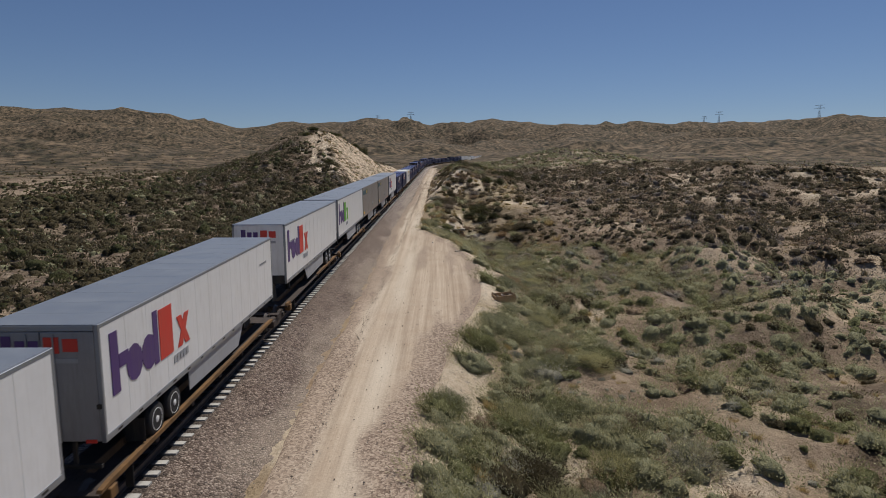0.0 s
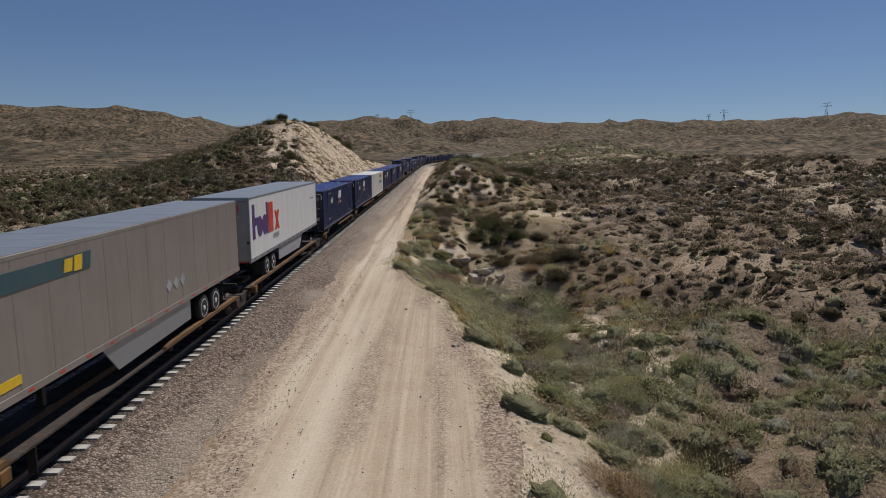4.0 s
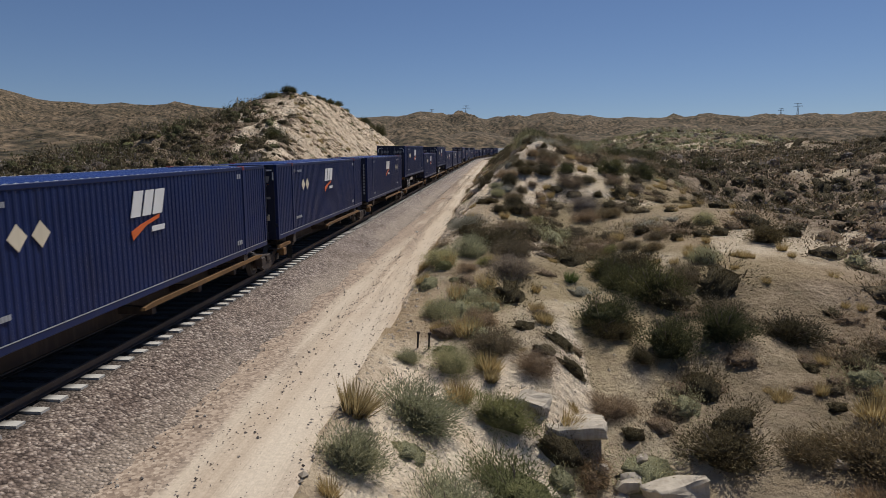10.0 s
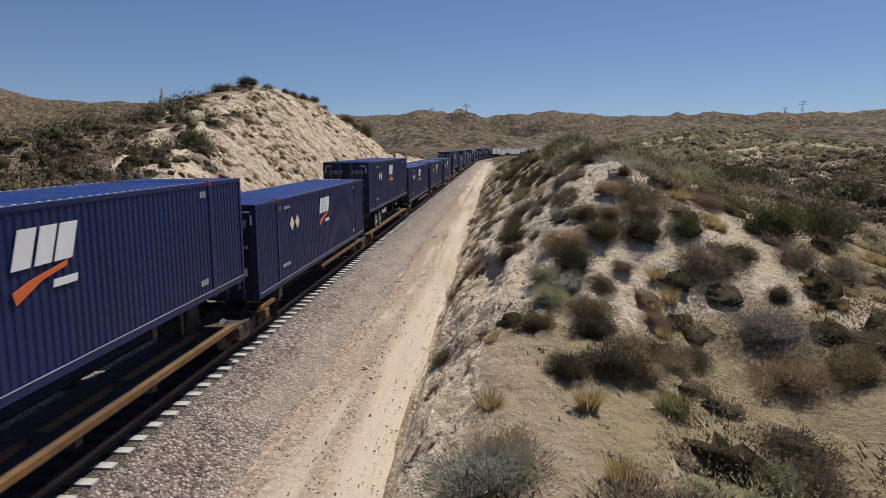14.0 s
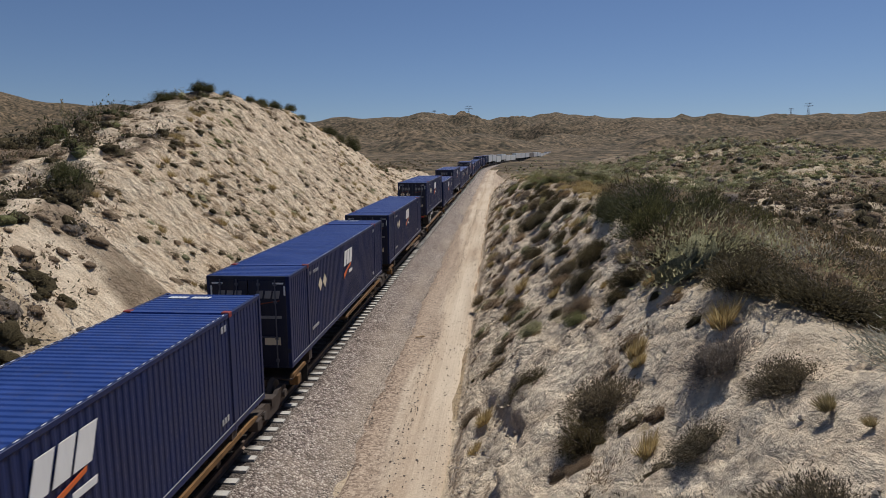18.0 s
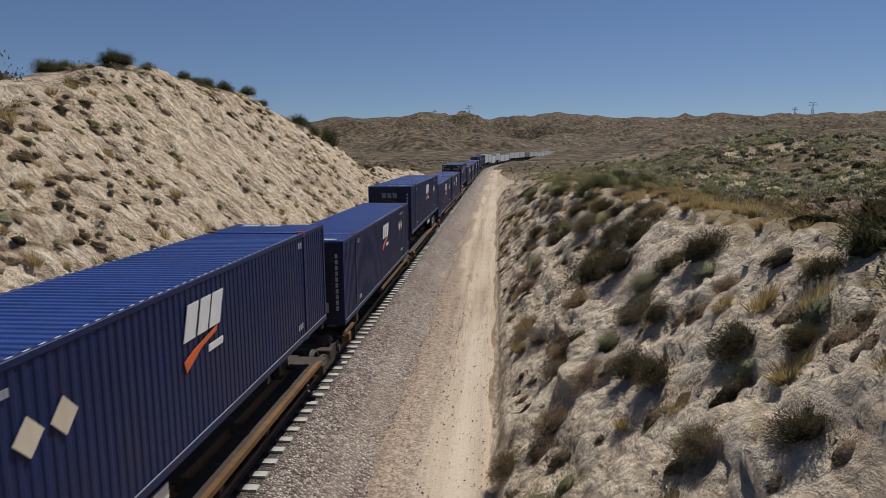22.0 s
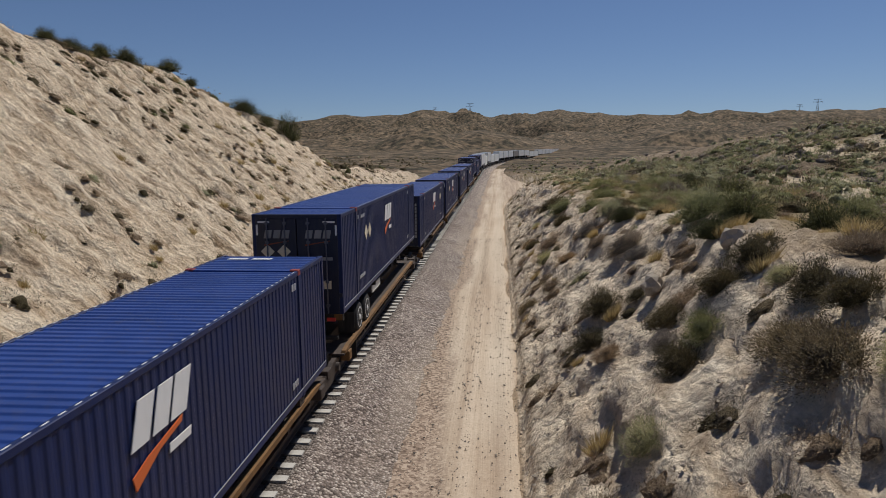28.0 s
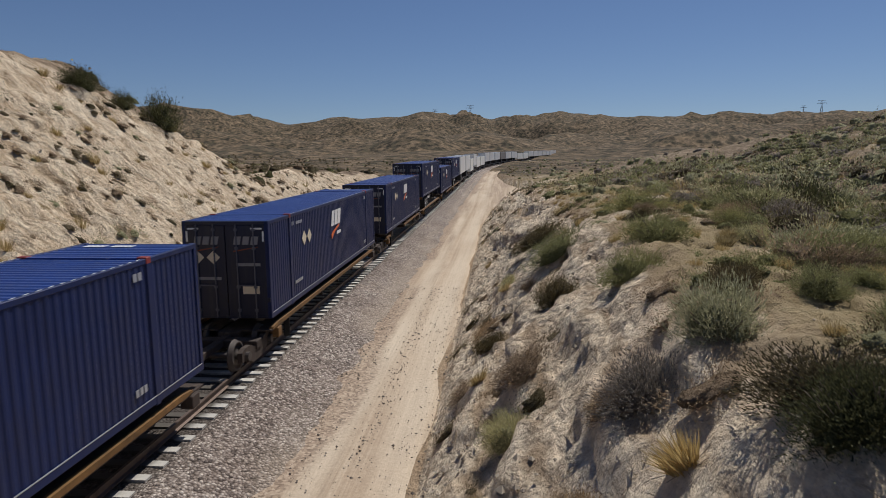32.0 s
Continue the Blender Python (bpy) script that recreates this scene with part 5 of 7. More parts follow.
prev_end = None
for mid_s, load, how in TRAIN:
    src, label, cat, grp = LABELS[load]
    if mid_s > 580:
        far_car(mid_s, load, label, cat, grp)
        continue
    van, turn = load in "RGJP", 180.0 if how[0] == "f" else 0.0
    kind = "C" if not van and "c" not in how else ("N" if how[0] == "n" else "F")
    if mid_s in (471.8, 492.5):
        kind = "N"
    car = put(CAR_KINDS[kind], "brown and rust articulated spine rail car carrying a load", "rail car", "rail cars of the train")
    gap = 17.4 if prev_end is None else mid_s - HL - prev_end
    bogie(car, -HL - min(gap, 2.4) / 2 if gap < 3.2 else -HL - 0.6)
    if gap >= 3.2 or prev_end is None:
        part("coupler", box(-0.12, 0.12, -HL - 3.2, -HL - 0.2, 0.66, 0.86, 0.02), BROWN, car)
    MOVERS.append((car, mid_s, 0.0, 0.0))
    prev_end = mid_s + HL
    if "c" in how:
        MOVERS.append((put(CHASSIS, "black steel container chassis with dual wheels on the rail car", "chassis", "chassis on the train"), mid_s, turn, 0.95))
    base_up = 0.95 if van else (2.15 if "c" in how else 1.30)
    lab = label
    if load == "B":
        lab = label + (" on a chassis" if "c" in how else "")
    ob = put(src, lab, cat, grp)
    if mid_s < 30:
        ob.scale = (1, 0.945, 0.93)
    if mid_s == 381.8:
        ob.scale = (1, 1.075, 1)
    MOVERS.append((ob, mid_s, turn, base_up))
for src in (T_RED, T_GREEN, T_BAND, T_PLAIN, C_BLUE, C_CREAM, CHASSIS, *CAR_KINDS.values()):
    for o in (*src.children_recursive, src):
        bpy.data.objects.remove(o)


def motions():
    """The whole train runs towards the tail of the picture at one speed."""
    for ob, s, turn, up in MOVERS:
        last = s - SPEED * 32
        times = range(0, 33, 2) if s > 320 else (0, 16, 32)
        walk(ob, [(t, on_track(s - SPEED * t, turn, up)) for t in times])

# ---- rails, ties, and things along the line ----
railway = tagged(new("railway_track"), "railway track of steel rails on concrete ties", "track", kind="structure")
prof = [(-0.075, 0.0), (0.075, 0.0), (0.075, 0.02), (0.012, 0.04), (0.012, 0.13), (0.036, 0.145), (0.036, 0.178), (-0.036, 0.178), (-0.036, 0.145), (-0.012, 0.13), (-0.012, 0.04), (-0.075, 0.02)]
for side in (-0.755, 0.755):
    bm = bmesh.new()
    last = None
    for y in [*range(-60, 331, 30), *range(340, 961, 10)]:
        ring = [bm.verts.new((float(track_x(y)) + side + px, y, float(base_z(y)) + pz_)) for px, pz_ in prof]
        if last:
            for i in range(len(prof)):
                bm.faces.new((last[i], last[(i + 1) % len(prof)], ring[(i + 1) % len(prof)], ring[i]))
        last = ring
    bmesh.ops.recalc_face_normals(bm, faces=bm.faces)
    part("rail", bm, RAILM, railway)
tie_bm = prism([(-0.14, -0.2), (0.14, -0.2), (0.115, 0.0), (-0.115, 0.0)], "x", -1.3, 1.3)
tie_me = bpy.data.meshes.new("tie")
tie_bm.to_mesh(tie_me)
tie_bm.free()
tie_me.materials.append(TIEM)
tie_rng = random.Random(3)
rest = bmesh.new()
for i in range(int(380 / 0.61)):
    y = 14 + i * 0.61
    m = pose(float(track_x(y)) + tie_rng.uniform(-0.03, 0.03), y + tie_rng.uniform(-0.02, 0.02), float(base_z(y)) + tie_rng.uniform(-0.012, 0.006), math.degrees(math.atan(GRADE)), 0, tie_rng.uniform(-0.7, 0.7))
    if 14 <= y < 196:
        o = new("tie", tie_me)
        o.parent = railway
        o.matrix_basis = m
    else:
        box(-1.3, 1.3, -0.115, 0.115, -0.2, 0.0, 0, rest)
        bmesh.ops.transform(rest, matrix=m, verts=rest.verts[-8:])
tagged(part("ties", rest, CONCRETE, railway), kind="stuff")


def stone_mesh(seed, r=1.0, flat=0.7):
    bm = bmesh.new()
    bmesh.ops.create_icosphere(bm, subdivisions=2, radius=r)
    o = Vector((seed * 3.7, seed * 1.3, 0))
    for v in bm.verts:
        k = 0.75 + 0.55 * noise.noise(v.co * 1.3 / r + o)
        v.co = Vector((v.co.x * k, v.co.y * k * 0.85, v.co.z * k * flat))
    return bm


def at_ground(x, y, up=0.0):
    return float(land(np.array([x]), np.array([y]))[0]) + up


ROCK = paint("weathered_rock", (0.40, 0.34, 0.27), 0.9, 0.2, (0.2, 0.16, 0.12), 0.5, 0, 4.0, 0.2)
GALV = paint("galvanised_steel", (0.15, 0.152, 0.155), 0.6, 0.2, (0.20, 0.15, 0.11), 0.6, 0.3, 3.0)
GROUT = paint("grey_grout", (0.34, 0.325, 0.30), 0.95, 0.22, (0.20, 0.17, 0.14), 0.6, 0, 2.5, 0.1)
WOODM = paint("weathered_wood", (0.40, 0.27, 0.15), 0.85, 0.2, (0.12, 0.09, 0.06), 0.5, 0, 5.0)

# broken concrete slabs, boulders and the culvert pipe in the gully
DUSTY = paint("dusty_concrete", (0.44, 0.385, 0.31), 0.95, 0.2, (0.22, 0.17, 0.12), 0.7, 0, 3.0, 0.1)
for x, y, w_, d, h, rz, tip in ((2.75, 91.4, 1.5, 1.0, 0.34, 4, -4), (1.7, 91.6, 0.8, 0.6, 0.26, -20, 12), (5.4, 86.8, 2.5, 0.85, 0.5, 9, -7), (4.2, 87.75, 1.15, 0.95, 0.45, -32, 22), (5.4, 84.5, 0.95, 0.55, 0.32, 25, 6),
                                (5.05, 83.8, 1.35, 0.5, 0.4, -38, 8), (7.45, 81.3, 1.2, 0.5, 1.0, 40, -14), (8.25, 79.9, 0.75, 0.6, 0.85, 12, 10), (4.85, 89.7, 1.25, 0.7, 0.5, 16, -10), (3.75, 89.2, 0.9, 0.8, 0.6, 30, 14), (6.9, 83.7, 0.9, 0.5, 0.4, 35, 12)):
    bm = box(-w_ / 2, w_ / 2, -d / 2, d / 2, -h / 2, h / 2, 0.05)
    bmesh.ops.subdivide_edges(bm, edges=bm.edges[:], cuts=4, use_grid_fill=True)
    for v in bm.verts:
        far_out = Vector((noise.noise(v.co * 2 + Vector((x, y, 0))), noise.noise(v.co * 2.3 + Vector((y, x, 1))), 0.5 * noise.noise(v.co * 2 + Vector((3, x, y)))))
        v.co += far_out * 0.16 + Vector((noise.noise(v.co * 9), noise.noise(v.co * 9 + Vector((5, 1, 0))), noise.noise(v.co * 9 + Vector((0, 7, 3))))) * 0.035
    me = bpy.data.meshes.new("concrete_slab")
    bm.to_mesh(me)
    bm.free()
    me.materials.append(DUSTY)
    ob = new("concrete_slab", me)
    ob.matrix_basis = pose(x, y, at_ground(x, y, h * 0.22), tip, tip * 0.6, rz)
    tagged(ob, "broken pale concrete slab lying in the gully", "slab", "slabs in the gully")
rk = random.Random(12)
SPOTS = [(3.85, 90.2, 0.42), (5.1, 88.6, 0.42), (5.8, 88.2, 0.52), (4.5, 88.9, 0.3), (6.1, 83.4, 0.5), (6.5, 84.1, 0.42), (7.0, 82.6, 0.36), (5.6, 82.9, 0.36), (8.0, 81.9, 0.34), (6.6, 82.0, 0.42), (7.1, 80.5, 0.3), (4.3, 90.8, 0.24), (8.8, 79.2, 0.36), (6.2, 85.6, 0.26), (3.3, 90.7, 0.3)]
for i in range(36):
    if i < len(SPOTS):
        x, y, r = SPOTS[i]
    elif i < 24:
        x, y = rk.uniform(3.2, 8.5), rk.uniform(79.5, 90)
        r = rk.uniform(0.12, 0.24)
    else:
        x, y = rk.uniform(1.5, 10), rk.uniform(55, 200)
        r = rk.uniform(0.12, 0.3)
    bm = stone_mesh(i, r, 0.8)
    me = bpy.data.meshes.new("boulder")
    bm.to_mesh(me)
    bm.free()
    me.materials.append(DUSTY if i % 2 == 0 else ROCK)
    ob = new("boulder", me)
    ob.matrix_basis = pose(x, y, at_ground(x, y, r * 0.3), 0, 0, rk.uniform(0, 360))
    tagged(ob, "pale weathered boulder half sunk in sandy soil", "boulder", "boulders in the gully")
for x, y, r in ((1.0, 175.2, 0.42), (2.6, 174.0, 0.4)):
    me = bpy.data.meshes.new("boulder")
    bm = stone_mesh(x, r, 0.85)
    bm.to_mesh(me)
    bm.free()
    me.materials.append(ROCK)
    ob = new("boulder", me)
    ob.matrix_basis = pose(x, y, at_ground(x, y, r * 0.3), 0, 0, 30)
    tagged(ob, "pale rounded boulder on the cut bank", "boulder")

culvert = tagged(new("culvert_pipe"), "mitred steel culvert pipe end with a rough grey grout apron", "pipe")
CULV = Matrix(((0.83, 0.55, 0, 0.5), (-0.55, 0.83, 0, 86.9), (0, 0, 1, -1.22), (0, 0, 0, 1)))
PIPE_R, MITRE_A, MITRE_B = 0.62, 1.7, 4.1
bm = bmesh.new()
prev = None
for k in range(42):
    a_ = k * 0.1
    top_ = PIPE_R - max(0.0, a_ - MITRE_A) * (PIPE_R + 0.25) / (MITRE_B - MITRE_A)
    span = math.acos(max(-1.0, min(1.0, -top_ / PIPE_R)))
    rad = PIPE_R + (0.018 if k % 2 else 0.0)
    near_ = -span if a_ < MITRE_A - 0.25 else -min(span, 0.75)
    arc = [near_ + (span - near_) * i / 24 for i in range(25)]
    ring = [bm.verts.new((a_, rad * math.sin(q), -rad * math.cos(q) - 0.10 * a_)) for q in arc]
    if prev:
        for i in range(24):
            bm.faces.new((prev[i], prev[i + 1], ring[i + 1], ring[i]))
    prev = ring
pipe = part("pipe", bm, GALV, culvert, "dull galvanised steel pipe", True)
wall = pipe.modifiers.new("wall", 'SOLIDIFY')
wall.thickness = 0.03
bm = bmesh.new()
bmesh.ops.create_grid(bm, x_segments=40, y_segments=14, size=1.0)
for v in bm.verts:
    a_, k = 1.2 + 4.6 * (v.co.x * 0.5 + 0.5), v.co.y * 0.5 + 0.5
    inner = 0.66 if a_ < 3.7 else 0.66 - 1.3 * min(1.0, (a_ - 3.7) / 1.0)
    p_ = CULV @ Vector((a_, inner + (0.95 + 0.25 * math.sin(a_ * 2.3)) * k, 0))
    v.co = Vector((p_.x, p_.y, at_ground(p_.x, p_.y, 0.07 + 0.10 * noise.noise(Vector((p_.x * 2.2, p_.y * 2.2, 0))) + 0.05 * noise.noise(Vector((p_.x * 6, p_.y * 6, 3))) - 0.12 * max(0.0, k - 0.8) / 0.2)))
apron = part("apron", bm, GROUT, culvert, "rough grey apron of poured grout", True)
apron.matrix_basis = CULV.inverted()
culvert.matrix_basis = CULV

crate = tagged(new("wooden_crate"), "weathered open wooden crate filled with scrap beside the road", "crate")
for a in (-1, 1):
    part("side_board", box(-0.62, 0.62, a * 0.42, a * 0.46, 0, 0.46, 0.01), WOODM, crate)
    part("end_board", box(a * 0.58, a * 0.62, -0.42, 0.42, 0, 0.46, 0.01), WOODM, crate)
    for b_ in (-1, 1):
        part("corner_stake", box(a * 0.54, a * 0.6, b_ * 0.36, b_ * 0.42, 0, 0.56, 0.01), WOODM, crate)
part("floor_board", box(-0.58, 0.58, -0.42, 0.42, 0.02, 0.05), WOODM, crate)
for i in range(9):
    bm = stone_mesh(40 + i, 0.16, 0.7)
    o = part("scrap_lump", bm, ROCK if i % 2 else BROWN, crate)
    o.matrix_basis = pose(-0.4 + 0.4 * (i % 3), -0.25 + 0.25 * (i // 3), 0.30 + 0.04 * (i % 2), 0, 0, i * 40)
crate.matrix_basis = pose(4.2, 42.6, at_ground(4.2, 42.6, 0.02), 3, -4, 12) @ Matrix.Scale(1.08, 4)

for x, y in ((-1.45, 93.75), (-1.12, 93.65)):
    stake = tagged(new("marker_stake"), "thin dark steel marker stake in the road edge", "stake", "marker stakes")
    part("shaft", box(-0.025, 0.025, -0.02, 0.02, -0.2, 0.42), BLACK, stake)
    part("cap", box(-0.045, 0.045, -0.03, 0.03, 0.42, 0.48), BROWN, stake)
    stake.matrix_basis = pose(x, y, at_ground(x, y), 4, 3, 0)
st = tagged(new("stick"), "short dark stick lying on the road", "stick")
part("branch", tube(0.035, -0.22, 0.22, "x", (0, 0.03), 7, 0.02), WOODM, st)
part("twig", tube(0.015, 0.0, 0.2, "x", (0.05, 0.06), 6, 0.008), WOODM, st)
st.matrix_basis = pose(-4.8, 146.4, float(base_z(146.4)) - 0.585, 0, 0, 20)
for x, y in ((-5.1, 130.5), (-0.7, 67.0), (-4.3, 117.8)):
    me = bpy.data.meshes.new("stone")
    bm = stone_mesh(x + y, 0.13, 0.6)
    bm.to_mesh(me)
    bm.free()
    me.materials.append(CONCRETE)
    ob = new("stone", me)
    ob.matrix_basis = pose(x, y, float(base_z(y)) - 0.57, 0, 0, y)
    tagged(ob, "pale stone lying on the dirt road", "stone", "stones on the road")

# clods and rubble on the cut faces and along the road edges
rb = np.random.default_rng(4)
NR = 13000
ryy = rb.uniform(20, 225, NR)
ru = np.where(rb.random(NR) < 0.62, road_edges(ryy)[1] + rb.exponential(2.2, NR), -7.5 - rb.uniform(0, 16, NR))
ru = np.where((ru < 0) & (ryy < 145), road_edges(ryy)[1] + rb.exponential(4.0, NR), ru)
rxx = ru + track_x(ryy)
rzz = land(rxx, ryy)
rs = np.minimum(0.018 + 0.024 * rb.exponential(1.0, NR), 0.09)
octa = np.array([(1, 0, 0), (-1, 0, 0), (0, 1, 0), (0, -1, 0), (0, 0, 1), (0, 0, -1)], float)
octf = np.array([(0, 2, 4), (2, 1, 4), (1, 3, 4), (3, 0, 4), (2, 0, 5), (1, 2, 5), (3, 1, 5), (0, 3, 5)])
rv = octa[None] * rs[:, None, None] * rb.uniform(0.55, 1.35, (NR, 6, 1)) * np.array([1, 1, 0.7]) + np.stack([rxx, ryy, rzz - rs * 0.1], -1)[:, None, :]
rf = (octf[None] + (np.arange(NR) * 6)[:, None, None]).reshape(-1, 3)
rme = bpy.data.meshes.new("rubble")
rme.from_pydata(rv.reshape(-1, 3).tolist(), [], rf.tolist())
rme.materials.append(ROCK)
tagged(new("rubble", rme), "pale clods and rubble fallen from the cut faces", "rubble", kind="stuff")

# loose stones on the road, thickest between the wheel tracks and along the ballast
NG = 15000
gy_ = 12 + 200 * rb.random(NG) ** 0.9
hi_ = road_edges(gy_)[1]
pick_ = rb.random(NG)
gu_ = np.where(pick_ < 0.34, 3.0 + np.abs(rb.normal(0, 0.5, NG)), np.where(pick_ < 0.56, rb.normal(4.85, 0.16, NG), np.where(pick_ < 0.72, hi_ - np.abs(rb.normal(0, 0.45, NG)), 3.2 + (hi_ - 3.2) * rb.random(NG))))
gu_ = np.minimum(gu_, hi_ - 0.05)
gs_ = np.minimum(0.011 + 0.009 * rb.exponential(1.0, NG), 0.042)
gv_ = octa[None] * gs_[:, None, None] * rb.uniform(0.55, 1.3, (NG, 6, 1)) * np.array([1, 1, 0.75]) + np.stack([gu_ + track_x(gy_), gy_, base_z(gy_) - 0.60 + gs_ * 0.3], -1)[:, None, :]
gme = bpy.data.meshes.new("gravel")
gme.from_pydata(gv_.reshape(-1, 3).tolist(), [], (octf[None] + (np.arange(NG) * 6)[:, None, None]).reshape(-1, 3).tolist())
GRAVELM = foliage_material("loose_stones", (0.13, 0.108, 0.092), (0.26, 0.22, 0.19), (0.48, 0.42, 0.35), 0.0)
gme.materials.append(GRAVELM)
tagged(new("gravel", gme), "loose grey stones scattered over the dirt road", "gravel", kind="stuff")

# far power line pylons on the ridge
TOWERM = paint("pylon_steel", (0.30, 0.31, 0.33), 0.6, 0.1, (0.2, 0.2, 0.2), 0.2, 0.3)


def strut(bm, a, b_, w_):
    a, b_ = Vector(a), Vector(b_)
    m = Matrix.Translation((a + b_) / 2) @ (b_ - a).to_track_quat("Z", "Y").to_matrix().to_4x4() @ Matrix.Diagonal((w_, w_, (b_ - a).length, 1))
    bmesh.ops.create_cube(bm, size=1, matrix=m)


def pylon(H):
    root = new("power_pylon")
    for sx in (1, -1):
        for sy in (1, -1):
            bm = bmesh.new()
            strut(bm, (sx * H * 0.11, sy * H * 0.11, -3), (sx * H * 0.03, sy * H * 0.03, H * 0.62), 0.7)
            strut(bm, (sx * H * 0.03, sy * H * 0.03, H * 0.62), (sx * H * 0.05, sy * H * 0.03, H), 0.6)
            part("leg", bm, TOWERM, root)
    br = bmesh.new()
    for k in range(5):
        z0_, z1_ = k * H * 0.124, (k + 1) * H * 0.124
        w0, w1 = H * (0.11 - 0.016 * k), H * (0.11 - 0.016 * (k + 1))
        for sy in (1, -1):
            strut(br, (-w0, sy * w0, z0_), (w1, sy * w1, z1_), 0.35)
            strut(br, (w0, sy * w0, z0_), (-w1, sy * w1, z1_), 0.35)
    part("bracing", br, TOWERM, root)
    for z, w_ in ((0.80, 0.30), (0.98, 0.26)):
        bm = bmesh.new()
        for sy in (1, -1):
            strut(bm, (-w_ * H, 0, H * z), (w_ * H, 0, H * z), 0.6)
            strut(bm, (-w_ * H, 0, H * z), (0, sy * 1.5, H * (z - 0.06)), 0.4)
            strut(bm, (w_ * H, 0, H * z), (0, sy * 1.5, H * (z - 0.06)), 0.4)
        part("crossarm", bm, TOWERM, root)
    for sx in (-0.28, 0, 0.28):
        part("insulator", tube(0.4, H * 0.72, H * 0.80, "z", (sx * H, 0), 6), TOWERM, root)
    return root


for az_, dist, H in ((-2.4, 2446, 44), (-5.2, 2450, 26), (22.7, 2440, 42), (21.6, 2442, 26), (29.6, 2436, 48)):
    p = pylon(H)
    x, y = math.sin(radians(az_)) * dist, math.cos(radians(az_)) * dist
    p.matrix_basis = pose(x, y, at_ground(x, y, -1.0), 0, 0, -az_)
    tagged(p, "distant grey lattice steel power pylon on the ridge", "pylon", "pylons on the ridge")

# ---- plants ----
PLANT_TONES = {
    "sage": ((0.24, 0.232, 0.134), (0.415, 0.40, 0.24), (0.56, 0.535, 0.345)),
    "green": ((0.14, 0.142, 0.062), (0.255, 0.255, 0.12), (0.37, 0.362, 0.19)),
    "dark": ((0.062, 0.049, 0.028), (0.125, 0.103, 0.056), (0.215, 0.18, 0.105)),
    "brown": ((0.19, 0.136, 0.09), (0.37, 0.275, 0.185), (0.54, 0.43, 0.305)),
    "grass": ((0.28, 0.205, 0.095), (0.47, 0.37, 0.19), (0.60, 0.50, 0.30)),
    "juniper": ((0.048, 0.05, 0.022), (0.12, 0.121, 0.054), (0.215, 0.205, 0.10)),
    "grey": ((0.15, 0.125, 0.105), (0.29, 0.245, 0.205), (0.43, 0.37, 0.31)),
    "yucca": ((0.10, 0.13, 0.04), (0.20, 0.25, 0.08), (0.33, 0.38, 0.16)),
    "flower": ((0.11, 0.086, 0.053), (0.22, 0.175, 0.112), (0.34, 0.28, 0.185)),
    "pale": ((0.24, 0.225, 0.17), (0.42, 0.40, 0.32), (0.56, 0.54, 0.45)),
}


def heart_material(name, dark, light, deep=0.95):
    """The twiggy, leafy depth of a bush, its self-shadow darkened into the colour."""
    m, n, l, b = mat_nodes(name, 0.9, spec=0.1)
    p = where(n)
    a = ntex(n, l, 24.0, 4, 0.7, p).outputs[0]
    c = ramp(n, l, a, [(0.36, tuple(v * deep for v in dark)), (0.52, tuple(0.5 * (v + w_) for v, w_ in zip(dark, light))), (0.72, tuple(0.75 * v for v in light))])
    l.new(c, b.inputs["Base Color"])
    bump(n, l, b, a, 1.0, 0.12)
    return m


LEAFM = {k: foliage_material(k + "_leaves", *v, thin=0.42 if k in ("sage", "green", "pale", "grass") else 0.26) for k, v in PLANT_TONES.items()}
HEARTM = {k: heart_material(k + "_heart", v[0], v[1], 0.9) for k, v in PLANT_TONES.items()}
FLOWER = foliage_material("cream_flowers", (0.45, 0.38, 0.24), (0.62, 0.54, 0.36))
TWIG = paint("grey_twigs", (0.20, 0.16, 0.125), 0.9, 0.25, (0.10, 0.08, 0.06), 0.5, 0, 6.0)
PLANT_MATS = [*(LEAFM[k] for k in PLANT_TONES), *(HEARTM[k] for k in PLANT_TONES), FLOWER]
npr = np.random.default_rng(8)


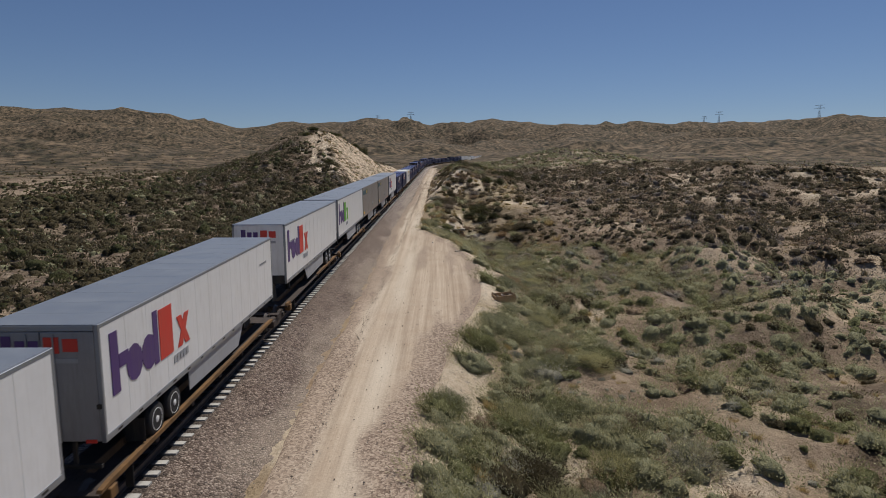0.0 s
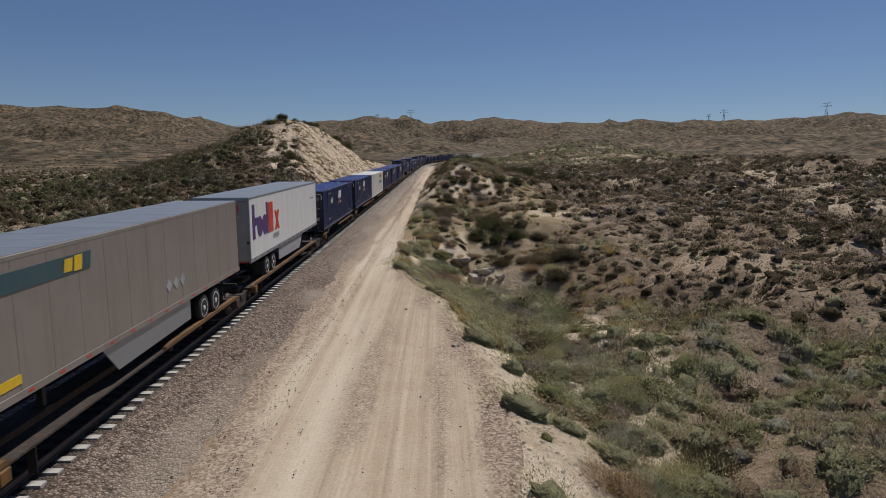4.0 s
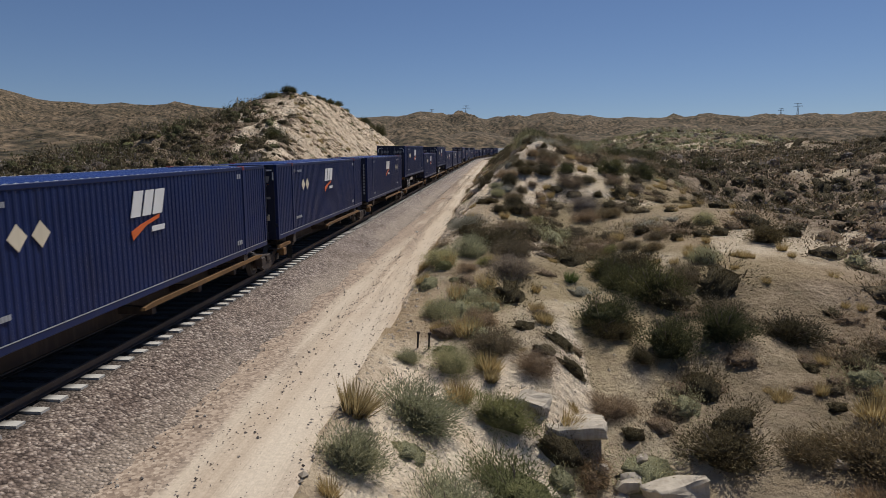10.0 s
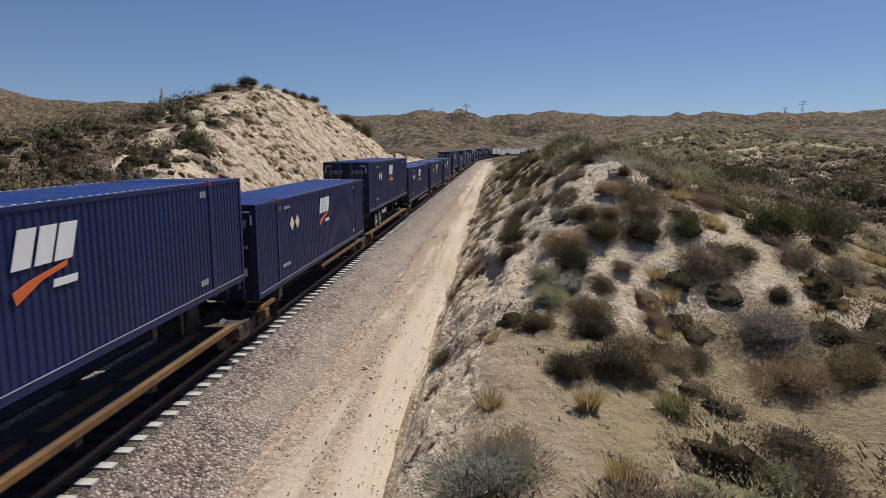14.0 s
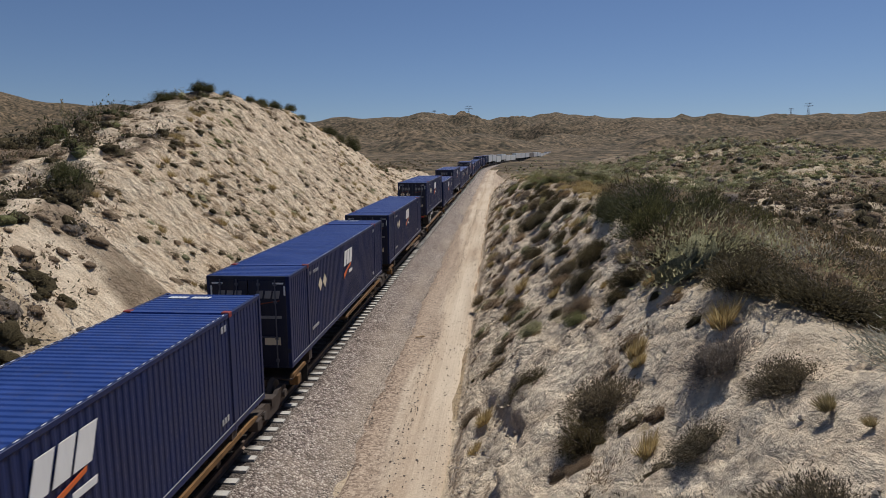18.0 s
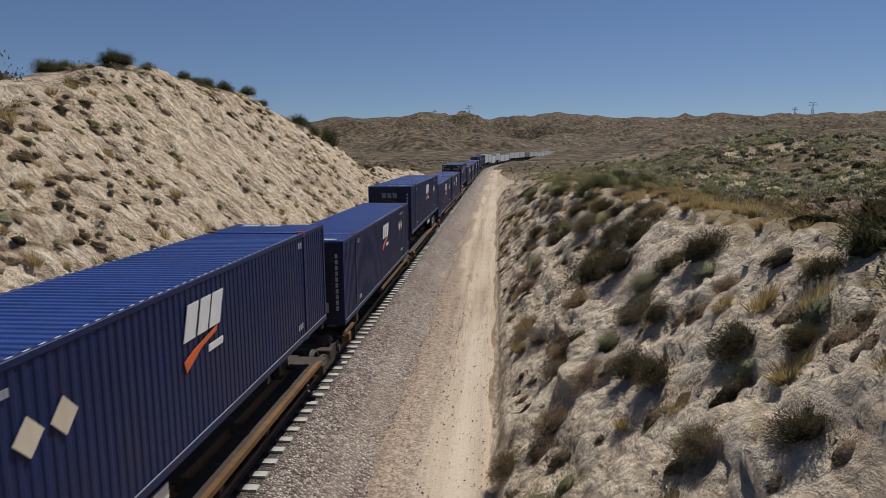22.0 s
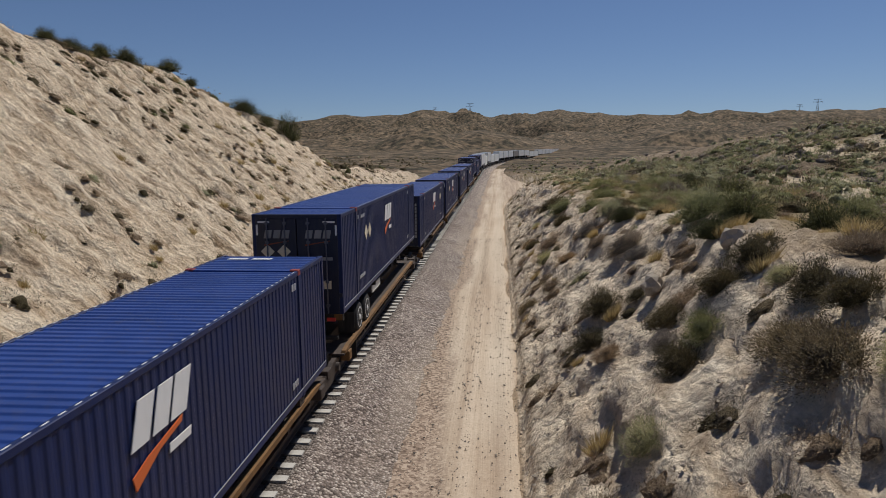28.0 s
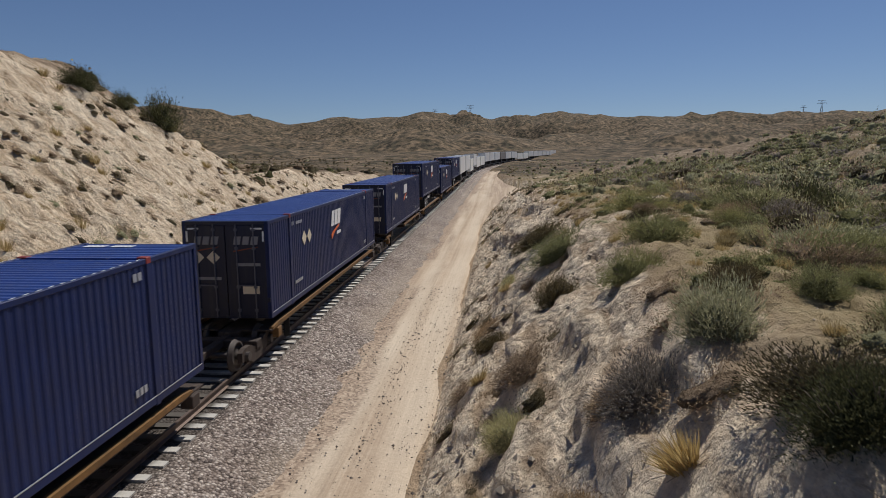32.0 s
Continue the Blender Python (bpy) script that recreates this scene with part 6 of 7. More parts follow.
def blades(n, kind, rng, clumps=26, fine=1.0, long_=0.2):
    """Leaf blades, one triangle each, of one plant of unit radius on z = 0: n x 3 x 3 corners."""
    if kind == "grass":
        a = rng.uniform(0, 2 * np.pi, n)
        r0 = rng.uniform(0, 0.35, n)
        base = np.stack([r0 * np.cos(a), r0 * np.sin(a), 0 * a], -1)
        lean = rng.uniform(0.1, 0.75, n)
        d = np.stack([np.cos(a) * lean, np.sin(a) * lean, np.ones(n)], -1)
        ln, wd = rng.uniform(0.5, 1.1, n), rng.uniform(0.012, 0.03, n)
    else:
        flat = {"round": 0.80, "low": 0.58, "tall": 1.1}[kind]
        th = rng.uniform(0, 2 * np.pi, clumps)
        ph = np.arccos(rng.uniform(0.0, 1.0, clumps))
        rad = rng.uniform(0.40, 1.0, clumps)
        c = np.stack([np.sin(ph) * np.cos(th) * rad, np.sin(ph) * np.sin(th) * rad, np.cos(ph) * rad * flat + 0.05], -1)
        base = c[rng.integers(0, clumps, n)] + rng.normal(0, 0.16, (n, 3))
        base[:, 2] = np.abs(base[:, 2]) * 0.95 + 0.01
        d = base * np.array([1, 1, 0.9]) + rng.normal(0, 0.42, (n, 3)) + np.array([0, 0, 0.5])
        ln, wd = rng.uniform(0.4, 1.0, n) * long_, rng.uniform(0.008, 0.016, n) * fine
    d /= np.linalg.norm(d, axis=1)[:, None]
    s = np.cross(d, rng.normal(0, 1, (n, 3)))
    s /= np.linalg.norm(s, axis=1)[:, None]
    ln, wd = ln[:, None], wd[:, None]
    return np.stack([base - s * wd, base + s * wd, base + d * ln], 1)


def core(rings, segs, kind, rng, shrink=1.0):
    """The dense heart of a bush: a lumpy dome of unit radius, as corners and triangles."""
    flat = {"round": 0.80, "low": 0.58, "tall": 1.1, "grass": 0.2}[kind]
    wide = 0.20 if kind == "grass" else 0.66
    pts = np.zeros((rings, segs, 3))
    lump = rng.uniform(0.58, 1.22, (rings, segs))
    for i in range(rings):
        ph = (i / rings) * np.pi / 2
        th = np.arange(segs) * 2 * np.pi / segs + i * 0.4
        r = wide * np.cos(ph) * lump[i] * (0.84 if i == 0 else 1.0)
        pts[i] = np.stack([r * np.cos(th), r * np.sin(th), np.full(segs, flat * np.sin(ph)) * lump[i] * 0.70], -1)
    V = np.concatenate([pts.reshape(-1, 3), [[0, 0, flat * 0.70]]]) * shrink
    F = []
    for i in range(rings):
        for j in range(segs):
            a, b = i * segs + j, i * segs + (j + 1) % segs
            if i == rings - 1:
                F.append((a, b, rings * segs))
            else:
                F += [(a, b, b + segs), (a, b + segs, a + segs)]
    return V, np.array(F)


def grown(parts_):
    """Joins (blades or (corners, triangles), material, smooth) into one plant."""
    V, F, M, S, n = [], [], [], [], 0
    for q, m, sm in parts_:
        v, f = q if isinstance(q, tuple) else (q.reshape(-1, 3), np.arange(len(q) * 3).reshape(-1, 3))
        V.append(v)
        F.append(f + n)
        M.append(np.full(len(f), m, np.int32))
        S.append(np.full(len(f), sm, bool))
        n += len(v)
    return np.concatenate(V), np.concatenate(F), np.concatenate(M), np.concatenate(S)


def leaf_mesh(name, plant, mats):
    V, F, M, S = plant
    me = bpy.data.meshes.new(name)
    me.vertices.add(len(V))
    me.vertices.foreach_set("co", np.ascontiguousarray(V, dtype=np.float32).reshape(-1))
    me.loops.add(len(F) * 3)
    me.loops.foreach_set("vertex_index", np.ascontiguousarray(F, dtype=np.int32).reshape(-1))
    me.polygons.add(len(F))
    me.polygons.foreach_set("loop_start", np.arange(len(F)) * 3)
    me.polygons.foreach_set("material_index", M)
    me.polygons.foreach_set("use_smooth", S)
    me.update(calc_edges=True)
    for m in mats:
        me.materials.append(m)
    return me


def stems_mesh(rng, kind, n=14):
    bm = bmesh.new()
    flat = {"round": 0.78, "low": 0.55, "tall": 1.15, "grass": 0.3}[kind]
    for i in range(n):
        a, r = rng.uniform(0, 2 * math.pi), rng.uniform(0.3, 0.85)
        tip = Vector((math.cos(a) * r, math.sin(a) * r, flat * math.sqrt(max(0.05, 1 - r * r)) * 0.95))
        strut(bm, (0.06 * math.cos(a), 0.06 * math.sin(a), -0.12), tip * 0.5 + Vector((0, 0, -0.03)), 0.028)
        strut(bm, tip * 0.5 + Vector((0, 0, -0.03)), tip, 0.015)
    me = bpy.data.meshes.new("branchwork")
    bm.to_mesh(me)
    bm.free()
    me.materials.append(TWIG)
    return me


# kinds: shape, label
KINDS = {
    "sage": ("round", "grey-green sagebrush with fine upright leaves on sandy soil"),
    "green": ("round", "bushy green shrub growing on sandy soil"),
    "dark": ("round", "dark olive desert shrub on sandy soil"),
    "brown": ("low", "dry brown low shrub with bare twigs"),
    "flower": ("low", "dry brown shrub dotted with small cream flowers"),
    "grass": ("grass", "tuft of dry straw-coloured grass"),
    "juniper": ("tall", "dense dark green bush on the slope"),
    "pale": ("low", "pale grey dry shrub with bare twigs"),
    "grey": ("round", "grey twiggy shrub, half dry, on sandy soil"),
    "yucca": ("grass", "spiky green yucca with stiff narrow leaves"),
}
MESHES = {}
for k, (shape, lab) in KINDS.items():
    for v in range(4):
        n = {"grass": 360, "yucca": 260}.get(k, 6500)
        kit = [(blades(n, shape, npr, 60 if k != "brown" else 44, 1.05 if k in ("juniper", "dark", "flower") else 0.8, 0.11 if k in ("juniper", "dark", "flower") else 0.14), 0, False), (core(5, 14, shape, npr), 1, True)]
        if k == "flower":
            f = blades(260, shape, npr, 46, 2.0)
            c = f.mean(1, keepdims=True)
            kit.append((c + (f - c) * 0.30 + np.array([0, 0, 0.06]), 2, False))
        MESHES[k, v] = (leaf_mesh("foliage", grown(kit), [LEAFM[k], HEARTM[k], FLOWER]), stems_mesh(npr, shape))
SOFT = {}
MAT_OF = {k: list(PLANT_TONES).index(k) for k in KINDS}
for k in KINDS:
    for v in range(4):
        for n, fat, rg, sg in ((700, 1.15, 4, 10), (260, 1.5, 3, 9), (60, 3.0, 3, 7), (32, 3.6, 2, 6), (10, 5.8, 2, 5)):
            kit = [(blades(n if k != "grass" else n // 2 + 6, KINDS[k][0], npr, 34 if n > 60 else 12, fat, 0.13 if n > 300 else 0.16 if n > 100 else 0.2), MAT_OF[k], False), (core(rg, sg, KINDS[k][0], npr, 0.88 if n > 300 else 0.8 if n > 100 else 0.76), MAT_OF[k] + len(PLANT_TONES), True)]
            if k == "flower" and n > 100:
                f = blades(n // 5, KINDS[k][0], npr, 34, 2.4)
                c = f.mean(1, keepdims=True)
                kit.append((c + (f - c) * 0.35 + np.array([0, 0, 0.05]), 2 * len(PLANT_TONES), False))
            SOFT[k, v, n] = grown(kit)


def choose(x, y, u, sl, nz, bare, right_edge, rng):
    """Which plant grows at a place, and how large: None where nothing does."""
    if -6.2 < u < right_edge + 0.3:
        return None
    r = rng.random()
    if u > 0:
        if (1.6 < x < 6.5 and 75.5 < y < 84 and rng.random() < 0.7) or (2.6 < x < 8.2 and 80.5 < y < 90.5 and r < 0.9):
            return None
        if 2 < x < 5.5 and 118 < y < 128 and r < 0.88:
            return None
        if 25 < y < 62 and u < right_edge + 2.0 + 1.2 * (42 < y < 55) and rng.random() < 0.85:
            return None
        if 66 < y < 92 and 8.5 < x < 26 and bare < 0.3 and rng.random() < 0.8:
            return ("dark" if r < 0.36 else "flower" if r < 0.60 else "brown" if r < 0.84 else "sage" if r < 0.92 else "grass"), rng.uniform(0.45, 0.95)
        if 90.5 < y < 104 and 10 < u < 18 and rng.random() < 0.6:
            return None
        if 78 < y < 98 and 10 < u < 30:
            k = "brown" if r < 0.4 else "grass" if r < 0.6 else "dark" if r < 0.8 else "flower" if r < 0.92 else "sage"
            return (k, rng.uniform(0.35, 0.95) * (0.5 if k == "grass" else 1)) if bare < 0.22 or rng.random() < 0.5 else None
        if y < 82 - 0.95 * max(0, u - 12) ** 0.9 + 8 * nz:
            if 46 < y < 80 and u > right_edge + 2.0 and r > 0.12:
                k = "sage" if r < 0.46 else "green" if r < 0.62 else "grey" if r < 0.72 else "brown" if r < 0.84 else "pale" if r < 0.92 else "dark"
                return k, rng.uniform(0.55, 1.15)
            if 56 < y < 96 and u < right_edge + 4.5 and rng.random() < 0.55:
                return None
            if bare > 0.30 or (u > 14 and y < 32 and bare > 0.10):
                return (("grass", rng.uniform(0.15, 0.35)) if r < 0.3 else ("pale" if r < 0.45 else "green", rng.uniform(0.2, 0.4)) if r < 0.6 else None)
            if u > 24 and r > 0.55:
                return ("dark" if r < 0.8 else "green"), rng.uniform(0.5, 1.0)
            if 52 < y < 82 and r > 0.5:
                return ("pale" if r < 0.66 else "grass" if r < 0.8 else "brown" if r < 0.92 else "green"), rng.uniform(0.35, 0.7)
            k = "sage" if r < 0.60 else "green" if r < 0.80 else "brown" if r < 0.87 else "grass" if r < 0.91 else "pale" if r < 0.95 else "dark"
            return k, rng.uniform(0.6, 1.25) * (0.45 if k == "grass" else 1)
        if sl > 0.6 and u < right_edge + 7 and y > 100:
            if r < 0.22 or bare > 0.12:
                return None
            k = "brown" if r < 0.56 else "flower" if r < 0.72 else "grass" if r < 0.84 else "dark" if r < 0.92 else "sage"
            return k, rng.uniform(0.18, 0.52)
        if u < right_edge + 3.2 and y < 104:
            if 60 < y < 96 and rng.random() < 0.5:
                return None
            k = "sage" if r < 0.44 else "green" if r < 0.58 else "grass" if r < 0.86 else "brown"
            return k, rng.uniform(0.4, 0.8)
        if 124 <= y < 150 and 11 < u < 30 and rng.random() < 0.25:
            return None
        if 111 < y < 124 and 11 < u < 24:
            return (("grass", rng.uniform(0.25, 0.45)) if r < 0.28 else ("brown", rng.uniform(0.4, 0.85)) if r < 0.45 else ("dark", rng.uniform(0.5, 1.0)) if r < 0.62 else ("flower", rng.uniform(0.45, 0.9)) if r < 0.76 else None) if bare < 0.2 else None
        if 150 < y < 186 and 10.5 < u < 26:
            return (("grass", rng.uniform(0.25, 0.5)) if r < 0.5 else ("brown", rng.uniform(0.3, 0.6)) if r < 0.6 else ("dark", rng.uniform(0.4, 0.9)) if r < 0.68 else None)
        if y > 186 and u > 15 and bare < 0.26:
            k = "green" if r < 0.24 else "sage" if r < 0.50 else "dark" if r < 0.60 else "grey" if r < 0.70 else "brown" if r < 0.80 else "grass"
            return k, rng.uniform(0.55, 1.2) * (0.55 if k == "grass" else 1)
        if y > 182 and nz > -0.25:
            small = 0.62 if x < 11 and y < 214 else 1.0
            if bare > (0.12 if u < 18 else 0.34):
                return ("grass", rng.uniform(0.2, 0.4))
            k = "green" if r < 0.30 else "grass" if r < (0.56 if u < 18 else 0.42) else "sage" if r < 0.66 else "brown" if r < 0.84 else "dark"
            return k, rng.uniform(0.4, 0.85) * small * (0.6 if k == "grass" else 1)
        if bare > (0.02 if u < 22 and 98 < y < 120 else 0.34 if u < 34 and y >= 120 else 0.16 if u < 22 else 0.28 if y < 98 else 0.14) or (y > 165 and u > 20 and bare > 0.2):
            return ("grass", rng.uniform(0.25, 0.45)) if r < 0.3 else None
        if u > 24 and r > 0.72:
            return ("dark" if r < 0.92 else "brown"), rng.uniform(0.5, 1.25)
        k = "dark" if r < 0.34 else "grey" if r < 0.39 else "brown" if r < 0.60 else "flower" if r < 0.78 else "grass" if r < 0.86 else "pale" if r < 0.90 else "sage"
        return k, rng.uniform(0.5, 1.35) * (1.0 if u < 26 else 1.2) * (0.5 if k == "grass" else 1)
    if 134 < y < 162 and (u < -17 or y < 150) and -36 < x < -16 and bare < 0.22 and r > 0.3:
        return ("dark" if r < 0.55 else "brown" if r < 0.78 else "green" if r < 0.86 else "grey"), rng.uniform(0.35, 1.05)
    if y > 165 and -25 < u < -16.5 and r > 0.45 and bare < 0.1:
        return ("dark" if r < 0.68 else "brown" if r < 0.9 else "green"), rng.uniform(0.3, 0.7)
    if y > 146 and u > -24 and sl > 0.35:
        if r < 0.30 or bare > 0.16:
            return None
        return ("brown" if r < 0.62 else "flower" if r < 0.80 else "grass" if r < 0.90 else "dark" if r < 0.96 else "sage"), rng.uniform(0.26, 0.62)
    if y > 168 and -30 < u and (bare > -0.02 or r < 0.3):
        return None
    if 126 < y < 178 and -62 < u:
        if bare > 0.10:
            return ("brown", rng.uniform(0.3, 0.6)) if r < 0.35 else None
        k = "dark" if r < 0.52 else "juniper" if r < 0.70 else "green" if r < 0.74 else "grey" if r < 0.82 else "brown"
        return k, rng.uniform(0.85, 1.6)
    if bare > (0.42 if y < 120 else 0.24):
        return None
    k = "dark" if r < 0.80 else "juniper" if r < 0.90 else "brown" if r < 0.96 else "sage"
    return k, rng.uniform(0.9, 1.8) * (0.65 if y > 130 else 1)


prng = random.Random(21)
cands = []
for _ in range(5200):
    cands.append((prng.uniform(-2.4, 9), prng.uniform(14, 250)))
for _ in range(7500):
    cands.append((prng.uniform(-1, 38), prng.uniform(14, 98)))
for _ in range(9500):
    cands.append((prng.uniform(24, 100), prng.uniform(14, 150)))
for _ in range(3400):
    cands.append((prng.uniform(-33, -15), prng.uniform(146, 265)))
for _ in range(420):
    cands.append((prng.uniform(-36, -17), prng.uniform(136, 174)))
for _ in range(2200):
    cands.append((prng.uniform(0, 22), prng.uniform(46, 80)))
for _ in range(14000):
    cands.append((prng.uniform(8, 80), prng.uniform(70, 265)))
for _ in range(2600):
    cands.append((prng.uniform(10, 52), prng.uniform(186, 265)))
for _ in range(3000):
    cands.append((prng.uniform(6, 40), prng.uniform(118, 182)))
for _ in range(2400):
    cands.append((prng.uniform(-58, -20), prng.uniform(126, 178)))
for _ in range(15000):
    cands.append((-15 - 90 * prng.random() ** 1.1, prng.uniform(22, 275)))
for _ in range(9000):
    a, r = prng.uniform(-0.78, 0.72), 90 + 460 * prng.random() ** 0.8
    cands.append((math.sin(a) * r, math.cos(a) * r))
for _ in range(5000):
    x, y = prng.uniform(-190, 190), prng.uniform(-70, 290)
    if y < 20 or x < -95 or x > 82:
        cands.append((x, y))
CX, CY = np.array([c[0] for c in cands]), np.array([c[1] for c in cands])
CZ = land(CX, CY)
CS = np.hypot(land(CX + 0.6, CY, False) - land(CX - 0.6, CY, False), land(CX, CY + 0.6, False) - land(CX, CY - 0.6, False)) / 1.2
CGX, CGY = (land(CX + 0.5, CY, False) - land(CX - 0.5, CY, False)), (land(CX, CY + 0.5, False) - land(CX, CY - 0.5, False))
CU = CX - track_x(CY)
CT = on_trail(CX, CY)
CN, CB, CR = fbm(CX / 9, CY / 9, 3, 55), fbm(CX / 4, CY / 4, 3, 57), road_edges(CY)[1]
NOTED = [("juniper", 4.3, 97.1, 1.15), ("juniper", 5.7, 100.9, 0.95), ("juniper", 6.0, 95.3, 1.0), ("juniper", 7.8, 95.9, 0.95), ("dark", 5.1, 94.6, 0.45), ("dark", 4.6, 96.3, 0.77), ("flower", 0.7, 93.9, 0.71), ("grey", 1.4, 100.5, 0.85), ("sage", -0.4, 92.6, 0.60), ("sage", 8.9, 101.5, 0.65)]
NOTED += [("brown", 1.9, 93.0, 0.6), ("brown", -0.3, 100.6, 0.48), ("flower", 7.8, 100.2, 0.71), ("flower", 8.2, 106.5, 0.60), ("dark", 12.7, 105.4, 0.89), ("sage", 11.1, 108.9, 0.66), ("flower", 5.2, 111.4, 0.63), ("yucca", 3.7, 100.9, 0.6), ("flower", 0.8, 130.0, 0.60), ("flower", 2.1, 123.9, 0.47)]
NOTED += [("dark", -0.4, 133.9, 0.53), ("grey", 1.1, 125.0, 0.31), ("grey", 2.5, 128.2, 0.48), ("flower", 2.9, 126.5, 0.42), ("juniper", 5.9, 128.0, 0.92), ("juniper", 4.2, 141.3, 1.38), ("dark", 4.7, 129.2, 0.86), ("dark", 3.8, 130.5, 0.72), ("brown", 3.3, 122.4, 0.48)]
NOTED += [("dark", 4.2, 124.1, 0.30), ("dark", 0.3, 125.5, 0.52), ("dark", 8.0, 135.8, 0.95), ("grass", 2.9, 125.3, 0.18), ("grass", 3.1, 124.7, 0.12), ("brown", 0.3, 128.4, 0.25), ("dark", 1.3, 152.2, 0.32), ("dark", 1.9, 148.7, 0.45), ("dark", 0.5, 150.9, 0.43), ("dark", 1.0, 159.4, 0.93)]
NOTED += [("dark", 2.5, 160.0, 0.72), ("dark", 2.7, 153.7, 0.51), ("dark", 2.3, 147.3, 0.26), ("dark", 1.6, 145.5, 0.29), ("dark", 3.3, 148.9, 0.34), ("juniper", 3.6, 145.9, 0.86), ("juniper", 4.0, 148.7, 0.61), ("dark", 2.4, 141.6, 0.48), ("flower", 1.4, 142.2, 0.45), ("brown", -1.1, 151.6, 0.41)]
NOTED += [("brown", -0.7, 154.4, 0.35), ("grass", 0.0, 149.2, 0.22), ("dark", 2.1, 140.8, 0.50), ("brown", -1.5, 147.9, 0.39), ("juniper", 3.6, 144.3, 0.75), ("dark", 0.0, 177.1, 0.54), ("dark", -0.5, 175.5, 0.40), ("dark", 1.7, 171.9, 0.47), ("green", 1.1, 171.0, 0.37), ("grey", 0.5, 171.5, 0.34)]
NOTED += [("dark", 0.5, 170.6, 0.44), ("flower", 1.7, 168.3, 0.49), ("flower", 1.7, 167.1, 0.52), ("sage", -0.5, 168.7, 0.40), ("dark", 2.6, 169.5, 0.43), ("dark", 2.1, 185.4, 0.46), ("green", 3.2, 178.6, 0.68), ("green", 3.7, 176.4, 0.55), ("green", 14.6, 191.7, 1.42), ("grey", 1.4, 181.1, 0.51)]
NOTED += [("dark", 0.6, 204.6, 1.02), ("dark", 2.5, 172.2, 0.52), ("brown", -0.4, 173.7, 0.30), ("dark", 2.6, 168.3, 0.39), ("brown", 3.7, 170.1, 0.40), ("sage", 2.0, 188.0, 0.60), ("juniper", 1.9, 184.6, 0.45), ("brown", -0.4, 192.2, 0.53), ("grey", 1.0, 187.9, 0.48), ("dark", -1.1, 196.4, 0.41)]
NOTED += [("brown", 0.6, 188.1, 0.27), ("green", 1.0, 200.4, 0.81), ("dark", 2.7, 189.7, 0.35), ("juniper", 2.1, 184.6, 0.40), ("sage", -1.0, 89.8, 1.15), ("sage", -1.9, 86.7, 0.73), ("sage", -1.6, 82.6, 0.77), ("sage", -1.5, 80.7, 0.52), ("green", 0.9, 90.9, 0.75), ("sage", -0.0, 86.6, 1.06)]
NOTED += [("green", 1.2, 88.6, 1.25), ("dark", 6.2, 90.7, 0.95), ("flower", 7.9, 90.4, 0.72), ("flower", 9.2, 89.8, 1.29), ("dark", 10.4, 89.8, 1.12), ("dark", 11.8, 89.9, 1.29), ("sage", 10.1, 87.7, 0.94)]
NOTED += [("dark", 10.4, 86.5, 1.09), ("brown", 8.4, 88.3, 0.73), ("brown", 0.3, 95.6, 0.6), ("brown", 3.9, 92.7, 0.71), ("flower", 8.4, 97.7, 1.08), ("dark", 10.0, 96.4, 1.03)]
NOTED += [("sage", 4.3, 40.3, 0.75), ("sage", 2.6, 37.2, 0.42), ("sage", 5.6, 39.0, 0.70), ("green", 4.0, 203.5, 1.20), ("green", 11.5, 205.0, 1.40), ("flower", 7.5, 104.3, 0.55), ("flower", 5.0, 110.3, 0.60), ("dark", 3.0, 190.5, 0.38), ("dark", 3.2, 105.0, 0.45), ("brown", 2.6, 113.0, 0.50), ("green", 3.0, 111.8, 0.45), ("flower", 5.3, 108.2, 0.60)]
NOTED += [("green", 6.1, 106.0, 0.42), ("flower", 6.8, 105.5, 0.50), ("flower", 4.4, 107.5, 0.45), ("sage", -0.3, 104.5, 0.55), ("dark", 1.8, 114.7, 0.60), ("sage", 0.9, 116.0, 0.50), ("dark", 1.0, 112.5, 0.50), ("dark", 1.7, 139.2, 0.52), ("sage", -0.1, 139.0, 0.34), ("brown", 1.2, 136.6, 0.40), ("brown", 1.2, 143.0, 0.30), ("dark", 1.5, 157.6, 0.54)]
NOTED += [("dark", 0.8, 172.7, 0.42), ("brown", -1.0, 186.6, 0.30), ("brown", -1.2, 198.8, 0.40), ("sage", -0.7, 190.2, 0.40), ("green", 1.8, 193.0, 0.50), ("green", 3.0, 196.0, 0.60), ("dark", 0.6, 195.5, 0.50), ("brown", 0.9, 184.2, 0.35), ("sage", 6.0, 195.5, 0.60), ("green", 7.5, 189.5, 0.55), ("grass", -1.4, 159.7, 0.55), ("grey", -1.0, 157.7, 0.40)]
NOTED += [("grass", -1.6, 158.0, 0.35), ("brown", -0.6, 155.5, 0.35), ("brown", -1.1, 165.7, 0.35), ("brown", 1.3, 173.1, 0.40), ("dark", 2.6, 165.1, 0.38), ("dark", 2.9, 161.7, 0.44), ("grey", 1.4, 178.9, 0.40), ("brown", -1.0, 184.2, 0.30), ("grass", 2.6, 91.3, 0.50)]
NOTED += [("dark", 1.5, 161.9, 0.45), ("dark", 2.0, 162.3, 0.48), ("flower", 1.1, 153.6, 0.46), ("dark", 2.2, 154.8, 0.36), ("dark", 2.5, 135.8, 0.46), ("dark", 2.0, 135.1, 0.30), ("grass", 2.7, 137.3, 0.40), ("grass", 3.2, 137.1, 0.36), ("green", 1.0, 135.7, 0.28), ("dark", 0.7, 138.3, 0.22), ("dark", 0.7, 149.7, 0.34), ("brown", 1.1, 141.3, 0.36)]
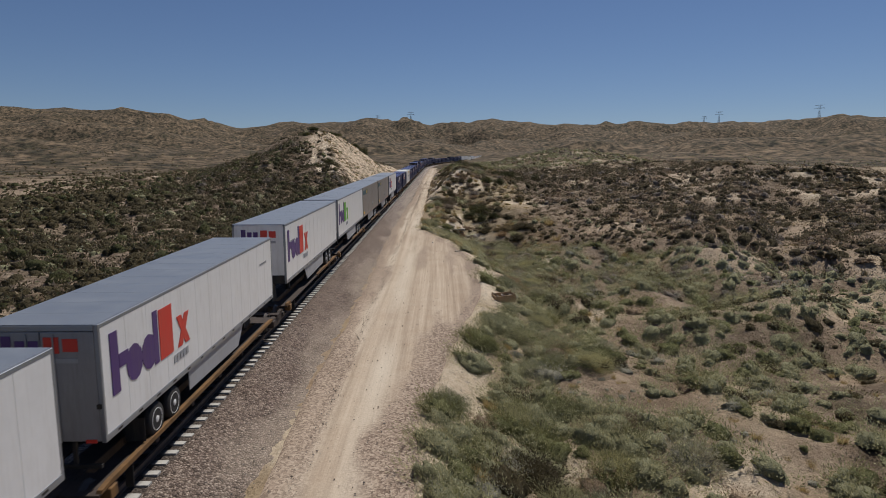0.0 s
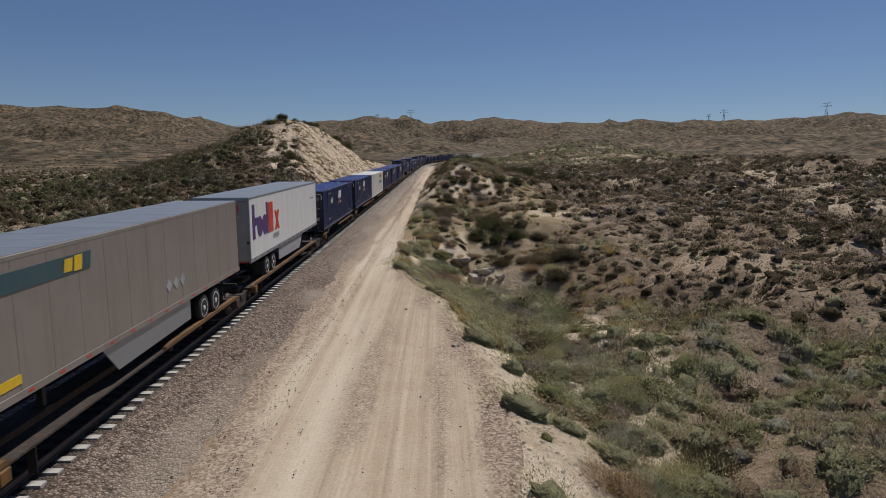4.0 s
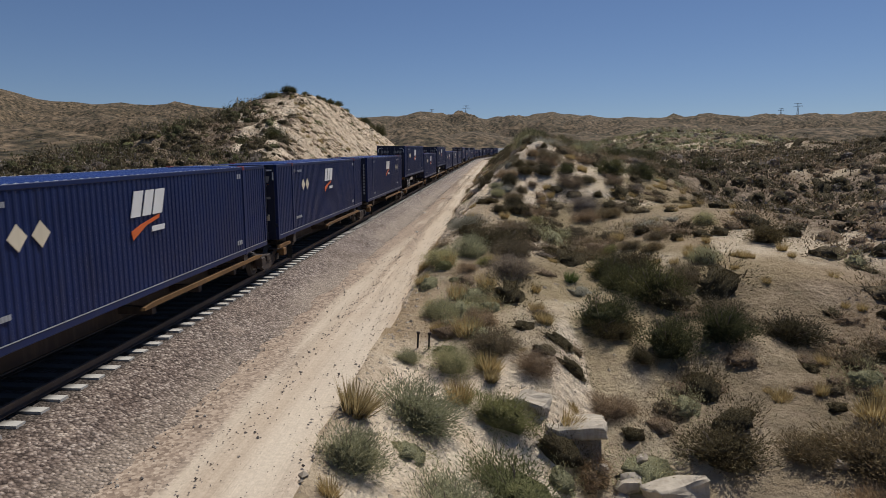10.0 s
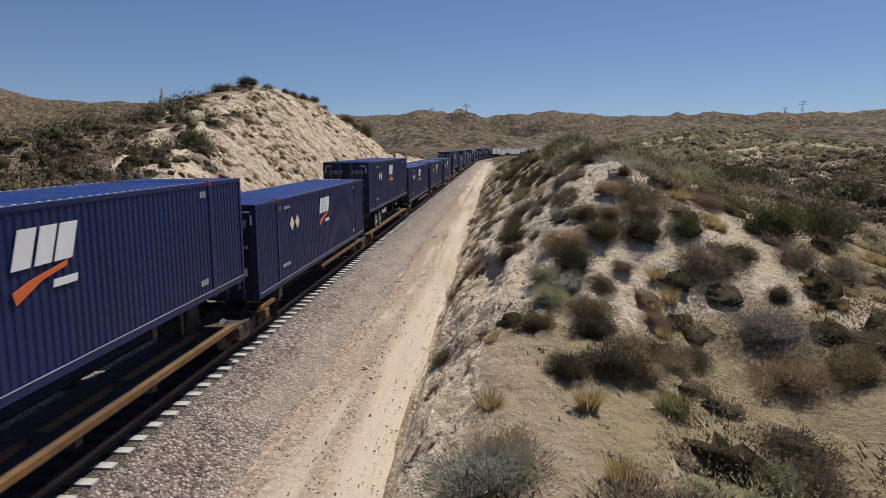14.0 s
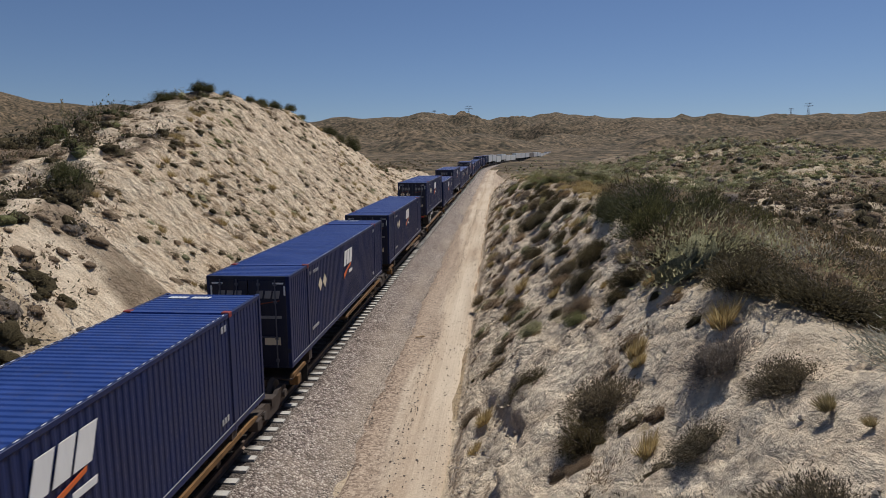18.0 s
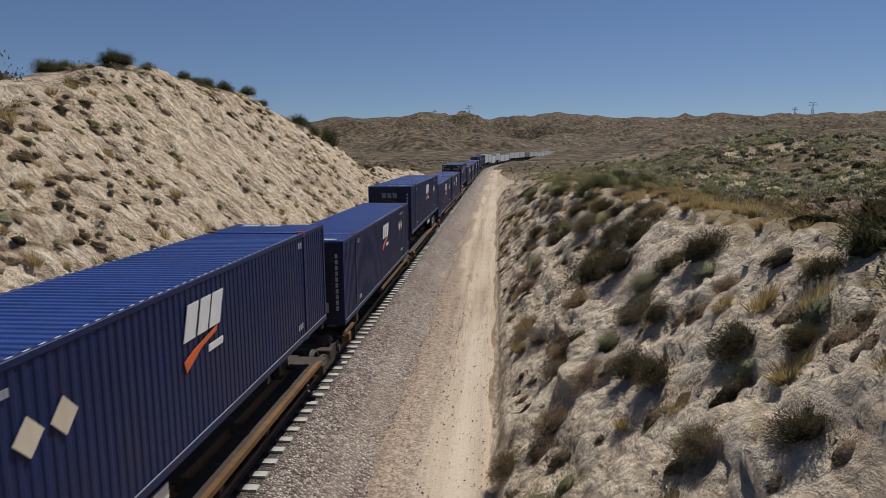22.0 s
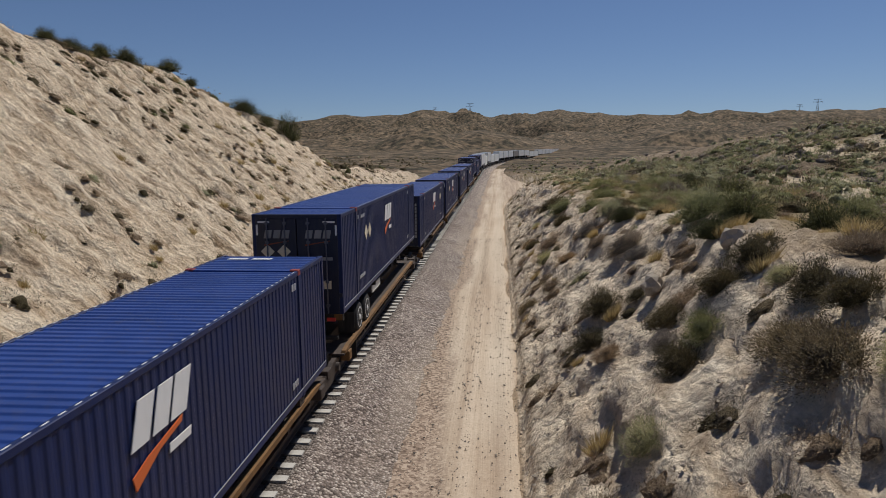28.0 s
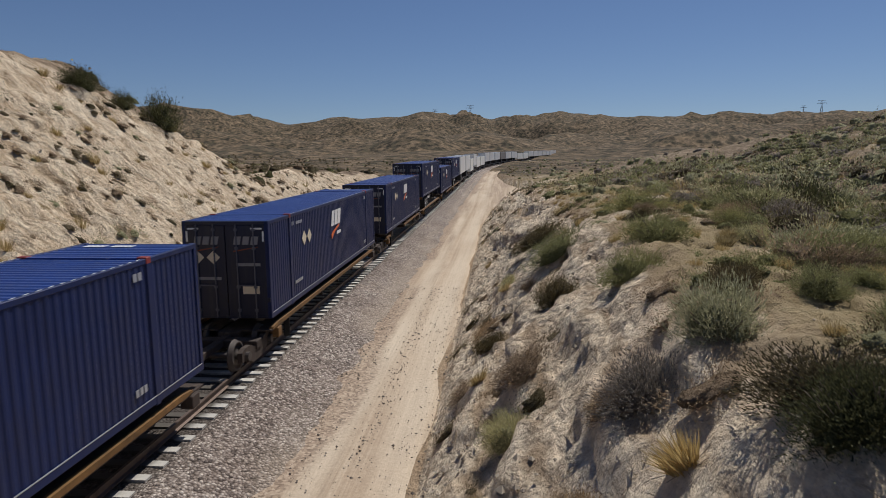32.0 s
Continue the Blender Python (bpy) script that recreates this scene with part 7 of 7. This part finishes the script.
NOTED += [("grey", 6.1, 115.2, 1.0), ("brown", 5.6, 118.3, 0.85), ("flower", 1.9, 115.6, 0.62), ("dark", 0.5, 114.8, 0.50), ("dark", 1.7, 117.6, 0.68), ("sage", 0.8, 117.0, 0.38), ("dark", 4.0, 119.7, 0.70), ("dark", 2.7, 119.4, 0.52), ("flower", 4.1, 114.3, 0.44), ("dark", 2.0, 112.8, 0.70), ("brown", 6.0, 113.6, 0.88), ("brown", 8.3, 115.1, 0.45)]
NOTED += [("flower", 2.4, 116.9, 0.42), ("dark", 0.1, 121.7, 0.46), ("juniper", 5.5, 120.2, 0.66), ("juniper", 8.5, 121.7, 1.0), ("juniper", 11.2, 123.8, 1.1), ("grey", 9.7, 119.2, 0.6), ("brown", 8.5, 119.4, 0.7), ("brown", 3.6, 116.0, 0.37), ("brown", 3.1, 117.9, 0.35), ("dark", 7.1, 117.2, 0.42)]
NOTED += [("dark", 2.4, 120.5, 0.46), ("flower", 4.4, 122.3, 0.78), ("brown", 4.3, 121.2, 0.48), ("dark", 0.3, 123.3, 0.44), ("dark", 2.1, 122.8, 0.35), ("dark", 0.5, 129.2, 0.45), ("flower", 3.2, 120.8, 0.38)]
things, soft = [], []
for _ in range(150):
    y = prng.uniform(160, 232)
    x = -14.9 - float(left_hill(np.array(-30.0), np.array(y))) / 0.92 + abs(prng.gauss(0, 1.3)) - 0.4
    soft.append((prng.choice(("brown", "dark", "dark", "dark", "grass")), x, y, at_ground(x, y), prng.uniform(0.3, 0.7), -0.4, 0.0))
taken = {}
for k, x, y, size in NOTED:
    size *= 1.28 if 118 < y < 202 and x < 5 and k != "juniper" else 1.0
    g = land(np.array([x, x + 0.5, x - 0.5, x, x]), np.array([y, y, y, y + 0.5, y - 0.5]))
    things.append((k, x, y, float(g[0]), size, float(g[1] - g[2]), float(g[3] - g[4])))
for i in range(len(cands)):
    x, y = float(CX[i]), float(CY[i])
    pick = choose(x, y, float(CU[i]), float(CS[i]), float(CN[i]), float(CB[i]), float(CR[i]), prng)
    if not pick:
        continue
    k, size = pick
    if (abs(x - 4.0) < 1.3 and 40.8 < y < 45.0) or float(CT[i]) > 0.3:
        continue
    if (84 < y < 202 or 36 < y < 42) and any((x - q[1]) ** 2 + (y - q[2]) ** 2 < (q[3] + 0.35 * size) ** 2 for q in NOTED):
        continue
    grain = 0.75 if size < 0.5 else 1.25 if x > 0 and y < 98 else 1.2
    cell = (int(x / grain), int(y / grain), grain)
    if taken.get(cell, 0) and prng.random() < 0.85:
        continue
    taken[cell] = 1
    z = float(CZ[i])
    close = -3 < x < 8 + 4 * (y < 70) and 18 < y < 205 and size > 0.3 and i % 2 == 0
    if close and len(things) < 350 and (k != "grass" or prng.random() < 0.5):
        things.append((k, x, y, z, size, float(CGX[i]), float(CGY[i])))
    else:
        soft.append((k, x, y, z, size, float(CGX[i]), float(CGY[i])))
for k, x, y, z, size, gx, gy in things:
    v = prng.randrange(4)
    root = new({"grass": "grass_tuft", "yucca": "yucca"}.get(k, "shrub"))
    for nm, me in zip(("foliage", "branchwork"), MESHES[k, v]):
        o = tagged(new(nm, me), kind="stuff") if nm == "branchwork" else new(nm, me)
        o.parent = root
    lean = Vector((0, 0, 1)).rotation_difference(Vector((-gx * 0.7, -gy * 0.7, 1)).normalized())
    low_ = 0.78 if size > 0.9 and k != "juniper" else 1.0
    root.matrix_basis = Matrix.LocRotScale((x, y, z + 0.02 - 0.06 * size), lean @ Euler((0, 0, prng.uniform(0, 6.28))).to_quaternion(), Vector((size * prng.uniform(0.88, 1.3), size * prng.uniform(0.88, 1.15), size * low_ * prng.uniform(0.8, 1.1))))
    tagged(root, KINDS[k][1], "grass" if k == "grass" else "yucca" if k == "yucca" else "shrub", "shrubs along the road")
# the tall dry flower stalk of a yucca on the shoulder of the hill
STRAW = paint("dry_straw_stalk", (0.52, 0.43, 0.27), 0.8, 0.2, (0.30, 0.22, 0.12), 0.4)
root = new("yucca")
part("stalk", tube(0.05, -0.1, 2.7, "z", (0, 0), 7, 0.025), STRAW, root, "tall dry pale stalk")
bm = bmesh.new()
for i in range(44):
    a, q = i * 2.4, i / 43
    r_ = 0.30 * (1 - 0.75 * q)
    strut(bm, (0, 0, 1.5 + 1.3 * q), (r_ * math.cos(a), r_ * math.sin(a), 1.62 + 1.35 * q), 0.03)
part("flower_head", bm, STRAW, root, "dry branching flower head")
me = MESHES["yucca", 1][0]
o = new("leaves", me)
o.parent = root
o.matrix_basis = Matrix.Scale(0.7, 4)
root.matrix_basis = Matrix.Translation((-34.95, 166.4, at_ground(-34.95, 166.4, -0.05)))
tagged(root, "yucca with a tall dry flower stalk on the hill's shoulder", "yucca")
# the dark bushes that stand out on the hill and the brows
for x, y, size, tall_ in ((-25.3, 225.8, 1.15, 1.75), (-26.6, 223.1, 0.7, 1.4), (-27.7, 220.3, 1.15, 1.05), (-30.6, 215.3, 0.6, 1.0), (-32.0, 214.4, 0.8, 1.0), (-32.1, 207.9, 0.85, 1.0), (-33.3, 206.6, 0.8, 1.0), (-33.2, 204.9, 0.7, 0.9), (-32.0, 202.0, 0.7, 0.9), (-31.6, 200.2, 0.7, 0.9),
                   (-32.1, 198.5, 0.6, 1.0), (-33.3, 194.2, 0.7, 1.0), (-35.7, 194.9, 0.8, 1.0), (-36.7, 194.3, 0.95, 1.0), (-37.2, 186.5, 0.9, 1.0), (-36.4, 187.6, 0.8, 1.0),
                   (-24.8, 152.0, 1.2, 1.0), (-27.5, 149.0, 1.3, 1.0), (11.5, 136.0, 1.3, 1.0), (13.0, 138.0, 1.3, 1.0), (14.6, 139.4, 1.2, 1.0), (16.5, 137.0, 1.1, 1.0), (20.0, 139.0, 1.1, 1.0), (3.7, 138.3, 1.0, 1.0), (2.6, 175.4, 0.55, 1.0), (3.6, 176.3, 0.72, 1.0), (4.6, 173.5, 0.65, 1.0), (9.6, 203.0, 1.0, 1.0), (11.2, 199.5, 1.1, 1.0), (8.6, 206.5, 0.9, 1.0), (5.6, 147.5, 0.9, 1.0), (7.1, 144.8, 1.0, 1.0), (8.3, 149.0, 1.0, 1.0), (9.4, 146.0, 0.9, 1.0),
                   (5.5, 100.4, 0.75, 1.0), (6.5, 99.2, 1.0, 1.0), (5.3, 102.2, 0.8, 1.0)):
    v = prng.randrange(4)
    root = new("juniper")
    for nm, me in zip(("foliage", "branchwork"), MESHES["juniper", v]):
        o = tagged(new(nm, me), kind="stuff") if nm == "branchwork" else new(nm, me)
        o.parent = root
    root.matrix_basis = Matrix.LocRotScale((x, y, at_ground(x, y, -0.1)), Euler((0, 0, prng.uniform(0, 6.28))), Vector((size * 1.25, size * 1.15, size * 1.1 * tall_)))
    tagged(root, KINDS["juniper"][1], "shrub", "dark bushes on the brows")
# the rest of the scrub, past counting
groups = {"near": [], "middle": [], "far": []}
for k, x, y, z, size, gx, gy in soft:
    d = math.hypot(max(0, abs(x) - 6), max(0, y - 206, 10 - y))
    n, g = (700, "near") if (d < 1.5 and x > -4) or (5 < x < 13 and 86 < y < 124) else (260, "near") if d < (16 if y < 72 else 9) and x > -4 else (260, "near") if -36 < x < -14 and 150 < y < 235 and 0.30 < size < 0.8 else (60, "near") if -33 < x < -14 and y > 150 and size < 0.8 else (60, "middle") if (-60 < x < -18 and 124 < y < 180) or (8 < x < 40 and 185 < y < 250) else (32, "middle") if d < (60 if x > -20 else 40) else (10, "far")
    V, F, M, S = SOFT[k, prng.randrange(4), n]
    a = prng.uniform(0, 6.28)
    size *= 1.06 if n > 60 else 1.14 if n > 10 else 1.4
    ca, sa = math.cos(a) * size, math.sin(a) * size
    V = V * np.array([prng.uniform(0.85, 1.4), prng.uniform(0.85, 1.15), prng.uniform(0.7, 1.1)])
    px_, py_ = V[:, 0] * ca - V[:, 1] * sa, V[:, 0] * sa + V[:, 1] * ca
    lift = np.clip(gx * px_ + gy * py_, -0.8 * size, 0.8 * size) * (0.45 if x < -14 else 0.8)
    groups[g].append((np.stack([px_ + x, py_ + y, np.maximum(V[:, 2], 0) * size + lift + z - 0.05], -1), F, M, S))
for g, lot in groups.items():
    start = np.cumsum([0] + [len(q[0]) for q in lot])
    whole = (np.concatenate([q[0] for q in lot]), np.concatenate([q[1] + o for q, o in zip(lot, start)]), np.concatenate([q[2] for q in lot]), np.concatenate([q[3] for q in lot]))
    ob = new("scrub", leaf_mesh("scrub", whole, PLANT_MATS))
    tagged(ob, "mixed olive and brown desert scrub covering the ground", "scrub", kind="stuff")

motions()
